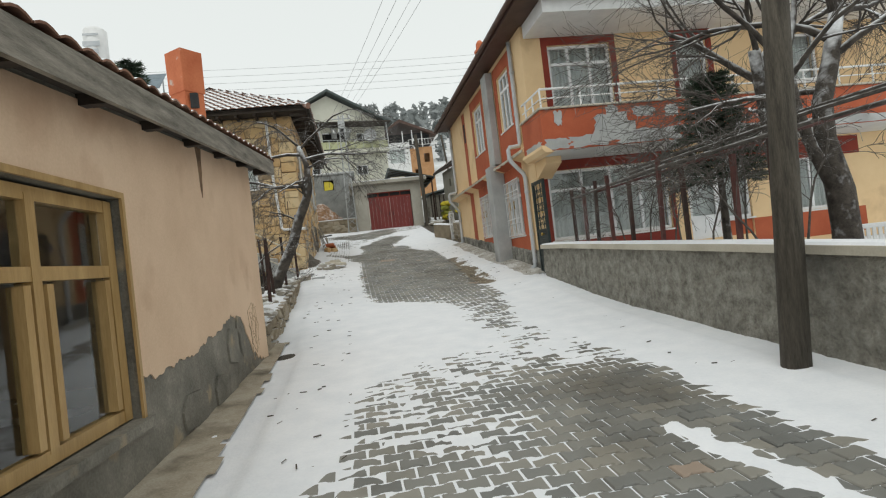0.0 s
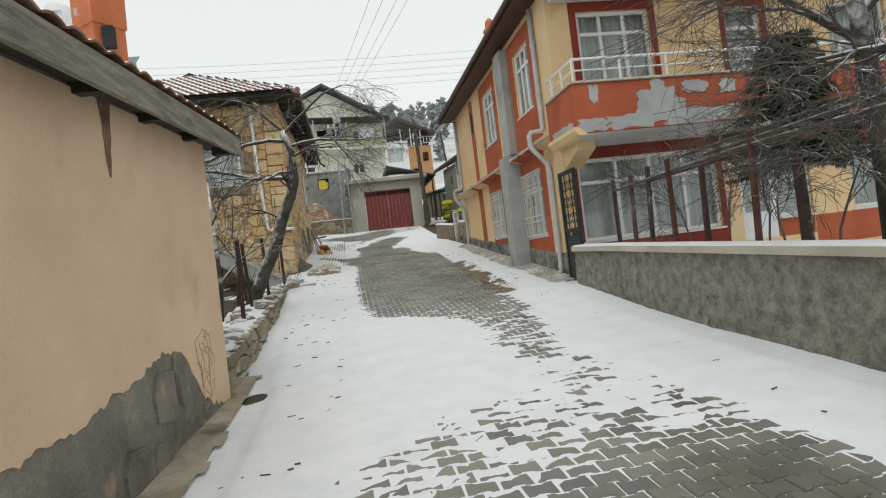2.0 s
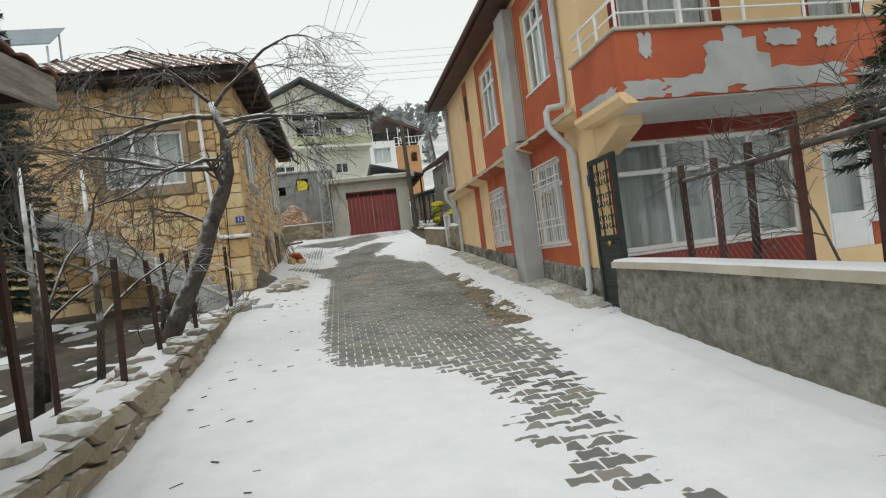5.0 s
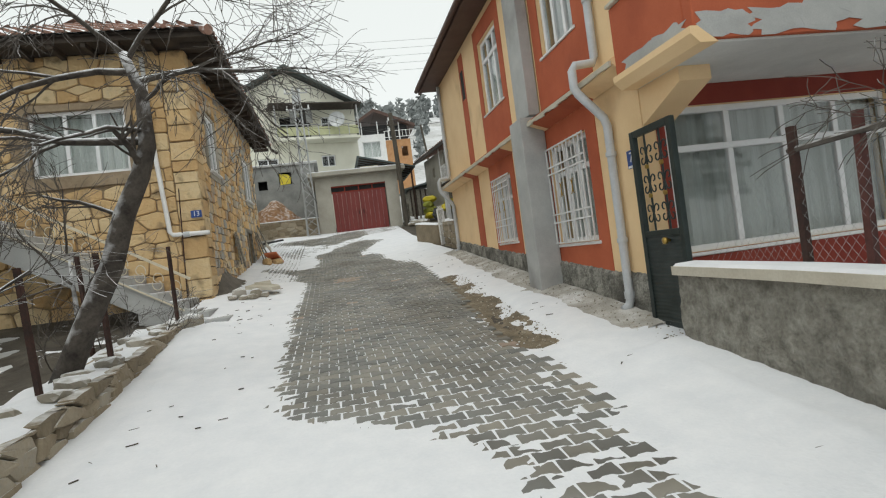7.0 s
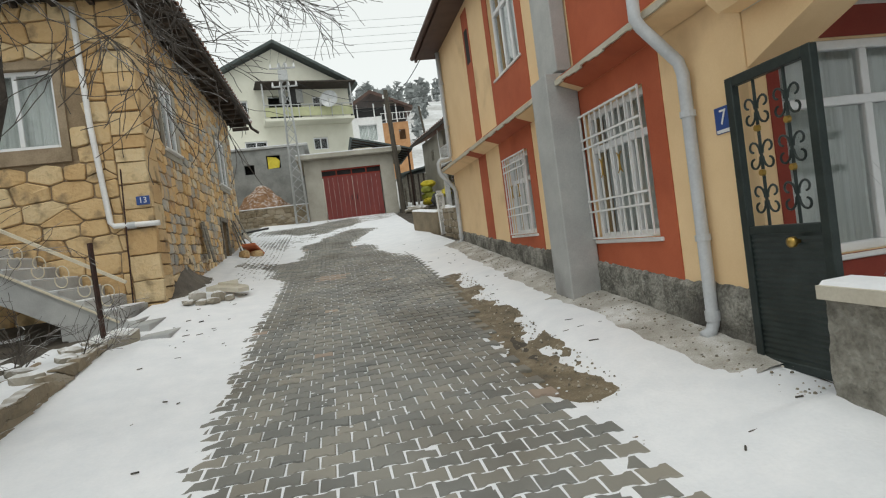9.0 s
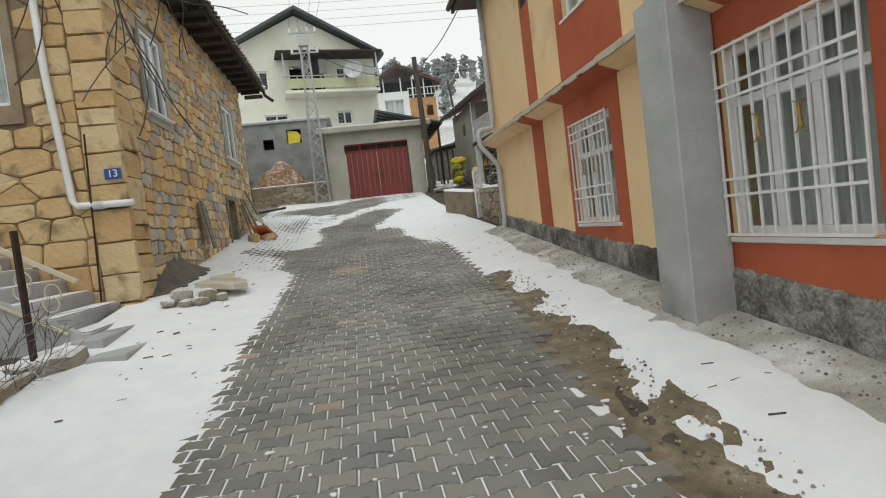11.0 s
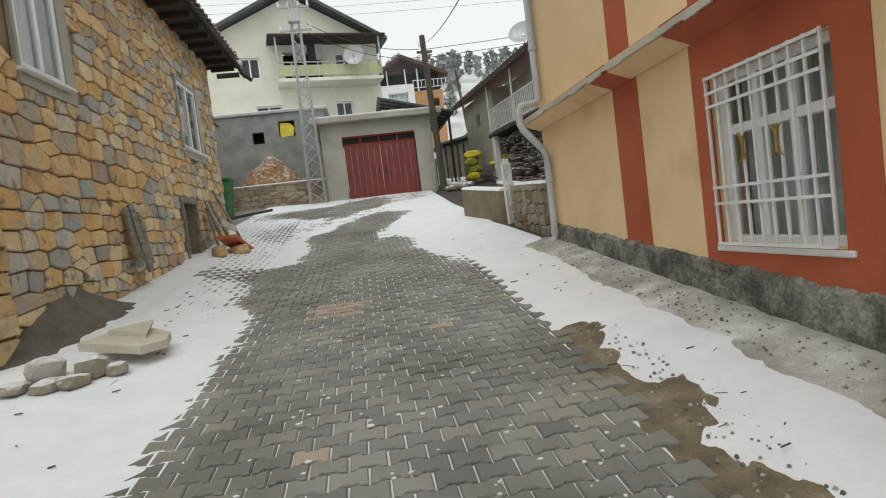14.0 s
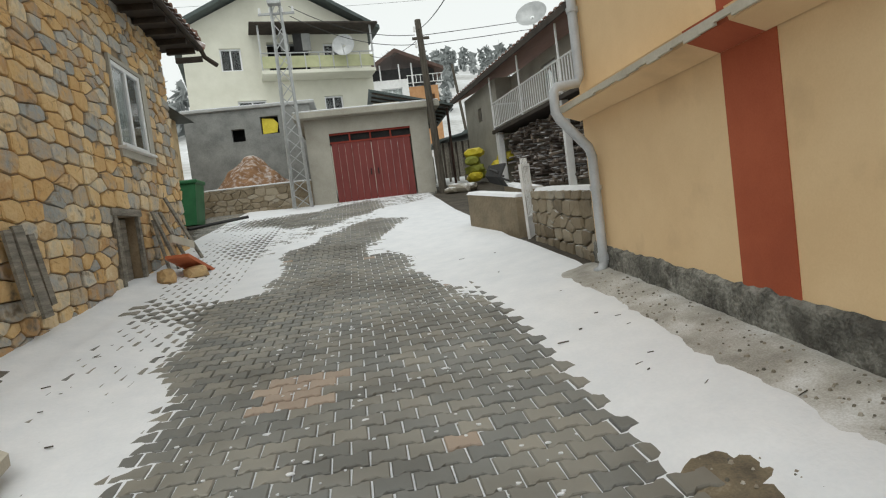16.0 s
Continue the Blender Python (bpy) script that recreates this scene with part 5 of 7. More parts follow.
# ---- trees ----
def grow(limbs, twigs, p, d, r, length, depth, rnd, spread=0.6, droop=0.0, top=99.0):
    """One limb, which forks; thick wood goes into limbs, thin into twigs."""
    pts, rs = [p], [r]
    n = 5
    for i in range(n):
        d = (d + Vector((rnd.gauss(0, 0.16), rnd.gauss(0, 0.16), rnd.gauss(0, 0.12) - droop - 0.5 * max(0.0, p.z - top)))).normalized()
        p = p + d * (length / n)
        pts.append(p)
        rs.append(r * (1 - 0.5 * (i + 1) / n))
        if depth > 0 and i >= 1:
            for _ in range(2 if rnd.random() < 0.55 else 1):
                side = Vector((rnd.gauss(0, 1), rnd.gauss(0, 1), rnd.gauss(0, 0.7))).normalized()
                nd = (d + side * spread * rnd.uniform(0.7, 1.5)).normalized()
                grow(limbs, twigs, p, nd, rs[-1] * rnd.uniform(0.42, 0.62), length * rnd.uniform(0.45, 0.75), depth - 1, rnd, spread, droop, top)
    (limbs if r > 0.018 else twigs).tube(pts, [max(0.0028, q) for q in rs], 7 if r > 0.03 else (5 if r > 0.012 else 3), cap=False)


def bare_tree(label, trunks, starts, seed, droop=0.0, name="tree", top=99.0):
    rnd = random.Random(seed)
    t = thing(name, label, "tree")
    tr, li, tw = Build(), Build(), Build()
    for pts, rs in trunks:
        tr.tube(pts, rs, 10, cap=True)
    for p, d, r, l, dep in starts:
        grow(li, tw, Vector(p), Vector(d).normalized(), r, l, dep, rnd, 0.65, droop, top)
    part("trunk", tr, M_bark, t, smooth=True)
    part("crown_wood", li, M_bark, t, smooth=True)
    part("crown", tw, M_twig, t, kind="stuff")
    return t


TY = 12.85
bare_tree("bare dark fruit tree with snow on its leaning trunk",
          [([(-1.95, TY, 1.0), (-1.62, TY, 1.66), (-1.34, TY, 2.18), (-1.17, TY, 2.68), (-0.98, TY, 3.05), (-0.88, TY, 3.34), (-0.87, TY, 3.88), (-1.0, TY, 4.3)], [0.13, 0.115, 0.11, 0.105, 0.095, 0.085, 0.06, 0.045])],
          [((-0.98, TY, 3.0), (0.45, -0.1, 0.9), 0.045, 0.6, 1), ((-1.17, TY, 2.65), (-0.5, -0.3, 0.5), 0.025, 0.7, 2), ((-0.88, TY, 3.4), (-0.9, -0.2, 0.35), 0.045, 1.8, 3), ((-0.9, TY, 4.0), (0.95, -0.25, 0.3), 0.035, 1.4, 3),
           ((-0.92, TY, 4.1), (-0.9, 0.1, 0.3), 0.04, 1.8, 3), ((-0.95, TY, 4.25), (0.5, -0.3, 0.4), 0.03, 1.4, 3), ((-0.87, TY, 3.8), (0.6, -0.8, 0.2), 0.026, 1.1, 3), ((-1.0, TY, 4.3), (-0.5, -0.3, 0.4), 0.03, 1.2, 3), ((-0.88, TY, 3.5), (-0.7, -0.7, 0.2), 0.028, 1.2, 3)], 5, 0.025, top=4.3)
for i, (x, y, h) in enumerate([(-2.3, 10.4, 2.3), (-2.1, 11.2, 2.4), (-2.9, 11.8, 2.2), (-2.5, 14.6, 1.6)]):
    bare_tree("slender bare sapling in the garden", [([(x, y, 0.7), (x + 0.08, y, 1.6), (x + 0.02, y + 0.1, 0.8 + h)], [0.045, 0.035, 0.015])],
              [((x + 0.08, y, 1.6), (0.5, 0.2, 0.8), 0.02, 0.9, 2), ((x + 0.06, y, 2.1), (-0.6, -0.2, 0.7), 0.018, 0.9, 2), ((x + 0.04, y, 2.5), (0.3, -0.4, 0.8), 0.016, 0.8, 2)], 30 + i, 0.0, "sapling")
shr = bare_tree("tangle of bare grey shrubs by the stairs", [], [((-2.4 + 0.12 * i - 0.3 * (i % 3), 14.2 + 0.21 * i, 1.0), (math.sin(i * 2.1) * 0.5, math.cos(i * 1.7) * 0.4, 1), 0.012, 0.6, 2) for i in range(8)], 77, 0.02, "shrub")

# trees in the right garden
bare_tree("dark leaning garden tree with bare crown",
          [([(6.05, 6.25, 0.3), (6.02, 6.2, 1.25), (6.0, 6.2, 1.75), (5.88, 6.2, 2.4), (5.9, 6.2, 2.87), (6.1, 6.2, 3.4), (6.25, 6.2, 3.95)], [0.2, 0.16, 0.16, 0.12, 0.115, 0.1, 0.085]),
           ([(5.98, 6.2, 1.7), (5.68, 6.2, 2.3), (5.52, 6.2, 2.9), (5.5, 6.2, 3.5)], [0.1, 0.07, 0.06, 0.045])],
          [((6.25, 6.2, 3.9), (0.2, 0.1, 1), 0.07, 1.6, 3), ((6.2, 6.2, 3.6), (-0.8, 0.4, 0.6), 0.055, 1.9, 3), ((5.5, 6.2, 3.4), (-0.7, 0.2, 0.8), 0.045, 1.7, 3), ((5.5, 6.2, 3.2), (0.2, -0.6, 0.8), 0.04, 1.2, 3), ((6.1, 6.2, 3.4), (0.9, -0.2, 0.5), 0.05, 1.6, 3), ((5.52, 6.2, 2.9), (-0.9, 0.1, 0.25), 0.035, 1.5, 3), ((5.9, 6.2, 3.0), (-0.5, 0.8, 0.3), 0.04, 1.6, 3), ((6.2, 6.2, 3.7), (0.5, 0.7, 0.6), 0.05, 1.8, 3), ((5.5, 6.2, 3.5), (0.3, 0.3, 1), 0.045, 1.6, 3), ((6.25, 6.2, 3.95), (-0.5, -0.4, 0.9), 0.05, 1.7, 3), ((6.25, 6.2, 3.9), (0.9, 0.3, 0.6), 0.05, 1.8, 3)], 11, 0.03)
bare_tree("pale-barked bare tree behind the pergola",
          [([(6.9, 8.2, 0.5), (6.85, 8.2, 2.4), (6.75, 8.2, 3.6), (6.6, 8.1, 4.2)], [0.17, 0.14, 0.12, 0.09])],
          [((6.75, 8.2, 3.7), (-0.8, 0.1, 0.75), 0.07, 1.7, 3), ((6.7, 8.2, 4.0), (0.6, -0.1, 0.9), 0.07, 1.5, 3), ((6.65, 8.1, 4.1), (-0.2, -0.4, 1), 0.05, 1.3, 3), ((6.8, 8.2, 3.2), (-0.9, -0.3, 0.1), 0.035, 1.6, 3)], 21, 0.02)


def fir(x, y, z0, z1, rad, seed, label, first=0.9):
    rnd = random.Random(seed)
    t = thing("fir_tree", label, "tree")
    part("trunk", B().tube([(x, y, z0), (x, y, z1)], [0.09, 0.015], 8), M_bark, t)
    bd = Build()
    br = Build()
    z = z0 + first
    while z < z1 - 0.05:
        k = (z1 - z) / (z1 - z0 - first)
        n = 7
        for i in range(n):
            a = 6.283 * (i + rnd.random()) / n
            l = rad * (0.25 + 0.75 * k) * rnd.uniform(0.7, 1.1)
            d = Vector((math.cos(a), math.sin(a), 0.12 - 0.25 * k))
            p = Vector((x, y, z))
            br.tube([p, p + d * l], [0.012, 0.004], 4, cap=False)
            m = max(4, int(l / 0.045))
            for j in range(m):
                c_ = p + d * (l * (j + 0.6) / m)
                for sg in (-1, 1):
                    s_ = Vector((-d.y, d.x, 0)) * sg
                    w_ = 0.16 * (1.1 - j / m) + 0.05
                    e = c_ + (s_ + d * 0.7).normalized() * w_ + Vector((0, 0, rnd.uniform(-0.05, 0.03)))
                    b_ = d * 0.03
                    bd.poly([c_ - b_, e, c_ + b_ + Vector((0, 0, 0.012))])
                    for q in range(3):
                        f_ = c_.lerp(e, 0.35 + 0.25 * q)
                        for s2 in (-1, 1):
                            bd.poly([f_, f_ + d * 0.08 + s_ * 0.03 + Vector((0, 0, 0.045 * s2)), f_ + d * 0.03])
        z += rnd.uniform(0.1, 0.16)
    part("branches", br, M_bark, t)
    part("needles", bd, M_fir, t, kind="stuff")


fir(6.6, 9.3, 0.5, 4.2, 1.1, 3, "dark green young fir beside the pergola", 1.9)
fir(-5.2, 15.5, 1.0, 7.4, 1.1, 4, "thin fir rising behind the shed roof")

# ---- pole in front of the garden wall ----
single("utility_pole", B().tube([(3.5, 4.28, 0.0), (3.68, 4.28, 2.5), (4.1, 4.28, 8.0)], [0.118, 0.108, 0.09], 14), M_pole, "weathered wooden utility pole against the garden wall", "pole", smooth=True)

# ---- iron posts, vine pergola and mesh on the garden wall ----
for i, (y, z1) in enumerate([(10.25, 2.47), (9.75, 2.45), (9.3, 2.5), (8.7, 2.5), (8.05, 2.3), (7.22, 2.5), (6.6, 2.3), (5.65, 2.25), (5.1, 2.3), (3.0, 2.25), (1.5, 2.2)]):
    single("iron_post", B().obox((WX + 0.3, y, cap_z(y) - 0.3), (WX + 0.3 + 0.03 * (i % 3), y, z1), 0.05, 0.05), M_maroon if i % 2 else M_rust, "maroon iron post behind the garden wall", "post", "pergola posts")
for x0, y0, z0, x1, y1, z1 in ((4.15, 10.3, 2.3, 4.25, 4.6, 2.34), (4.25, 9.4, 2.36, 5.2, 3.0, 2.45), (4.2, 8.0, 2.42, 5.0, 2.0, 2.5), (5.4, 10.4, 2.75, 5.6, 3.5, 2.7)):
    single("pergola_bar", B().tube([(x0, y0, z0), ((x0 + x1) / 2, (y0 + y1) / 2, (z0 + z1) / 2 + 0.05), (x1, y1, z1)], 0.022, 6), M_twig, "snow-dusted pergola bar over the garden", "bar", "pergola bars")
for y in (5.1, 6.6, 8.05, 9.3):
    single("pergola_bar", B().tube([(4.2, y, 2.3), (7.2, y + 0.2, 2.85)], 0.02, 6), M_maroon, "maroon pergola cross bar", "bar", "pergola bars")
vine = bare_tree("bare climbing vine tangled over the pergola", [], [((4.3 + 0.1 * (i % 3), 8.5 - 0.5 * i, 1.2), (0.1 * math.sin(i), 0.3 * math.cos(i * 2), 1), 0.014, 1.1, 3) for i in range(8)], 99, 0.06, "vine")
mesh_f = Build()
for i in range(90):
    y = 11.3 - i * 0.075
    z0, z1 = cap_z(y) + 0.02, 2.15
    for sg in (-1, 1):
        pa, pb = (WX + 0.29, y, z0), (WX + 0.29, y + sg * (z1 - z0) * 0.8, z1)
        if 9.2 < pb[1] < 11.4:
            mesh_f.tube([pa, pb], 0.0009, 3, cap=False)
single("wire_mesh", mesh_f, M_steel, "thin diamond wire mesh between the iron posts", "fence")

# white plastic garden chairs
def garden_chair(x, y, z, turn):
    c = thing("garden_chair", "white plastic garden chair in the yard", "chair", "garden chairs")
    c.matrix_world = pose(x, y, z, 0, 0, turn)
    part("seat", B().box(-0.24, 0.24, -0.22, 0.22, 0.4, 0.43, 0.012), M_plastwhite, c)
    for sx_ in (-0.22, 0.22):
        for sy_ in (-0.2, 0.2):
            part("leg", B().tube([(sx_, sy_, 0.4), (sx_ * 1.15, sy_ * 1.2, 0)], [0.025, 0.018], 6), M_plastwhite, c)
        part("armrest", B().tube([(sx_ * 1.05, -0.2, 0.4), (sx_ * 1.1, -0.2, 0.64), (sx_ * 1.1, 0.2, 0.66)], 0.02, 6), M_plastwhite, c)
    for k in range(5):
        part("back_slat", B().box(-0.21 + k * 0.088, -0.15 + k * 0.088, 0.2, 0.225, 0.43, 0.86 - 0.02 * abs(k - 2), 0.008), M_plastwhite, c)
    part("top_rail", B().box(-0.23, 0.23, 0.198, 0.23, 0.82, 0.9, 0.012), M_plastwhite, c)


for x, y, t in ((7.6, 7.6, 40), (8.3, 7.9, -20), (9.2, 7.2, 100), (8.6, 6.6, 200)):
    garden_chair(x, y, ground_z(x, y), t)
single("stump", B().tube([(7.9, 6.4, 0.2), (7.9, 6.4, 0.95)], [0.2, 0.18], 12), M_bark, "stout dark tree stump in the yard", "stump")

# ---- solar tank on the roof behind the shed ----
tank = thing("solar_tank", "white solar water tank with worn blue lettering", "tank")
tx, ty = -7.68, 20.0
part("tank_body", B().tube([(tx, ty, 8.3), (tx, ty, 8.34), (tx, ty, 10.2), (tx, ty, 10.28)], [0.3, 0.36, 0.36, 0.3], 18), M_white, tank, smooth=True)
for z, w in ((9.95, 0.24), (9.6, 0.26), (9.35, 0.2), (8.95, 0.26), (8.75, 0.26)):
    part("lettering_bar", B().box(tx - w, tx + w, ty - 0.372, ty - 0.362, z, z + (0.16 if 9.3 < z < 9.7 else 0.07)), M_drain, tank)
part("collector", B().prism([(tx + 0.5, ty - 0.6, 8.0), (tx + 2.0, ty - 0.6, 8.0), (tx + 2.0, ty + 0.3, 8.75), (tx + 0.5, ty + 0.3, 8.75)], (0, 0.05, 0.06)), mat("solar_glass", tones((0.1, 0.14, 0.17), 0.3), 2, 0.15), tank)
for x in (tx - 0.25, tx + 0.25):
    part("stand", B().tube([(x, ty, 6.9), (x, ty, 8.34)], 0.03, 6), M_steel, tank)
for x in (tx + 0.6, tx + 1.9):
    part("stand", B().tube([(x, ty + 0.2, 6.9), (x, ty + 0.2, 8.6)], 0.025, 6), M_steel, tank)
    part("stand", B().tube([(x, ty - 0.5, 6.9), (x, ty - 0.5, 8.0)], 0.025, 6), M_steel, tank)
part("inlet", B().tube([(tx - 0.9, ty, 9.2), (tx - 0.36, ty, 9.2)], 0.03, 6).tube([(tx - 0.75, ty, 9.2), (tx - 0.75, ty, 9.6)], 0.07, 8), M_drain, tank)


# ---- head of the lane: garage, grey annexe, cream house ----
gar = thing("garage", "grey rendered garage with double red steel doors", "garage")
gy0 = 34.8
part("wall", wall_holes("y", gy0, 0.25, 0.3, 4.35, 3.2, 6.35, [(1.05, 3.72, 3.2, 5.86)]), M_greyrend, gar)
for q in ((0.3, 0.55), (4.1, 4.35)):
    part("wall", B().box(*q, gy0 + 0.25, 41, 3.2, 6.35), M_greyrend, gar)
part("roof_slab", B().box(0.0, 4.75, gy0 - 0.35, 41, 6.352, 6.55, 0.02), M_greyrend, gar)
part("roof_snow", B().box(0.02, 4.72, gy0 - 0.32, 40.9, 6.552, 6.6, 0.02), M_snow, gar)
part("parapet_block", B().box(2.6, 3.5, gy0 + 0.3, gy0 + 0.8, 6.602, 6.75, 0.02), M_cap, gar)
for i, (a, b) in enumerate(((1.09, 2.38), (2.39, 3.68))):
    d = new("door"); d.parent = gar
    for k in range(6):
        w = (b - a) / 6
        part("door_board", B().box(a + k * w, a + (k + 1) * w - 0.006, gy0 + 0.05, gy0 + 0.09, 3.6, 5.52, 0.004), M_redgar, d)
    part("handle", B().tube([(2.39 + (-0.12 if i == 0 else 0.12), gy0 + 0.03, 4.4), (2.39 + (-0.12 if i == 0 else 0.12), gy0 + 0.03, 4.6)], 0.02, 6), M_dark, d)
part("transom_bar", B().box(1.05, 3.72, gy0 + 0.04, gy0 + 0.1, 5.525, 5.58).box(1.05, 3.72, gy0 + 0.04, gy0 + 0.1, 5.8, 5.86).box(1.68, 1.73, gy0 + 0.042, gy0 + 0.1, 5.58, 5.8).box(2.36, 2.41, gy0 + 0.042, gy0 + 0.1, 5.58, 5.8).box(3.03, 3.08, gy0 + 0.042, gy0 + 0.1, 5.58, 5.8), M_dred, gar)
# black sheet behind the bars, painted shade for the garage's inside
part("fanlight_shade_sheet", B().box(1.05, 3.72, gy0 + 0.14, gy0 + 0.16, 5.5, 5.86), M_dark, gar)

ann = thing("annexe", "grey unpainted block annexe with square openings", "building")
part("wall", wall_holes("y", 39.5, 0.25, -4.6, 0.29, 3.8, 7.95, [(-2.85, -2.35, 6.7, 7.2), (-1.7, -1.0, 6.9, 7.6)]), M_block, ann)
part("wall", B().box(-4.6, -4.35, 39.75, 44, 3.8, 7.95), M_block, ann)
part("roof_slab", B().box(-4.7, 0.5, 39.4, 43.2, 7.952, 8.06, 0.02), M_conc, ann)
part("roof_snow", B().box(-4.68, 0.48, 39.42, 43.1, 8.062, 8.1, 0.02), M_snow, ann)
# added black sheet: shade seen through the annexe openings, as colour
part("room_shade_sheet", B().box(-4, 0, 40.2, 40.25, 5, 7.9), M_dark, ann)
part("yellow_board", B().prism([(-1.66, 39.6, 6.92), (-1.1, 39.6, 6.95), (-1.02, 39.6, 7.3), (-1.2, 39.6, 7.5), (-1.64, 39.6, 7.55)], (0, 0.03, 0)), M_yellowsack, ann, "yellow plastic over the opening")

cream = thing("cream_house", "cream two-storey gabled house with front balcony", "house")
cream.matrix_world = pose(3.3, 45, 0, 0, 0, 11)
cw = [(-7.1, -6.15, 10.7, 11.75), (-4.95, -3.0, 10.3, 12.0), (-2.3, -1.3, 10.8, 11.9), (-2.55, -1.65, 8.6, 9.35), (-6.6, -5.3, 8.5, 9.3)]
part("wall", wall_holes("y", 0, 0.3, -8.7, 0, 4.0, 12.6, cw), M_cream, cream)
for q in ((-8.7, -8.4, 0.3, 9), (-0.3, 0, 0.3, 9), (-8.4, -0.3, 8.7, 9)):
    part("wall", B().box(*q, 4, 12.6), M_cream, cream)
part("gable", B().prism([(-8.7, 0.0, 12.602), (0, 0.0, 12.602), (-4.35, 0.0, 14.85)], (0, 0.3, 0)), M_cream, cream)
for sg in (0, 1):
    x0 = -9.2 if sg == 0 else 0.5
    part("roof_slope", B().prism([(x0, -0.7, 12.36), (-4.35, -0.7, 15.0), (-4.35, -0.7, 15.18), (x0, -0.7, 12.54)], (0, 10.2, 0)), M_sheet, cream, "dark roof slope with snow")
for h in (cw[0], cw[2], cw[3], cw[4]):
    window(cream, "y", 0.1, 1, *h, [0.5], curtain=False)
# black sheet paints the shade behind the balcony opening
part("room_shade_sheet", B().box(-5.1, -2.8, 0.9, 0.95, 10.2, 12.1), M_dark, cream)
cb2 = new("balcony"); cb2.parent = cream
part("balcony_slab", B().box(-5.4, -0.1, -1.3, -0.005, 10.15, 10.32, 0.02), M_cream, cb2)
part("balcony_roof", B().box(-5.7, 0.2, -1.5, -0.005, 12.35, 12.45, 0.02), M_darkwood, cb2)
part("rail_panel", B().box(-5.35, -0.15, -1.28, -1.24, 10.42, 10.95), mat("olive_rail_sheet", tones((0.42, 0.43, 0.25), 0.15), 2, 0.7), cb2)
part("rail_bar", B().tube([(-5.38, -1.26, 11.1), (-0.12, -1.26, 11.1)], 0.03, 6), M_steel, cb2)
for i in range(9):
    part("rail_post", B().box(-5.38 + i * 0.65, -5.33 + i * 0.65, -1.3, -1.285, 10.32, 11.1), M_steel, cb2)
for x in (-5.35, -0.15):
    part("balcony_post", B().box(x - 0.04, x + 0.04, -1.28, -1.2, 11.1, 12.35), M_steel, cb2)
for i, x in enumerate((-4.4, -3.8, -3.4)):
    part("hung_cloth", B().box(x, x + 0.4, -0.9, -0.87, 11.3, 12.1), M_dark if i % 2 else M_block, cb2)
dish = thing("satellite_dish", "grey-white satellite dish on the balcony rail", "dish")
dish.matrix_world = pose(2.05, 43.15, 11.25, 80, 0, -10)
part("reflector", B().tube([(0, 0, 0), (0, 0, 0.06), (0, 0, 0.16)], [0.06, 0.35, 0.52], 20, cap=False), M_steel, dish, smooth=True)
part("feed_arm", B().tube([(0, -0.4, 0.1), (0, -0.1, 0.55)], 0.02, 6), M_steel, dish)
part("bracket", B().tube([(0, 0, 0), (0, -0.1, -0.5)], 0.03, 6), M_steel, dish)
single("rooftop_heater", B().box(-2.0, -0.6, 47, 47.6, 15.0, 15.5, 0.05).tube([(-1.9, 47, 14.4), (-1.9, 47, 15.1)], 0.04, 6).tube([(-0.7, 47, 14.4), (-0.7, 47, 15.1)], 0.04, 6), M_steel, "grey water heater on the cream house roof", "heater")

# awning beside the garage
aw = thing("awning", "dark sheet awning on posts beside the garage", "awning")
part("sheet_roof", B().prism([(2.6, 36.5, 7.5), (5.6, 36.5, 6.7), (5.6, 36.5, 6.78), (2.6, 36.5, 7.58)], (0, 5, 0)), M_sheet, aw)
for i in range(8):
    part("roof_rib", B().obox((2.7, 36.6 + i * 0.65, 7.44), (5.5, 36.6 + i * 0.65, 6.69), 0.05, 0.06), M_darkwood, aw)
for y in (36.8, 41):
    part("post", B().tube([(5.4, y, 3.6), (5.4, y, 6.7)], 0.05, 6), M_rust, aw)

# lattice mast
ma = thing("lattice_mast", "galvanised steel lattice power mast", "mast")
mx_, my_, mb, mt = -0.02, 34.25, 3.55, 10.6
def leg(i, z):
    h = 0.27 - 0.15 * (z - mb) / (mt - mb)
    return Vector((mx_ + h * (1 if i in (0, 1) else -1), my_ + h * (1 if i in (1, 2) else -1), z))
for i in range(4):
    part("leg", B().obox(leg(i, mb), leg(i, mt), 0.05, 0.05), M_steel, ma)
nb = 16
for i in range(4):
    br = Build()
    for k in range(nb):
        z0, z1 = mb + (mt - mb) * k / nb, mb + (mt - mb) * (k + 1) / nb
        a, b = (i, (i + 1) % 4) if k % 2 else ((i + 1) % 4, i)
        br.obox(leg(a, z0), leg(b, z1), 0.025, 0.025)
    part("lattice", br, M_steel, ma, kind="stuff")
for z in (9.6, 10.4):
    part("crossarm", B().obox((mx_ - 0.55, my_, z), (mx_ + 0.55, my_, z), 0.06, 0.06), M_steel, ma)
    for x in (-0.5, -0.18, 0.18, 0.5):
        part("insulator", B().tube([(mx_ + x, my_, z + 0.03), (mx_ + x, my_, z + 0.2)], [0.05, 0.03], 8), M_white, ma)
part("transformer_box", B().box(mx_ - 0.2, mx_ + 0.2, my_ - 0.42, my_ - 0.2, 9.75, 10.2, 0.02), M_steel, ma)
up = thing("utility_pole", "dark wooden utility pole beside the garage", "pole")
part("pole", B().tube([(4.5, 34.3, 3.3), (4.35, 34.3, 9.1)], [0.13, 0.1], 10), M_pole, up)
part("crossarm", B().obox((4.1, 34.25, 8.5), (4.65, 34.25, 8.5), 0.06, 0.08), M_pole, up)
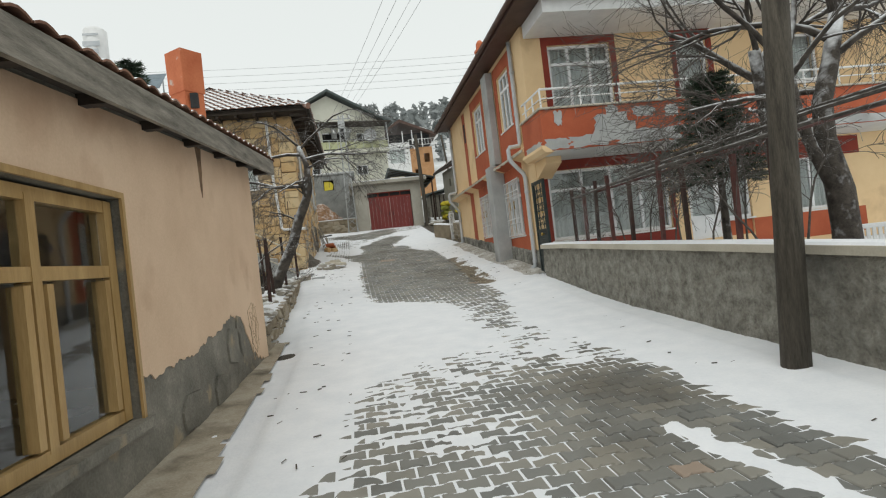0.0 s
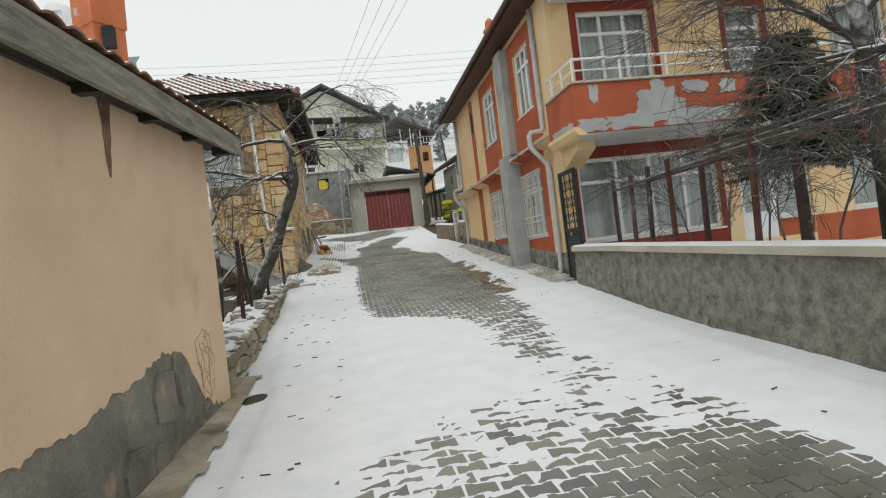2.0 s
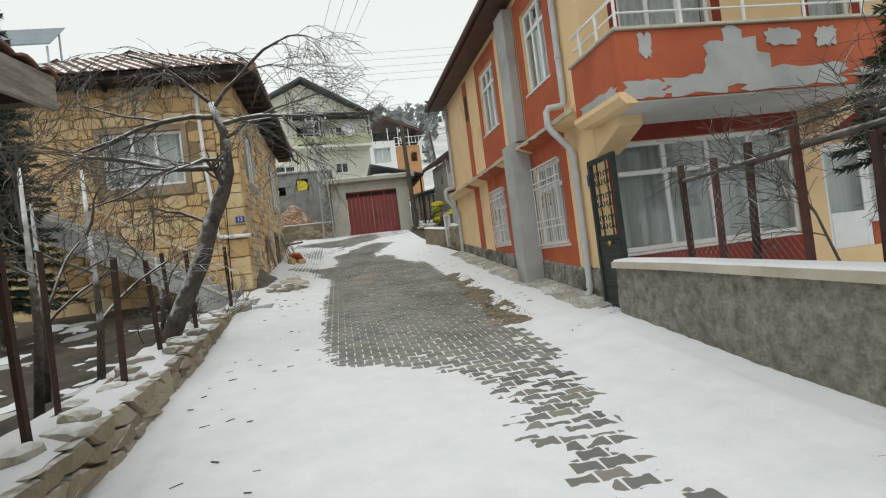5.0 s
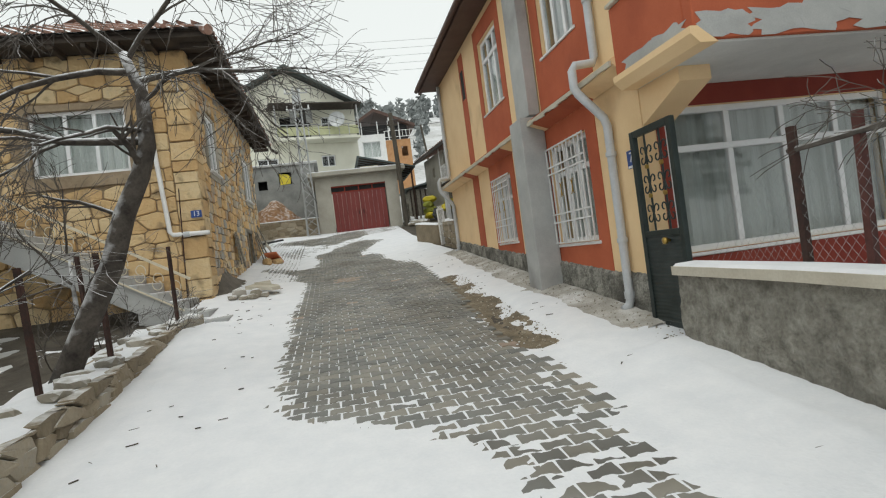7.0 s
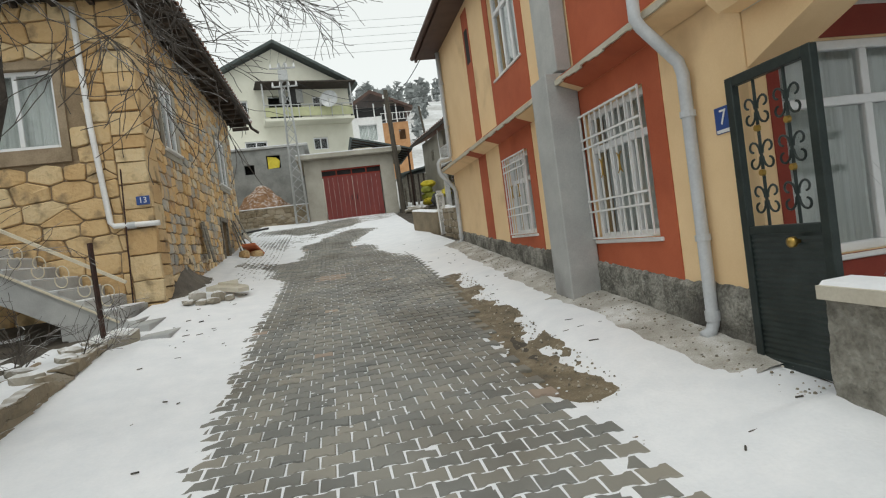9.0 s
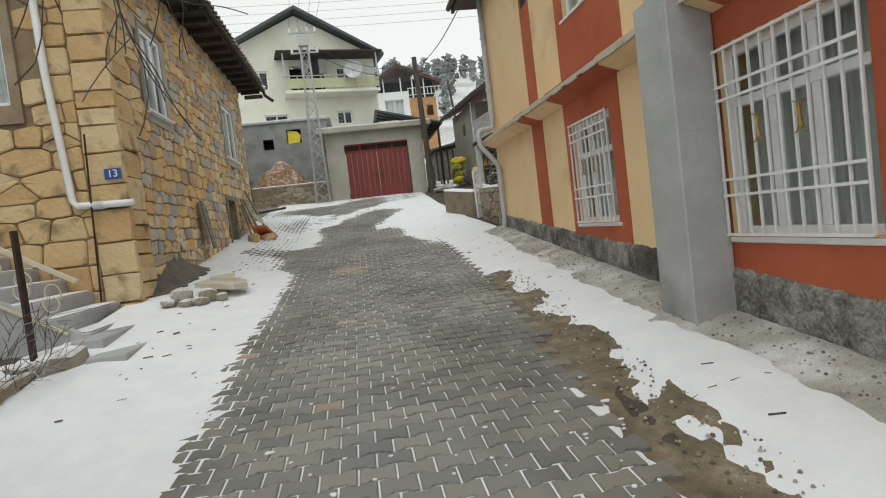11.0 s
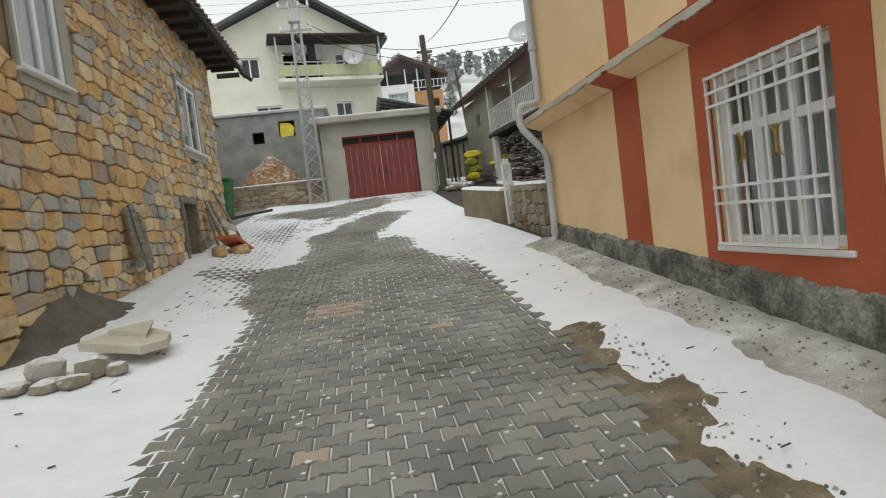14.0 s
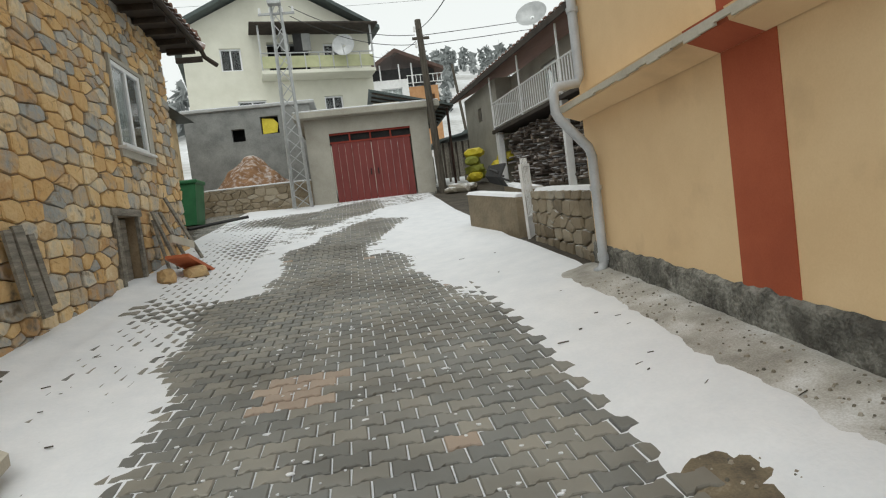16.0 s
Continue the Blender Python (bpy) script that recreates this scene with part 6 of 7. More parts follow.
for z in (8.2, 8.7):
    part("insulator", B().tube([(4.2, 34.2, z), (4.2, 34.2, z + 0.16)], [0.04, 0.03], 8), M_white, up)
single("far_pole", B().tube([(11.2, 60, 6), (10.4, 60, 14.5)], [0.14, 0.1], 8), M_pole, "leaning dark pole on the slope", "pole")


def cable(p, q, sag, r=0.012):
    p, q = Vector(p), Vector(q)
    pts = [p.lerp(q, i / 16) - Vector((0, 0, sag * 4 * (i / 16) * (1 - i / 16))) for i in range(17)]
    single("cable", B().tube(pts, r, 4), M_blackwire, "thin black overhead cable", "cable", "overhead cables")


for x in (-0.5, -0.18, 0.18, 0.5):
    cable((mx_ + x, my_, 10.62), (3.4 + x * 1.2, 4.3, 8.0 + 0.3 * abs(x)), 0.25, 0.005)
for z in (8.3, 8.6):
    cable((4.2, 34.2, z), (mx_ + 0.4, my_, z + 1.2), 0.3)
    cable((4.35, 34.3, z), (40, 38, z + 6), 0.8)
cable((4.35, 34.3, 8.8), (3.9, 22.2, 6.6), 0.3)
cable((4.2, 34.2, 8.4), (3.2, 44, 11), 0.3)
for k in range(5):
    cable((-30, 70, 24 + k * 0.8), (40, 64, 22 + k * 0.8), 0.8, 0.014)

# stone wall, spoil heap and bin
lowst = thing("roadside_wall", "low rubble wall with snow beside the garage", "wall", kind="structure")
part("wall_core", B().box(-3.3, 0.29, 34.75, 35.1, 3.3, 4.42), M_mortar, lowst)
part("wall_snow", B().box(-3.3, 0.29, 34.72, 35.14, 4.422, 4.47, 0.02), M_snow, lowst)
hp = sheet("spoil_heap", [-4.2 + 0.15 * i for i in range(29)], [35.2 + 0.15 * i for i in range(28)], lambda x, y: 4.0 + max(0, 1.9 * (1 - math.hypot(x + 1.9, y - 37.2) / 1.9)) + 0.25 * noise.noise(Vector((x * 1.8, y * 1.8, 0))) + 0.1 * noise.noise(Vector((x * 5, y * 5, 0))), M_mud, "snow-flecked heap of reddish spoil and stones", "heap")
bn = thing("waste_container", "green plastic waste container", "bin")
part("tub", B().prism([(-3.2, 31.2, 3.3), (-2.45, 31.2, 3.3), (-2.35, 31.2, 4.35), (-3.3, 31.2, 4.35)], (0, 0.8, 0)), M_green, bn)
part("lid", B().box(-3.34, -2.3, 31.15, 32.05, 4.352, 4.46, 0.03), M_green, bn)
single("iron_pipe", B().tube([(-2.6, 31.0, 3.2), (-1.2, 31.4, 3.35)], 0.04, 8), M_blackwire, "black pipe lying on the ground by the bin", "pipe")
# second old stone house behind
osh = thing("old_house", "small ochre stone house with dark eave", "house")
part("wall", B().box(-9, -4.2, 31, 37, 2.5, 7.2), M_ashlar, osh)
part("roof", B().prism([(-9.5, 30.5, 7.2), (-3.7, 30.5, 7.2), (-6.6, 30.5, 8.9)], (0, 7, 0)), M_sheet, osh)

# ---- right side beyond the ochre house ----
rw = thing("verge_wall", "snow-topped rubble wall beyond the house", "wall", kind="structure")
for (x0, y0, x1, y1, zt0, zt1) in ((4.3, 21.8, 4.35, 24.3, 2.75, 2.9), (4.2, 24.9, 3.75, 26.6, 2.85, 3.05), (4.4, 24.9, 5.4, 30, 2.95, 3.3)):
    part("wall_body", B().prism([(x0, y0, 1.5), (x0, y0, zt0), (x0 + 0.3, y0, zt0), (x0 + 0.3, y0, 1.5)], (x1 - x0, y1 - y0, zt1 - zt0)), M_wallstone, rw)
    part("wall_snow", B().prism([(x0 - 0.02, y0, zt0 + 0.003), (x0 + 0.03, y0, zt0 + 0.05), (x0 + 0.27, y0, zt0 + 0.05), (x0 + 0.32, y0, zt0 + 0.003)], (x1 - x0, y1 - y0, zt1 - zt0)), M_snow, rw)
wg = thing("white_gate", "white-painted iron bar gate standing open", "gate")
wg.matrix_world = pose(4.32, 24.55, 2.2, 0, -4, 60)
part("gate_frame", B().box(-0.3, -0.26, -0.02, 0.02, 0, 1.15).box(0.26, 0.3, -0.02, 0.02, 0, 1.15).box(-0.26, 0.26, -0.018, 0.018, 1.11, 1.15).box(-0.26, 0.26, -0.018, 0.018, 0.3, 0.34), M_white, wg)
part("kick_plate", B().box(-0.26, 0.26, -0.008, 0.008, 0.0, 0.3), M_white, wg)
for i in range(5):
    part("bar", B().box(-0.2 + i * 0.1 - 0.008, -0.2 + i * 0.1 + 0.008, -0.008, 0.008, 0.34, 1.24), M_white, wg)
part("stay", B().tube([(0.3, 0, 1.1), (0.6, 0.25, 0.35)], 0.015, 6), M_white, wg)
wf = thing("iron_fence", "bowed black wrought iron fence panels stacked with snow", "fence")
for r in range(3):
    part("rail", B().tube([(4.7, 27.0 + 0.35 * r, 3.25 + 0.12 * r), (5.1, 29.4 + 0.3 * r, 3.5 + 0.12 * r), (5.4, 31.5, 3.6 + 0.1 * r)], 0.025, 6), M_blackwire, wf)
for i in range(22):
    y = 27.2 + i * 0.19
    x = 4.72 + i * 0.03
    part("bar", B().tube([(x, y, 3.15 + i * 0.015), (x - 0.12, y, 3.35 + i * 0.015), (x + 0.02, y, 3.62 + i * 0.015)], 0.018, 5), M_blackwire, wf)

grey = thing("grey_house", "stained grey house with white balcony and snowy roof", "house")
grey.matrix_world = pose(7.5, 29.6, 0, 0, 0, 6.3)
part("wall", wall_holes("x", 0.6, 0.25, -3, 5.6, 3, 7.25, [(2.2, 3.2, 5.9, 6.9)]), M_greyrend, grey)
part("wall", wall_holes("x", 0.0, 0.25, 5.6, 9.2, 3, 7.25, [(7.3, 7.7, 6.1, 6.6)]), M_greyrend, grey)
for q in ((0.25, 6, 8.95, 9.2), (0.25, 0.6, 5.6, 5.85), (0.85, 6, -3, -2.75)):
    part("wall", B().box(*q, 3, 7.25), M_greyrend, grey)
window(grey, "x", 0.7, 1, 2.2, 3.2, 5.9, 6.9, [0.5], curtain=False)
# flat black sheet fills the opening as painted shade
part("opening_shade_sheet", B().box(0.12, 0.14, 7.3, 7.7, 6.1, 6.6), M_dark, grey)
part("roof", B().prism([(-0.5, -3.4, 7.2), (-0.5, -3.4, 7.3), (3.4, -3.4, 8.9), (7, -3.4, 7.3), (7, -3.4, 7.2), (3.4, -3.4, 8.78)], (0, 13.1, 0)), M_tilesnow, grey, "snow-covered tile roof")
tg = Build()
tile_slope(tg, (-0.5, -3.4, 7.3), (-0.5, 9.7, 7.3), (3.4, -3.4, 8.9), (3.4, 9.7, 8.9), 0.3, 0.4)
part("roof_tiles", tg, M_tilesnow, grey, kind="stuff")
part("roof_edge", B().box(-0.54, -0.505, -3.4, 9.7, 7.15, 7.32), M_darkwood, grey)
gb = new("balcony"); gb.parent = grey
part("balcony_slab", B().box(-0.35, 0.597, -2.5, 5.5, 5.3, 5.42, 0.01), M_darkwood, gb)
for z in (5.5, 6.3):
    part("rail", B().tube([(-0.3, -2.4, z), (-0.3, 5.4, z), (0.59, 5.4, z)], 0.025, 6), M_white, gb)
for i in range(53):
    part("baluster", B().box(-0.31, -0.29, -2.4 + i * 0.147, -2.37 + i * 0.147, 5.5, 6.3), M_white, gb)
for y in (-2.3, 0.3, 2.9, 5.35):
    part("post", B().tube([(-0.3, y, 5.42), (-0.3, y, 7.2)], 0.03, 6), M_white, gb)
for y0, y1 in ((5.1, 5.35), (0.4, 0.52)):
    part("pillar", B().box(-0.3, -0.1, y0, y1, 3, 5.3, 0.01), M_white, grey)
part("chimney", B().box(1.3, 1.85, -1.2, -0.6, 7.6, 9.0, 0.02), M_block, grey)
d2 = thing("satellite_dish", "pale satellite dish above the grey house eave", "dish")
d2.matrix_world = pose(7.3, 31.8, 8.05, 60, 0, -30)
part("reflector", B().tube([(0, 0, 0), (0, 0, 0.06), (0, 0, 0.16)], [0.06, 0.3, 0.45], 20, cap=False), M_steel, d2, smooth=True)
part("mount", B().tube([(0, 0, 0), (0, -0.3, -0.5)], 0.03, 6), M_steel, d2)
pile = Build()
rnd = random.Random(8)
gm = grey.matrix_world
for i in range(620):
    y, z = rnd.uniform(-2.6, 4.9), rnd.uniform(3.25, 5.15)
    c0 = gm @ Vector((rnd.uniform(-0.25, 0.1), y, z))
    c1 = c0 + Vector((0.6, rnd.uniform(-0.35, 0.35), rnd.uniform(-0.1, 0.1)))
    pile.tube([c0, c1], [rnd.uniform(0.03, 0.07), rnd.uniform(0.03, 0.06)], 5)
single("firewood_pile", pile, M_firewood, "stack of split firewood under the balcony", "firewood", kind="stuff")
for i, (x, y, z, m) in enumerate([(6.0, 36.2, 4.0, M_yellowsack), (6.05, 36.3, 4.3, M_greensack), (6.0, 36.25, 4.6, M_greensack), (6.1, 36.3, 4.88, M_yellowsack), (6.75, 35.3, 4.25, M_yellowsack), (6.95, 35.1, 4.5, M_yellowsack), (6.3, 36.6, 4.1, M_greensack)]):
    rock("sack", x, y, z, 0.42, 0.3, 0.19, 500 + i, m, "filled %s plastic sack by the grey house" % ("yellow" if m is M_yellowsack else "olive green"), "sack", "stacked sacks")
# sheds and fences up the slope
for i, (x, y, w, h) in enumerate([(6.2, 44, 3.0, 2.0), (8.8, 49, 3.5, 2.3)]):
    z = G(x, y) - 0.3
    s = thing("hut", "dark timber hut with snowy lean-to roof", "hut")
    part("wall", B().box(x, x + w, y, y + 2.5, z, z + h), M_oldwood, s)
    part("roof", B().prism([(x - 0.4, y - 0.4, z + h), (x + w + 0.4, y - 0.4, z + h + 0.7), (x + w + 0.4, y - 0.4, z + h + 0.8), (x - 0.4, y - 0.4, z + h + 0.1)], (0, 3.3, 0)), M_sheet, s)
    for k in range(9):
        part("slat", B().box(x + k * w / 9, x + k * w / 9 + 0.1, y - 0.06, y - 0.02, z, z + h), M_darkwood, s)
for k in range(14):
    x = 4.8 + k * 0.35
    single("paling", B().box(x, x + 0.1, 40.8, 40.84, 3.9, 5.3 + 0.1 * math.sin(k * 2)), M_oldwood, "grey paling of the yard fence", "paling", "yard palings")
for i, (x, y, s_) in enumerate([(5.0, 34.0, 0.3), (5.4, 34.2, 0.25), (4.7, 33.9, 0.2)]):
    rock("stone", x, y, G(x, y) + s_ * 0.3, s_ * 1.3, s_, s_ * 0.6, 600 + i, M_drystone, "snow-dusted rubble stone by the pole", "stone", "rubble by the pole")

# far house with red-brown gable
fh = thing("far_house", "white and bare brick hillside house with gabled roof", "house")
part("wall", wall_holes("y", 70, 0.3, 4.2, 8.0, 8, 16.2, [(5.4, 7.4, 13.6, 15.4)]), M_white, fh)
part("wall", wall_holes("y", 70, 0.3, 8.0, 10.8, 8, 15.4, [(8.4, 9.2, 11.6, 12.7), (9.7, 10.4, 13.5, 14.6)]), M_brick, fh)
part("wall", B().box(4.2, 10.8, 76, 76.3, 8, 15.4).box(4.2, 4.5, 70.3, 76, 8, 16).box(10.5, 10.8, 70.3, 76, 8, 15.4), M_brick, fh)
part("roof", B().prism([(3.8, 69.2, 17.0), (7.0, 69.2, 18.9), (11.4, 69.2, 16.9), (11.4, 69.2, 16.6), (7.0, 69.2, 18.55), (3.8, 69.2, 16.7)], (0, 8, 0)), M_brownroof, fh)
# one near-black slab: the shade behind the glazing is in its colour
part("gable_glazing", B().box(4.4, 10.6, 70.1, 70.2, 15.5, 17.2), M_dark, fh)
for x in (5.4, 7.2, 8.4, 9.6):
    part("gable_post", B().box(x, x + 0.12, 69.9, 70.0, 15.4, 17.6), M_white, fh)
window(fh, "y", 70.1, 1, 5.4, 7.4, 13.6, 15.4, [0.5], curtain=True)
part("balcony_rail", B().box(7.8, 11.2, 69.0, 69.05, 15.5, 15.55).box(7.8, 11.2, 69.0, 69.05, 16.2, 16.25), M_white, fh)
for i in range(9):
    part("baluster", B().box(7.85 + i * 0.4, 7.9 + i * 0.4, 69.0, 69.05, 15.55, 16.2), M_white, fh)

# pines on the ridge: one wood, too far to count
pw = Build()
rnd = random.Random(4)
for i in range(330):
    if i < 130:
        x, y = rnd.uniform(-40, 150), rnd.uniform(225, 262)
    else:
        x, y = rnd.uniform(-60, 170), rnd.uniform(120, 300)
    z, h = G(x, y) - 0.5, rnd.uniform(3.5, 9.5)
    kind = rnd.random()
    for k in range(46):
        t = rnd.random()
        w = (h * 0.2 * (1.08 - t) if kind < 0.55 else h * 0.34 * math.sin(0.35 + 2.6 * t)) * rnd.uniform(0.5, 1.1)
        a = rnd.uniform(0, 6.283)
        c0 = Vector((x + math.cos(a) * w * 0.6, y + math.sin(a) * w * 0.6, z + h * (0.15 + 0.85 * t)))
        s_ = h * rnd.uniform(0.06, 0.13)
        pts = [c0 + Vector((rnd.gauss(0, s_), rnd.gauss(0, s_), rnd.gauss(0, s_))) for _ in range(4)]
        pw.v += [tuple(p) for p in pts]
        m_ = len(pw.v) - 4
        pw.f += [(m_, m_ + 1, m_ + 2), (m_, m_ + 2, m_ + 3), (m_, m_ + 3, m_ + 1), (m_ + 1, m_ + 3, m_ + 2)]
    pw.tube([(x, y, z - 1), (x, y, z + h * 0.6)], 0.18, 4)
# the wood's pale colour carries the mist; no haze is rendered
single("pine_wood", pw, M_farfir, "scattered pines along the snowy ridge, distance haze painted into their colour", "trees", kind="stuff")

# small litter on the snow: twigs and stones
rnd = random.Random(12)
lit = Build()
for i in range(150):
    side = rnd.random()
    y = rnd.uniform(2, 24)
    x = rnd.uniform(-1.1, -0.2) if side < 0.6 else rnd.uniform(2.9, 3.75)
    a, l = rnd.gauss(0, 0.6), rnd.uniform(0.015, 0.09)
    z = G(x, y) + 0.021
    lit.tube([(x, y, z), (x + math.cos(a) * l, y + math.sin(a) * l, z + 0.004)], rnd.uniform(0.002, 0.006), 4)
crumb = Build()
for i in range(420):
    y = 12.3 + 10.5 * rnd.random()
    x = rnd.uniform(0.3, 2.7)
    r = rnd.uniform(0.005, 0.016) * (1.8 if rnd.random() < 0.08 else 1)
    z = G(x, y)
    a = rnd.uniform(0, 6.28)
    q = [(x + r * rnd.uniform(0.6, 1.5) * math.cos(a + k * 1.047), y + r * rnd.uniform(0.5, 1.1) * math.sin(a + k * 1.047)) for k in range(6)]
    crumb.prism([(u, v, z - 0.002) for u, v in q], (0, 0, 0.007))
single("snow_crumbs", crumb, M_snow, "scattered crumbs of snow on the bare paving", "snow", kind="stuff")
single("twig_litter", lit, M_earth, "scattered dark twigs and grit on the snow", "litter", kind="stuff")


peb = Build()
for i in range(1500):
    y = rnd.uniform(10.5, 21.3)
    x = road_edge(y) + rnd.uniform(0.0, 0.42) if i % 2 else rnd.uniform(3.72, 4.08)
    z = G(x, y) + (-0.012 if i % 2 else 0.008 + 0.1 * max(0, x - 3.75))
    r = rnd.uniform(0.004, 0.015)
    peb.tube([(x, y, z - r * 0.5), (x, y, z + r * 0.4)], [r, r * 0.6], 5)
single("pebbles", peb, mat("mixed_pebbles", [(0.1, (0.1, 0.09, 0.07)), (0.6, (0.3, 0.26, 0.2)), (0.95, (0.55, 0.52, 0.46))], 6, 0.8, 0, 0.2, 60, pieces=0.8), "loose pebbles on the gravel strip and apron", "pebbles", kind="stuff")


# ---- stones of the stone house ----
def stone_mesh(seed, material, lo=0.84, flat=0.82):
    rnd = random.Random(seed)
    me = bpy.data.meshes.new("stone")
    ring = [(-1, -1), (-0.1, -1.02), (1, -1), (1.02, 0.1), (1, 1), (0.05, 1.02), (-1, 1), (-1.02, -0.1)]
    ring = [(x * rnd.uniform(lo, 1.04), y * rnd.uniform(lo, 1.04)) for x, y in ring]
    v = [(x, y, -1.0) for x, y in ring] + [(x * 0.98, y * 0.98, 0.25 + 0.2 * rnd.random()) for x, y in ring] + [(x * flat, y * flat, 0.8 + 0.35 * rnd.random()) for x, y in ring]
    f = []
    for k in (0, 8):
        f += [(k + j, k + (j + 1) % 8, k + 8 + (j + 1) % 8, k + 8 + j) for j in range(8)]
    f.append(tuple(range(16, 24)))
    me.from_pydata(v, [], f)
    me.materials.append(material)
    return me


def courses(u0, u1, z0, z1, hmin, hmax, wmin, wmax, holes, seed, gap=0.012):
    """Uneven courses of stones, as (u, z, half width, half height)."""
    rnd = random.Random(seed)
    out = []
    z = z0
    while z < z1 - 0.05:
        h = min(rnd.uniform(hmin, hmax), z1 - z)
        u = u0
        while u < u1 - 0.03:
            w = min(rnd.uniform(wmin, wmax), u1 - u)
            if u1 - u - w < wmin * 0.5:
                w = u1 - u
            split = rnd.random() < 0.3 and h > hmin * 1.1
            for zz, hh in (((z, h * 0.5), (z + h * 0.5, h * 0.5)) if split else ((z, h),)):
                cu, cz = u + w / 2, zz + hh / 2
                if not any(a - w * 0.3 < cu < b + w * 0.3 and c - hh * 0.3 < cz < d + hh * 0.3 for a, b, c, d in holes):
                    jit = rnd.uniform(-0.012, 0.012)
                    out.append((cu + jit, cz + jit, w / 2 - gap * rnd.uniform(0.5, 1.4), hh / 2 - gap * rnd.uniform(0.5, 1.4)))
            u += w
        z += h
    return out


def lay(stones, parent, meshes, to_world, keep, limit, seed, joined_mat, depth=0.05, tilt=0.09):
    rnd = random.Random(seed)
    rest = Build()
    n = 0
    for u, z, w, h in stones:
        me = rnd.choice(meshes)
        m = to_world(u, z) @ Matrix.Rotation(rnd.uniform(-tilt, tilt), 4, "Z") @ Matrix.Diagonal((w * rnd.choice((1, 1, -1)), h, depth * rnd.uniform(0.7, 1.25), 1))
        if keep(u, z) and n < limit:
            ob = new("stone", me)
            ob.parent = parent
            ob.matrix_basis = m
            n += 1
        else:
            k = len(rest.v)
            rest.v += [tuple(m @ v.co) for v in me.vertices]
            rest.f += [tuple(k + i for i in p.vertices) for p in me.polygons]
    if rest.v:
        part("stonework", rest, joined_mat, parent, kind="stuff")


def rubble(u0, u1, z0, z1, h, w, holes, seed, jitter=0.07, squash=0.5):
    """Outlines of irregular stones that fill a wall, each fitted to its neighbours."""
    rnd = random.Random(seed)
    pts, z = [], z0
    while z < z1 + h * 0.3:
        hh = h * rnd.uniform(0.55, 1.45)
        u = u0 + rnd.uniform(-0.3, 0.6) * w
        while u < u1 + 0.2 * w:
            ww = w * rnd.uniform(0.45, 1.6)
            pts.append(((u + ww / 2) * squash, z + hh / 2 + rnd.uniform(-jitter, jitter) * hh))
            if rnd.random() < 0.12:
                pts.append(((u + ww * 0.9) * squash, z + hh * rnd.uniform(0.0, 0.25)))
            u += ww
        z += hh
    arr = np.array(pts)
    out = []
    for i, c in enumerate(pts):
        poly = [(u0 * squash, z0), (u1 * squash, z0), (u1 * squash, z1), (u0 * squash, z1)]
        planes = []
        dist = np.hypot(arr[:, 0] - c[0], arr[:, 1] - c[1])
        for k in np.argsort(dist)[1:22]:
            q = pts[k]
            nx, nz_ = q[0] - c[0], q[1] - c[1]
            if nx * nx + nz_ * nz_ > 1e-6:
                planes.append((nx, nz_, nx * (q[0] + c[0]) / 2 + nz_ * (q[1] + c[1]) / 2))
        for a, b, lo, hi in holes:
            gaps = [(a * squash - c[0], (1, 0, a * squash)), (c[0] - b * squash, (-1, 0, -b * squash)), (lo - c[1], (0, 1, lo)), (c[1] - hi, (0, -1, -hi))]
            if max(g[0] for g in gaps) < 0.01:
                poly = []
            elif max(g[0] for g in gaps) < 0.6:
                planes.append(max(gaps, key=lambda g: g[0])[1])
        for nx, nz_, lim in planes:
            cutp = []
            for (xa, za), (xb, zb) in zip(poly, poly[1:] + poly[:1]):
                da, db = nx * xa + nz_ * za - lim, nx * xb + nz_ * zb - lim
                if da <= 0:
                    cutp.append((xa, za))
                if (da < 0 < db) or (db < 0 < da):
                    t = da / (da - db)
                    cutp.append((xa + (xb - xa) * t, za + (zb - za) * t))
            poly = cutp
            if len(poly) < 3:
                break
        if len(poly) >= 3:
            poly = [(x / squash, z_) for x, z_ in poly]
            mx2, mz2 = sum(p[0] for p in poly) / len(poly), sum(p[1] for p in poly) / len(poly)
            if max(math.hypot(p[0] - mx2, p[1] - mz2) for p in poly) > 0.045:
                out.append((mx2, mz2, [(p[0] - mx2, p[1] - mz2) for p in poly]))
    return out


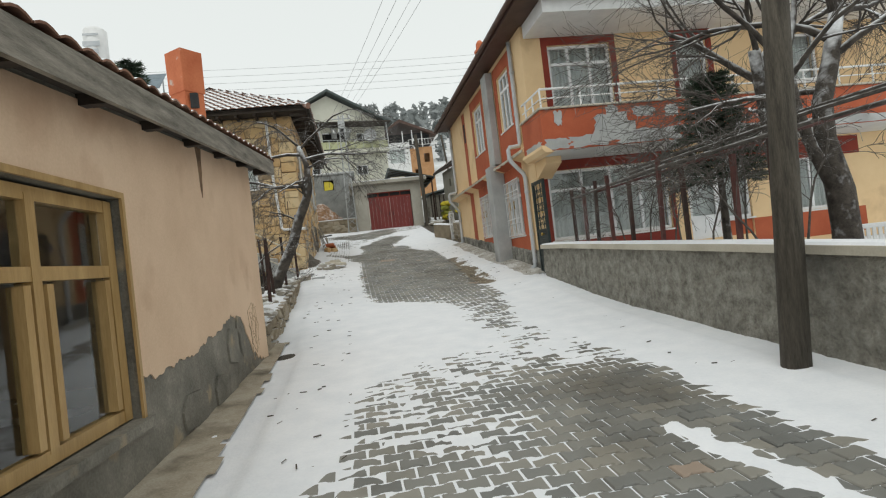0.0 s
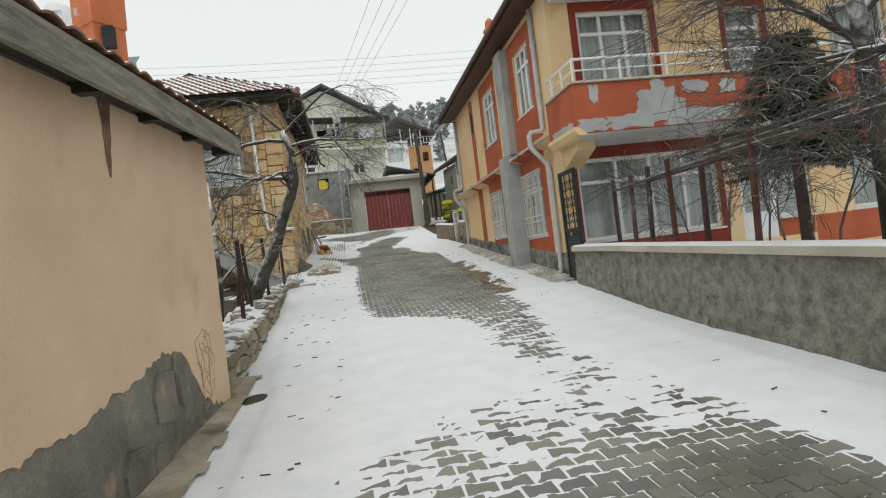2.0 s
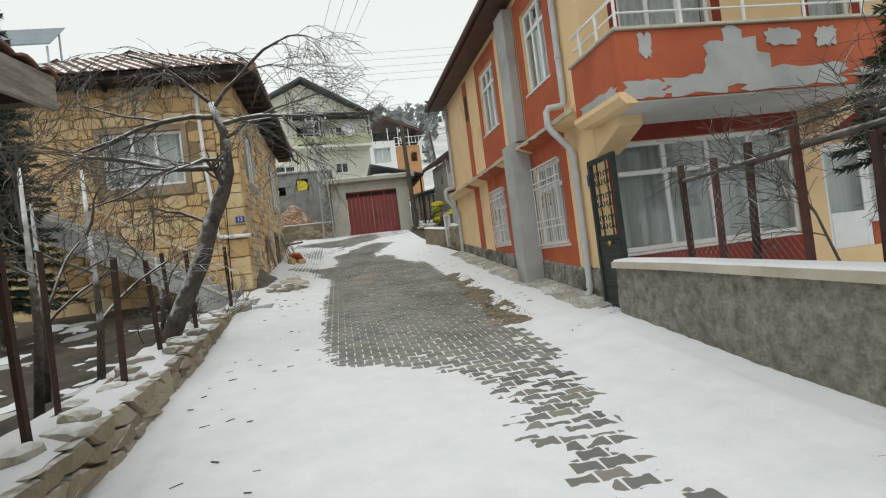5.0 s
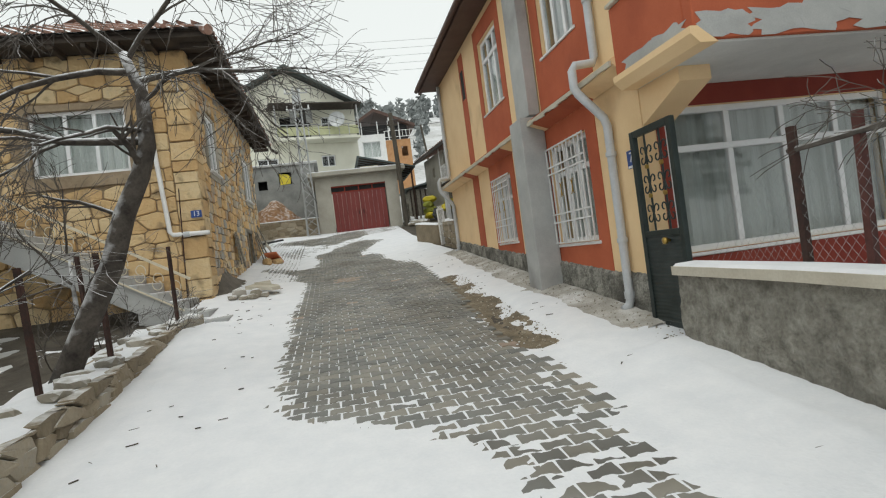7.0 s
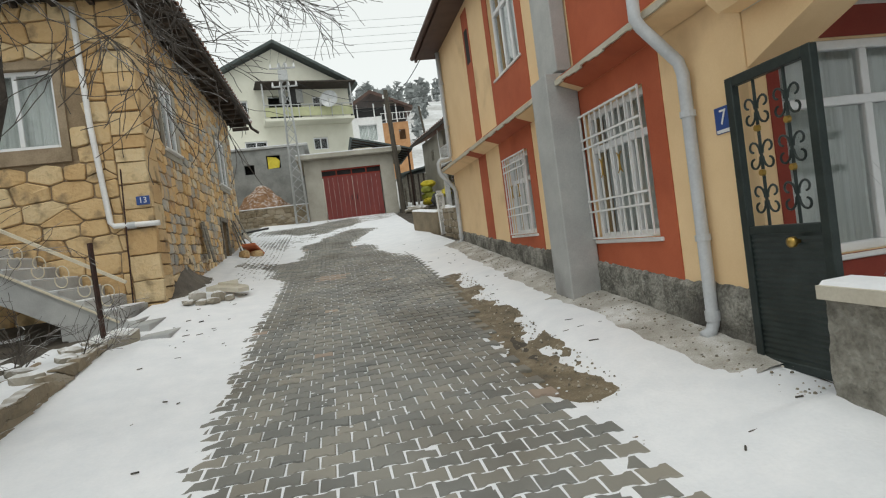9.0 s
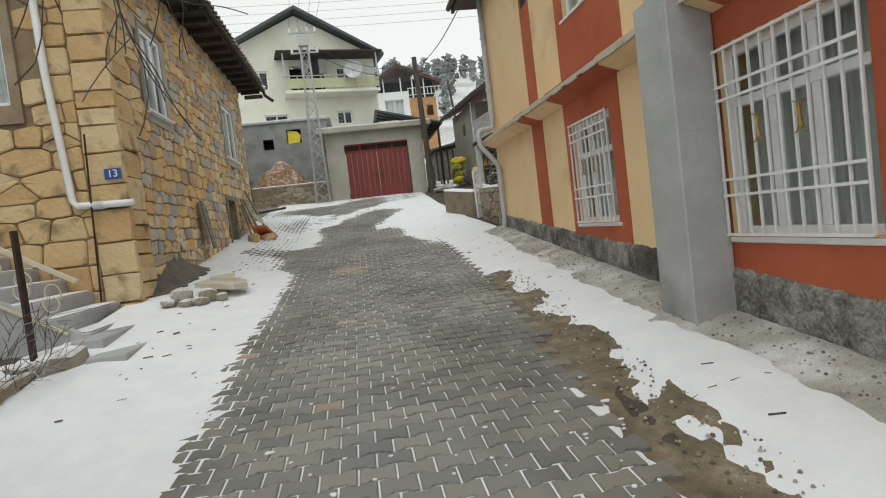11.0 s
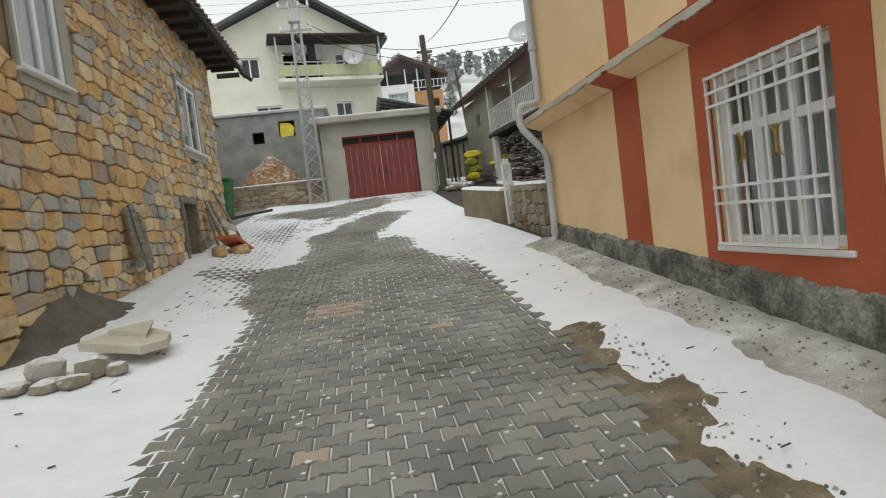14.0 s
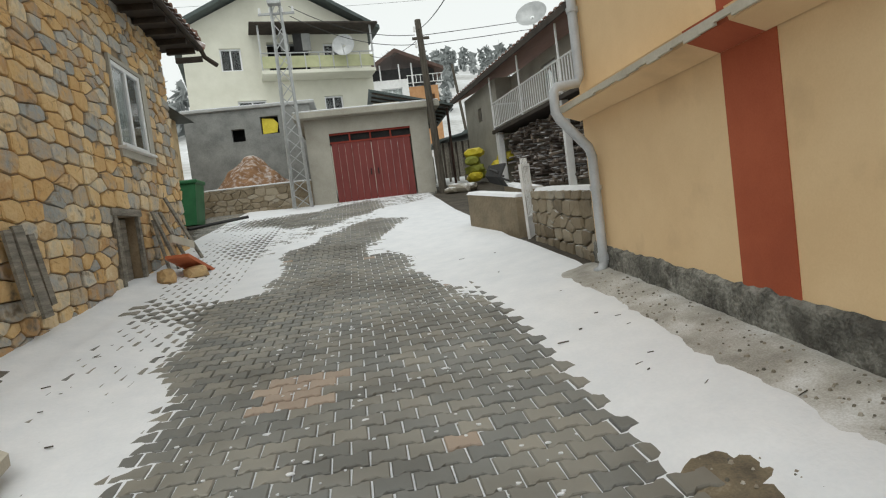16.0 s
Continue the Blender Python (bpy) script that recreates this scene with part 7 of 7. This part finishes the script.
def lay_rubble(cells, parent, material, to_world, keep, limit, seed, gap=0.005, depth=0.028):
    rnd = random.Random(seed)
    rest, n = Build(), 0
    for u, z, poly in cells:
        ring = []
        for (xa, za), (xb, zb) in zip(poly, poly[1:] + poly[:1]):
            for t in (0.1, 0.9):
                ring.append((xa + (xb - xa) * t, za + (zb - za) * t))
        size = max(math.hypot(*p) for p in ring)
        k0 = 1 - gap * rnd.uniform(0.6, 1.5) / (size * 0.62)
        ring = [(x * k0 * rnd.uniform(0.96, 1.0), y * k0 * rnd.uniform(0.96, 1.0)) for x, y in ring]
        d = depth * rnd.uniform(0.6, 1.3)
        m_ = len(ring)
        sx_, sz_ = rnd.gauss(0, 0.05), rnd.gauss(0, 0.05)
        st_ = Build()
        st_.v = [(x, y, -0.04) for x, y in ring] + [(x * 0.985, y * 0.985, d * 0.45 + sx_ * x + sz_ * y) for x, y in ring] + [(x * 0.9, y * 0.9, d + sx_ * x + sz_ * y + rnd.gauss(0, 0.004)) for x, y in ring] + [(0, 0, d * 1.08)]
        st_.f = [(k + j, k + (j + 1) % m_, k + m_ + (j + 1) % m_, k + m_ + j) for k in (0, m_) for j in range(m_)]
        st_.f += [(2 * m_ + j, 2 * m_ + (j + 1) % m_, 3 * m_) for j in range(m_)]
        mw = to_world(u, z)
        if keep(u, z) and n < limit:
            me = bpy.data.meshes.new("stone")
            me.from_pydata(st_.v, [], st_.f)
            me.materials.append(material)
            ob = new("stone", me)
            ob.parent = parent
            ob.matrix_basis = mw
            n += 1
        else:
            k = len(rest.v)
            rest.v += [tuple(mw @ Vector(v)) for v in st_.v]
            rest.f += [tuple(k + i for i in f) for f in st_.f]
    if rest.v:
        me = bpy.data.meshes.new("stones")
        me.from_pydata(rest.v, [], rest.f)
        me.materials.append(material)
        part("stonework", me, material, parent, kind="stuff")


ash = [stone_mesh(50 + i, M_ashlar, 0.94, 0.93) for i in range(6)]
TO_X = Matrix(((0, 0, 1, 0), (1, 0, 0, 0), (0, 1, 0, 0), (0, 0, 0, 1)))     # u along y, out along +x
TO_Y = Matrix(((1, 0, 0, 0), (0, 0, -1, 0), (0, 1, 0, 0), (0, 0, 0, 1)))    # u along x, out along -y
pad = [(a - 0.06, b + 0.2, c - 0.15, d + 0.06) for a, b, c, d in s_side]
lay_rubble(rubble(19.08, HE, 1.35, HT, 0.19, 0.34, pad, 1), side_wall, M_stone, lambda u, z: Matrix.Translation((HX - 0.02, u, z)) @ TO_X, lambda u, z: z < 4.4 and u < 23.5, 300, 1)
lay(courses(HY + 0.02, 19.1, 1.2, HT, 0.3, 0.46, 0.5, 0.6, [], 2, 0.006), side_wall, ash, lambda u, z: Matrix.Translation((HX - 0.02, u, z)) @ TO_X, lambda u, z: False, 0, 2, M_ashlar, 0.035, 0.01)
padf = [(a - 0.12, b + 0.12, c - 0.2, d + 0.1) for a, b, c, d in s_front]
lay_rubble(rubble(-7.4, HX - 0.45, 1.2, HT, 0.31, 0.52, padf, 3, 0.06, 0.5), front_wall, M_ashlar, lambda u, z: Matrix.Translation((u, HY + 0.02, z)) @ TO_Y, lambda u, z: u > -5.5, 240, 3, 0.005, 0.03)
lay(courses(HX - 0.45, HX + 0.02, 1.2, HT, 0.3, 0.46, 0.4, 0.5, [], 6, 0.006), front_wall, ash, lambda u, z: Matrix.Translation((u, HY + 0.02, z)) @ TO_Y, lambda u, z: True, 20, 6, M_ashlar, 0.04, 0.01)
lay_rubble(rubble(-3.3, 0.28, 3.35, 4.42, 0.2, 0.3, [], 4), lowst, M_wallstone, lambda u, z: Matrix.Translation((u, 34.74, z)) @ TO_Y, lambda u, z: True, 150, 4)
lay_rubble(rubble(21.85, 24.3, 1.7, 2.76, 0.2, 0.3, [], 8), rw, M_wallstone, lambda u, z: Matrix.Translation((4.3, u, z + 0.06 * (u - 21.8))) @ TO_X @ Matrix.Diagonal((1, 1, -1, 1)), lambda u, z: True, 150, 8)


def lw_world(u, z):
    t = (z - 0.0)
    zz = G(-1.4, u) - 0.1 + t * (lw_top(u) - G(-1.4, u) + 0.08)
    return Matrix.Translation((lw(u) - 0.06, u, zz)) @ TO_X


lay_rubble([(u, z, [(a, b * 0.5) for a, b in p]) for u, z, p in rubble(8.02, 16.3, 0.02, 1.0, 0.34, 0.3, [], 5, 0.25)], lwall, M_wallstone, lw_world, lambda u, z: True, 140, 5, 0.008, 0.06)


# ---- paving: waisted interlocking blocks ----
def paver_mesh(name, material):
    o = [(-0.095, -0.0765), (-0.056, -0.0765), (-0.03, -0.0565), (0.03, -0.0565), (0.056, -0.0765), (0.095, -0.0765),
         (0.095, 0.0765), (0.056, 0.0765), (0.03, 0.0565), (-0.03, 0.0565), (-0.056, 0.0765), (-0.095, 0.0765)]
    v = [(x, y, -0.06) for x, y in o] + [(x, y, -0.007) for x, y in o] + [(x * 0.93, y * 0.91, 0.0) for x, y in o]
    n = len(o)
    f = [(k + j, k + (j + 1) % n, k + n + (j + 1) % n, k + n + j) for k in (0, n) for j in range(n)]
    f.append(tuple(range(2 * n, 3 * n)))
    me = bpy.data.meshes.new(name)
    me.from_pydata(v, [], f)
    me.materials.append(material)
    return me


road = tagged(new("road"), "grey interlocking block paving half covered in snow", "road", "", "structure")
pm, pp = paver_mesh("paver", M_paver), paver_mesh("paver_terracotta", M_pinkpaver)
rnd = random.Random(3)
RX, RY = 0.201, 0.1455
pav, pink = Build(), Build()
npart = 0
base_v = [v.co.copy() for v in pm.vertices]
base_f = [tuple(p.vertices) for p in pm.polygons]
for j in range(int(41 / RY)):
    y = -5 + j * RY
    for i in range(int(8 / RX)):
        x = -3.4 + (i + 0.5 * (j % 2)) * RX
        if not road_left(y) < x < road_edge(y) - 0.09:
            continue
        slope = (G(x, y + 0.3) - G(x, y - 0.3)) / 0.6
        m = Matrix.Translation((x, y, G(x, y) + rnd.gauss(0, 0.0017))) @ Euler((math.atan(slope) + rnd.gauss(-0.026, 0.017), rnd.gauss(0, 0.014), rnd.gauss(0, 0.012))).to_matrix().to_4x4()
        rosy = (0.75 < x < 1.35 and 19.6 < y < 20.3 and rnd.random() < 0.7) or rnd.random() < 0.004
        if npart < 300 and 0.2 < x < 2.4 and 12.2 < y < 16.6:
            ob = new("paver", pp if rosy else pm)
            ob.parent = road
            ob.matrix_basis = m
            npart += 1
        else:
            bd = pink if rosy else pav
            k = len(bd.v)
            bd.v += [tuple(m @ c) for c in base_v]
            bd.f += [tuple(k + q for q in f) for f in base_f]
for nm, bd, mt_ in (("pavers", pav, M_paver), ("terracotta_pavers", pink, M_pinkpaver)):
    me = bpy.data.meshes.new(nm)
    me.from_pydata(bd.v, [], bd.f)
    me.materials.append(mt_)
    ob = new(nm, me)
    ob.parent = road
    ob["kind"] = "stuff"
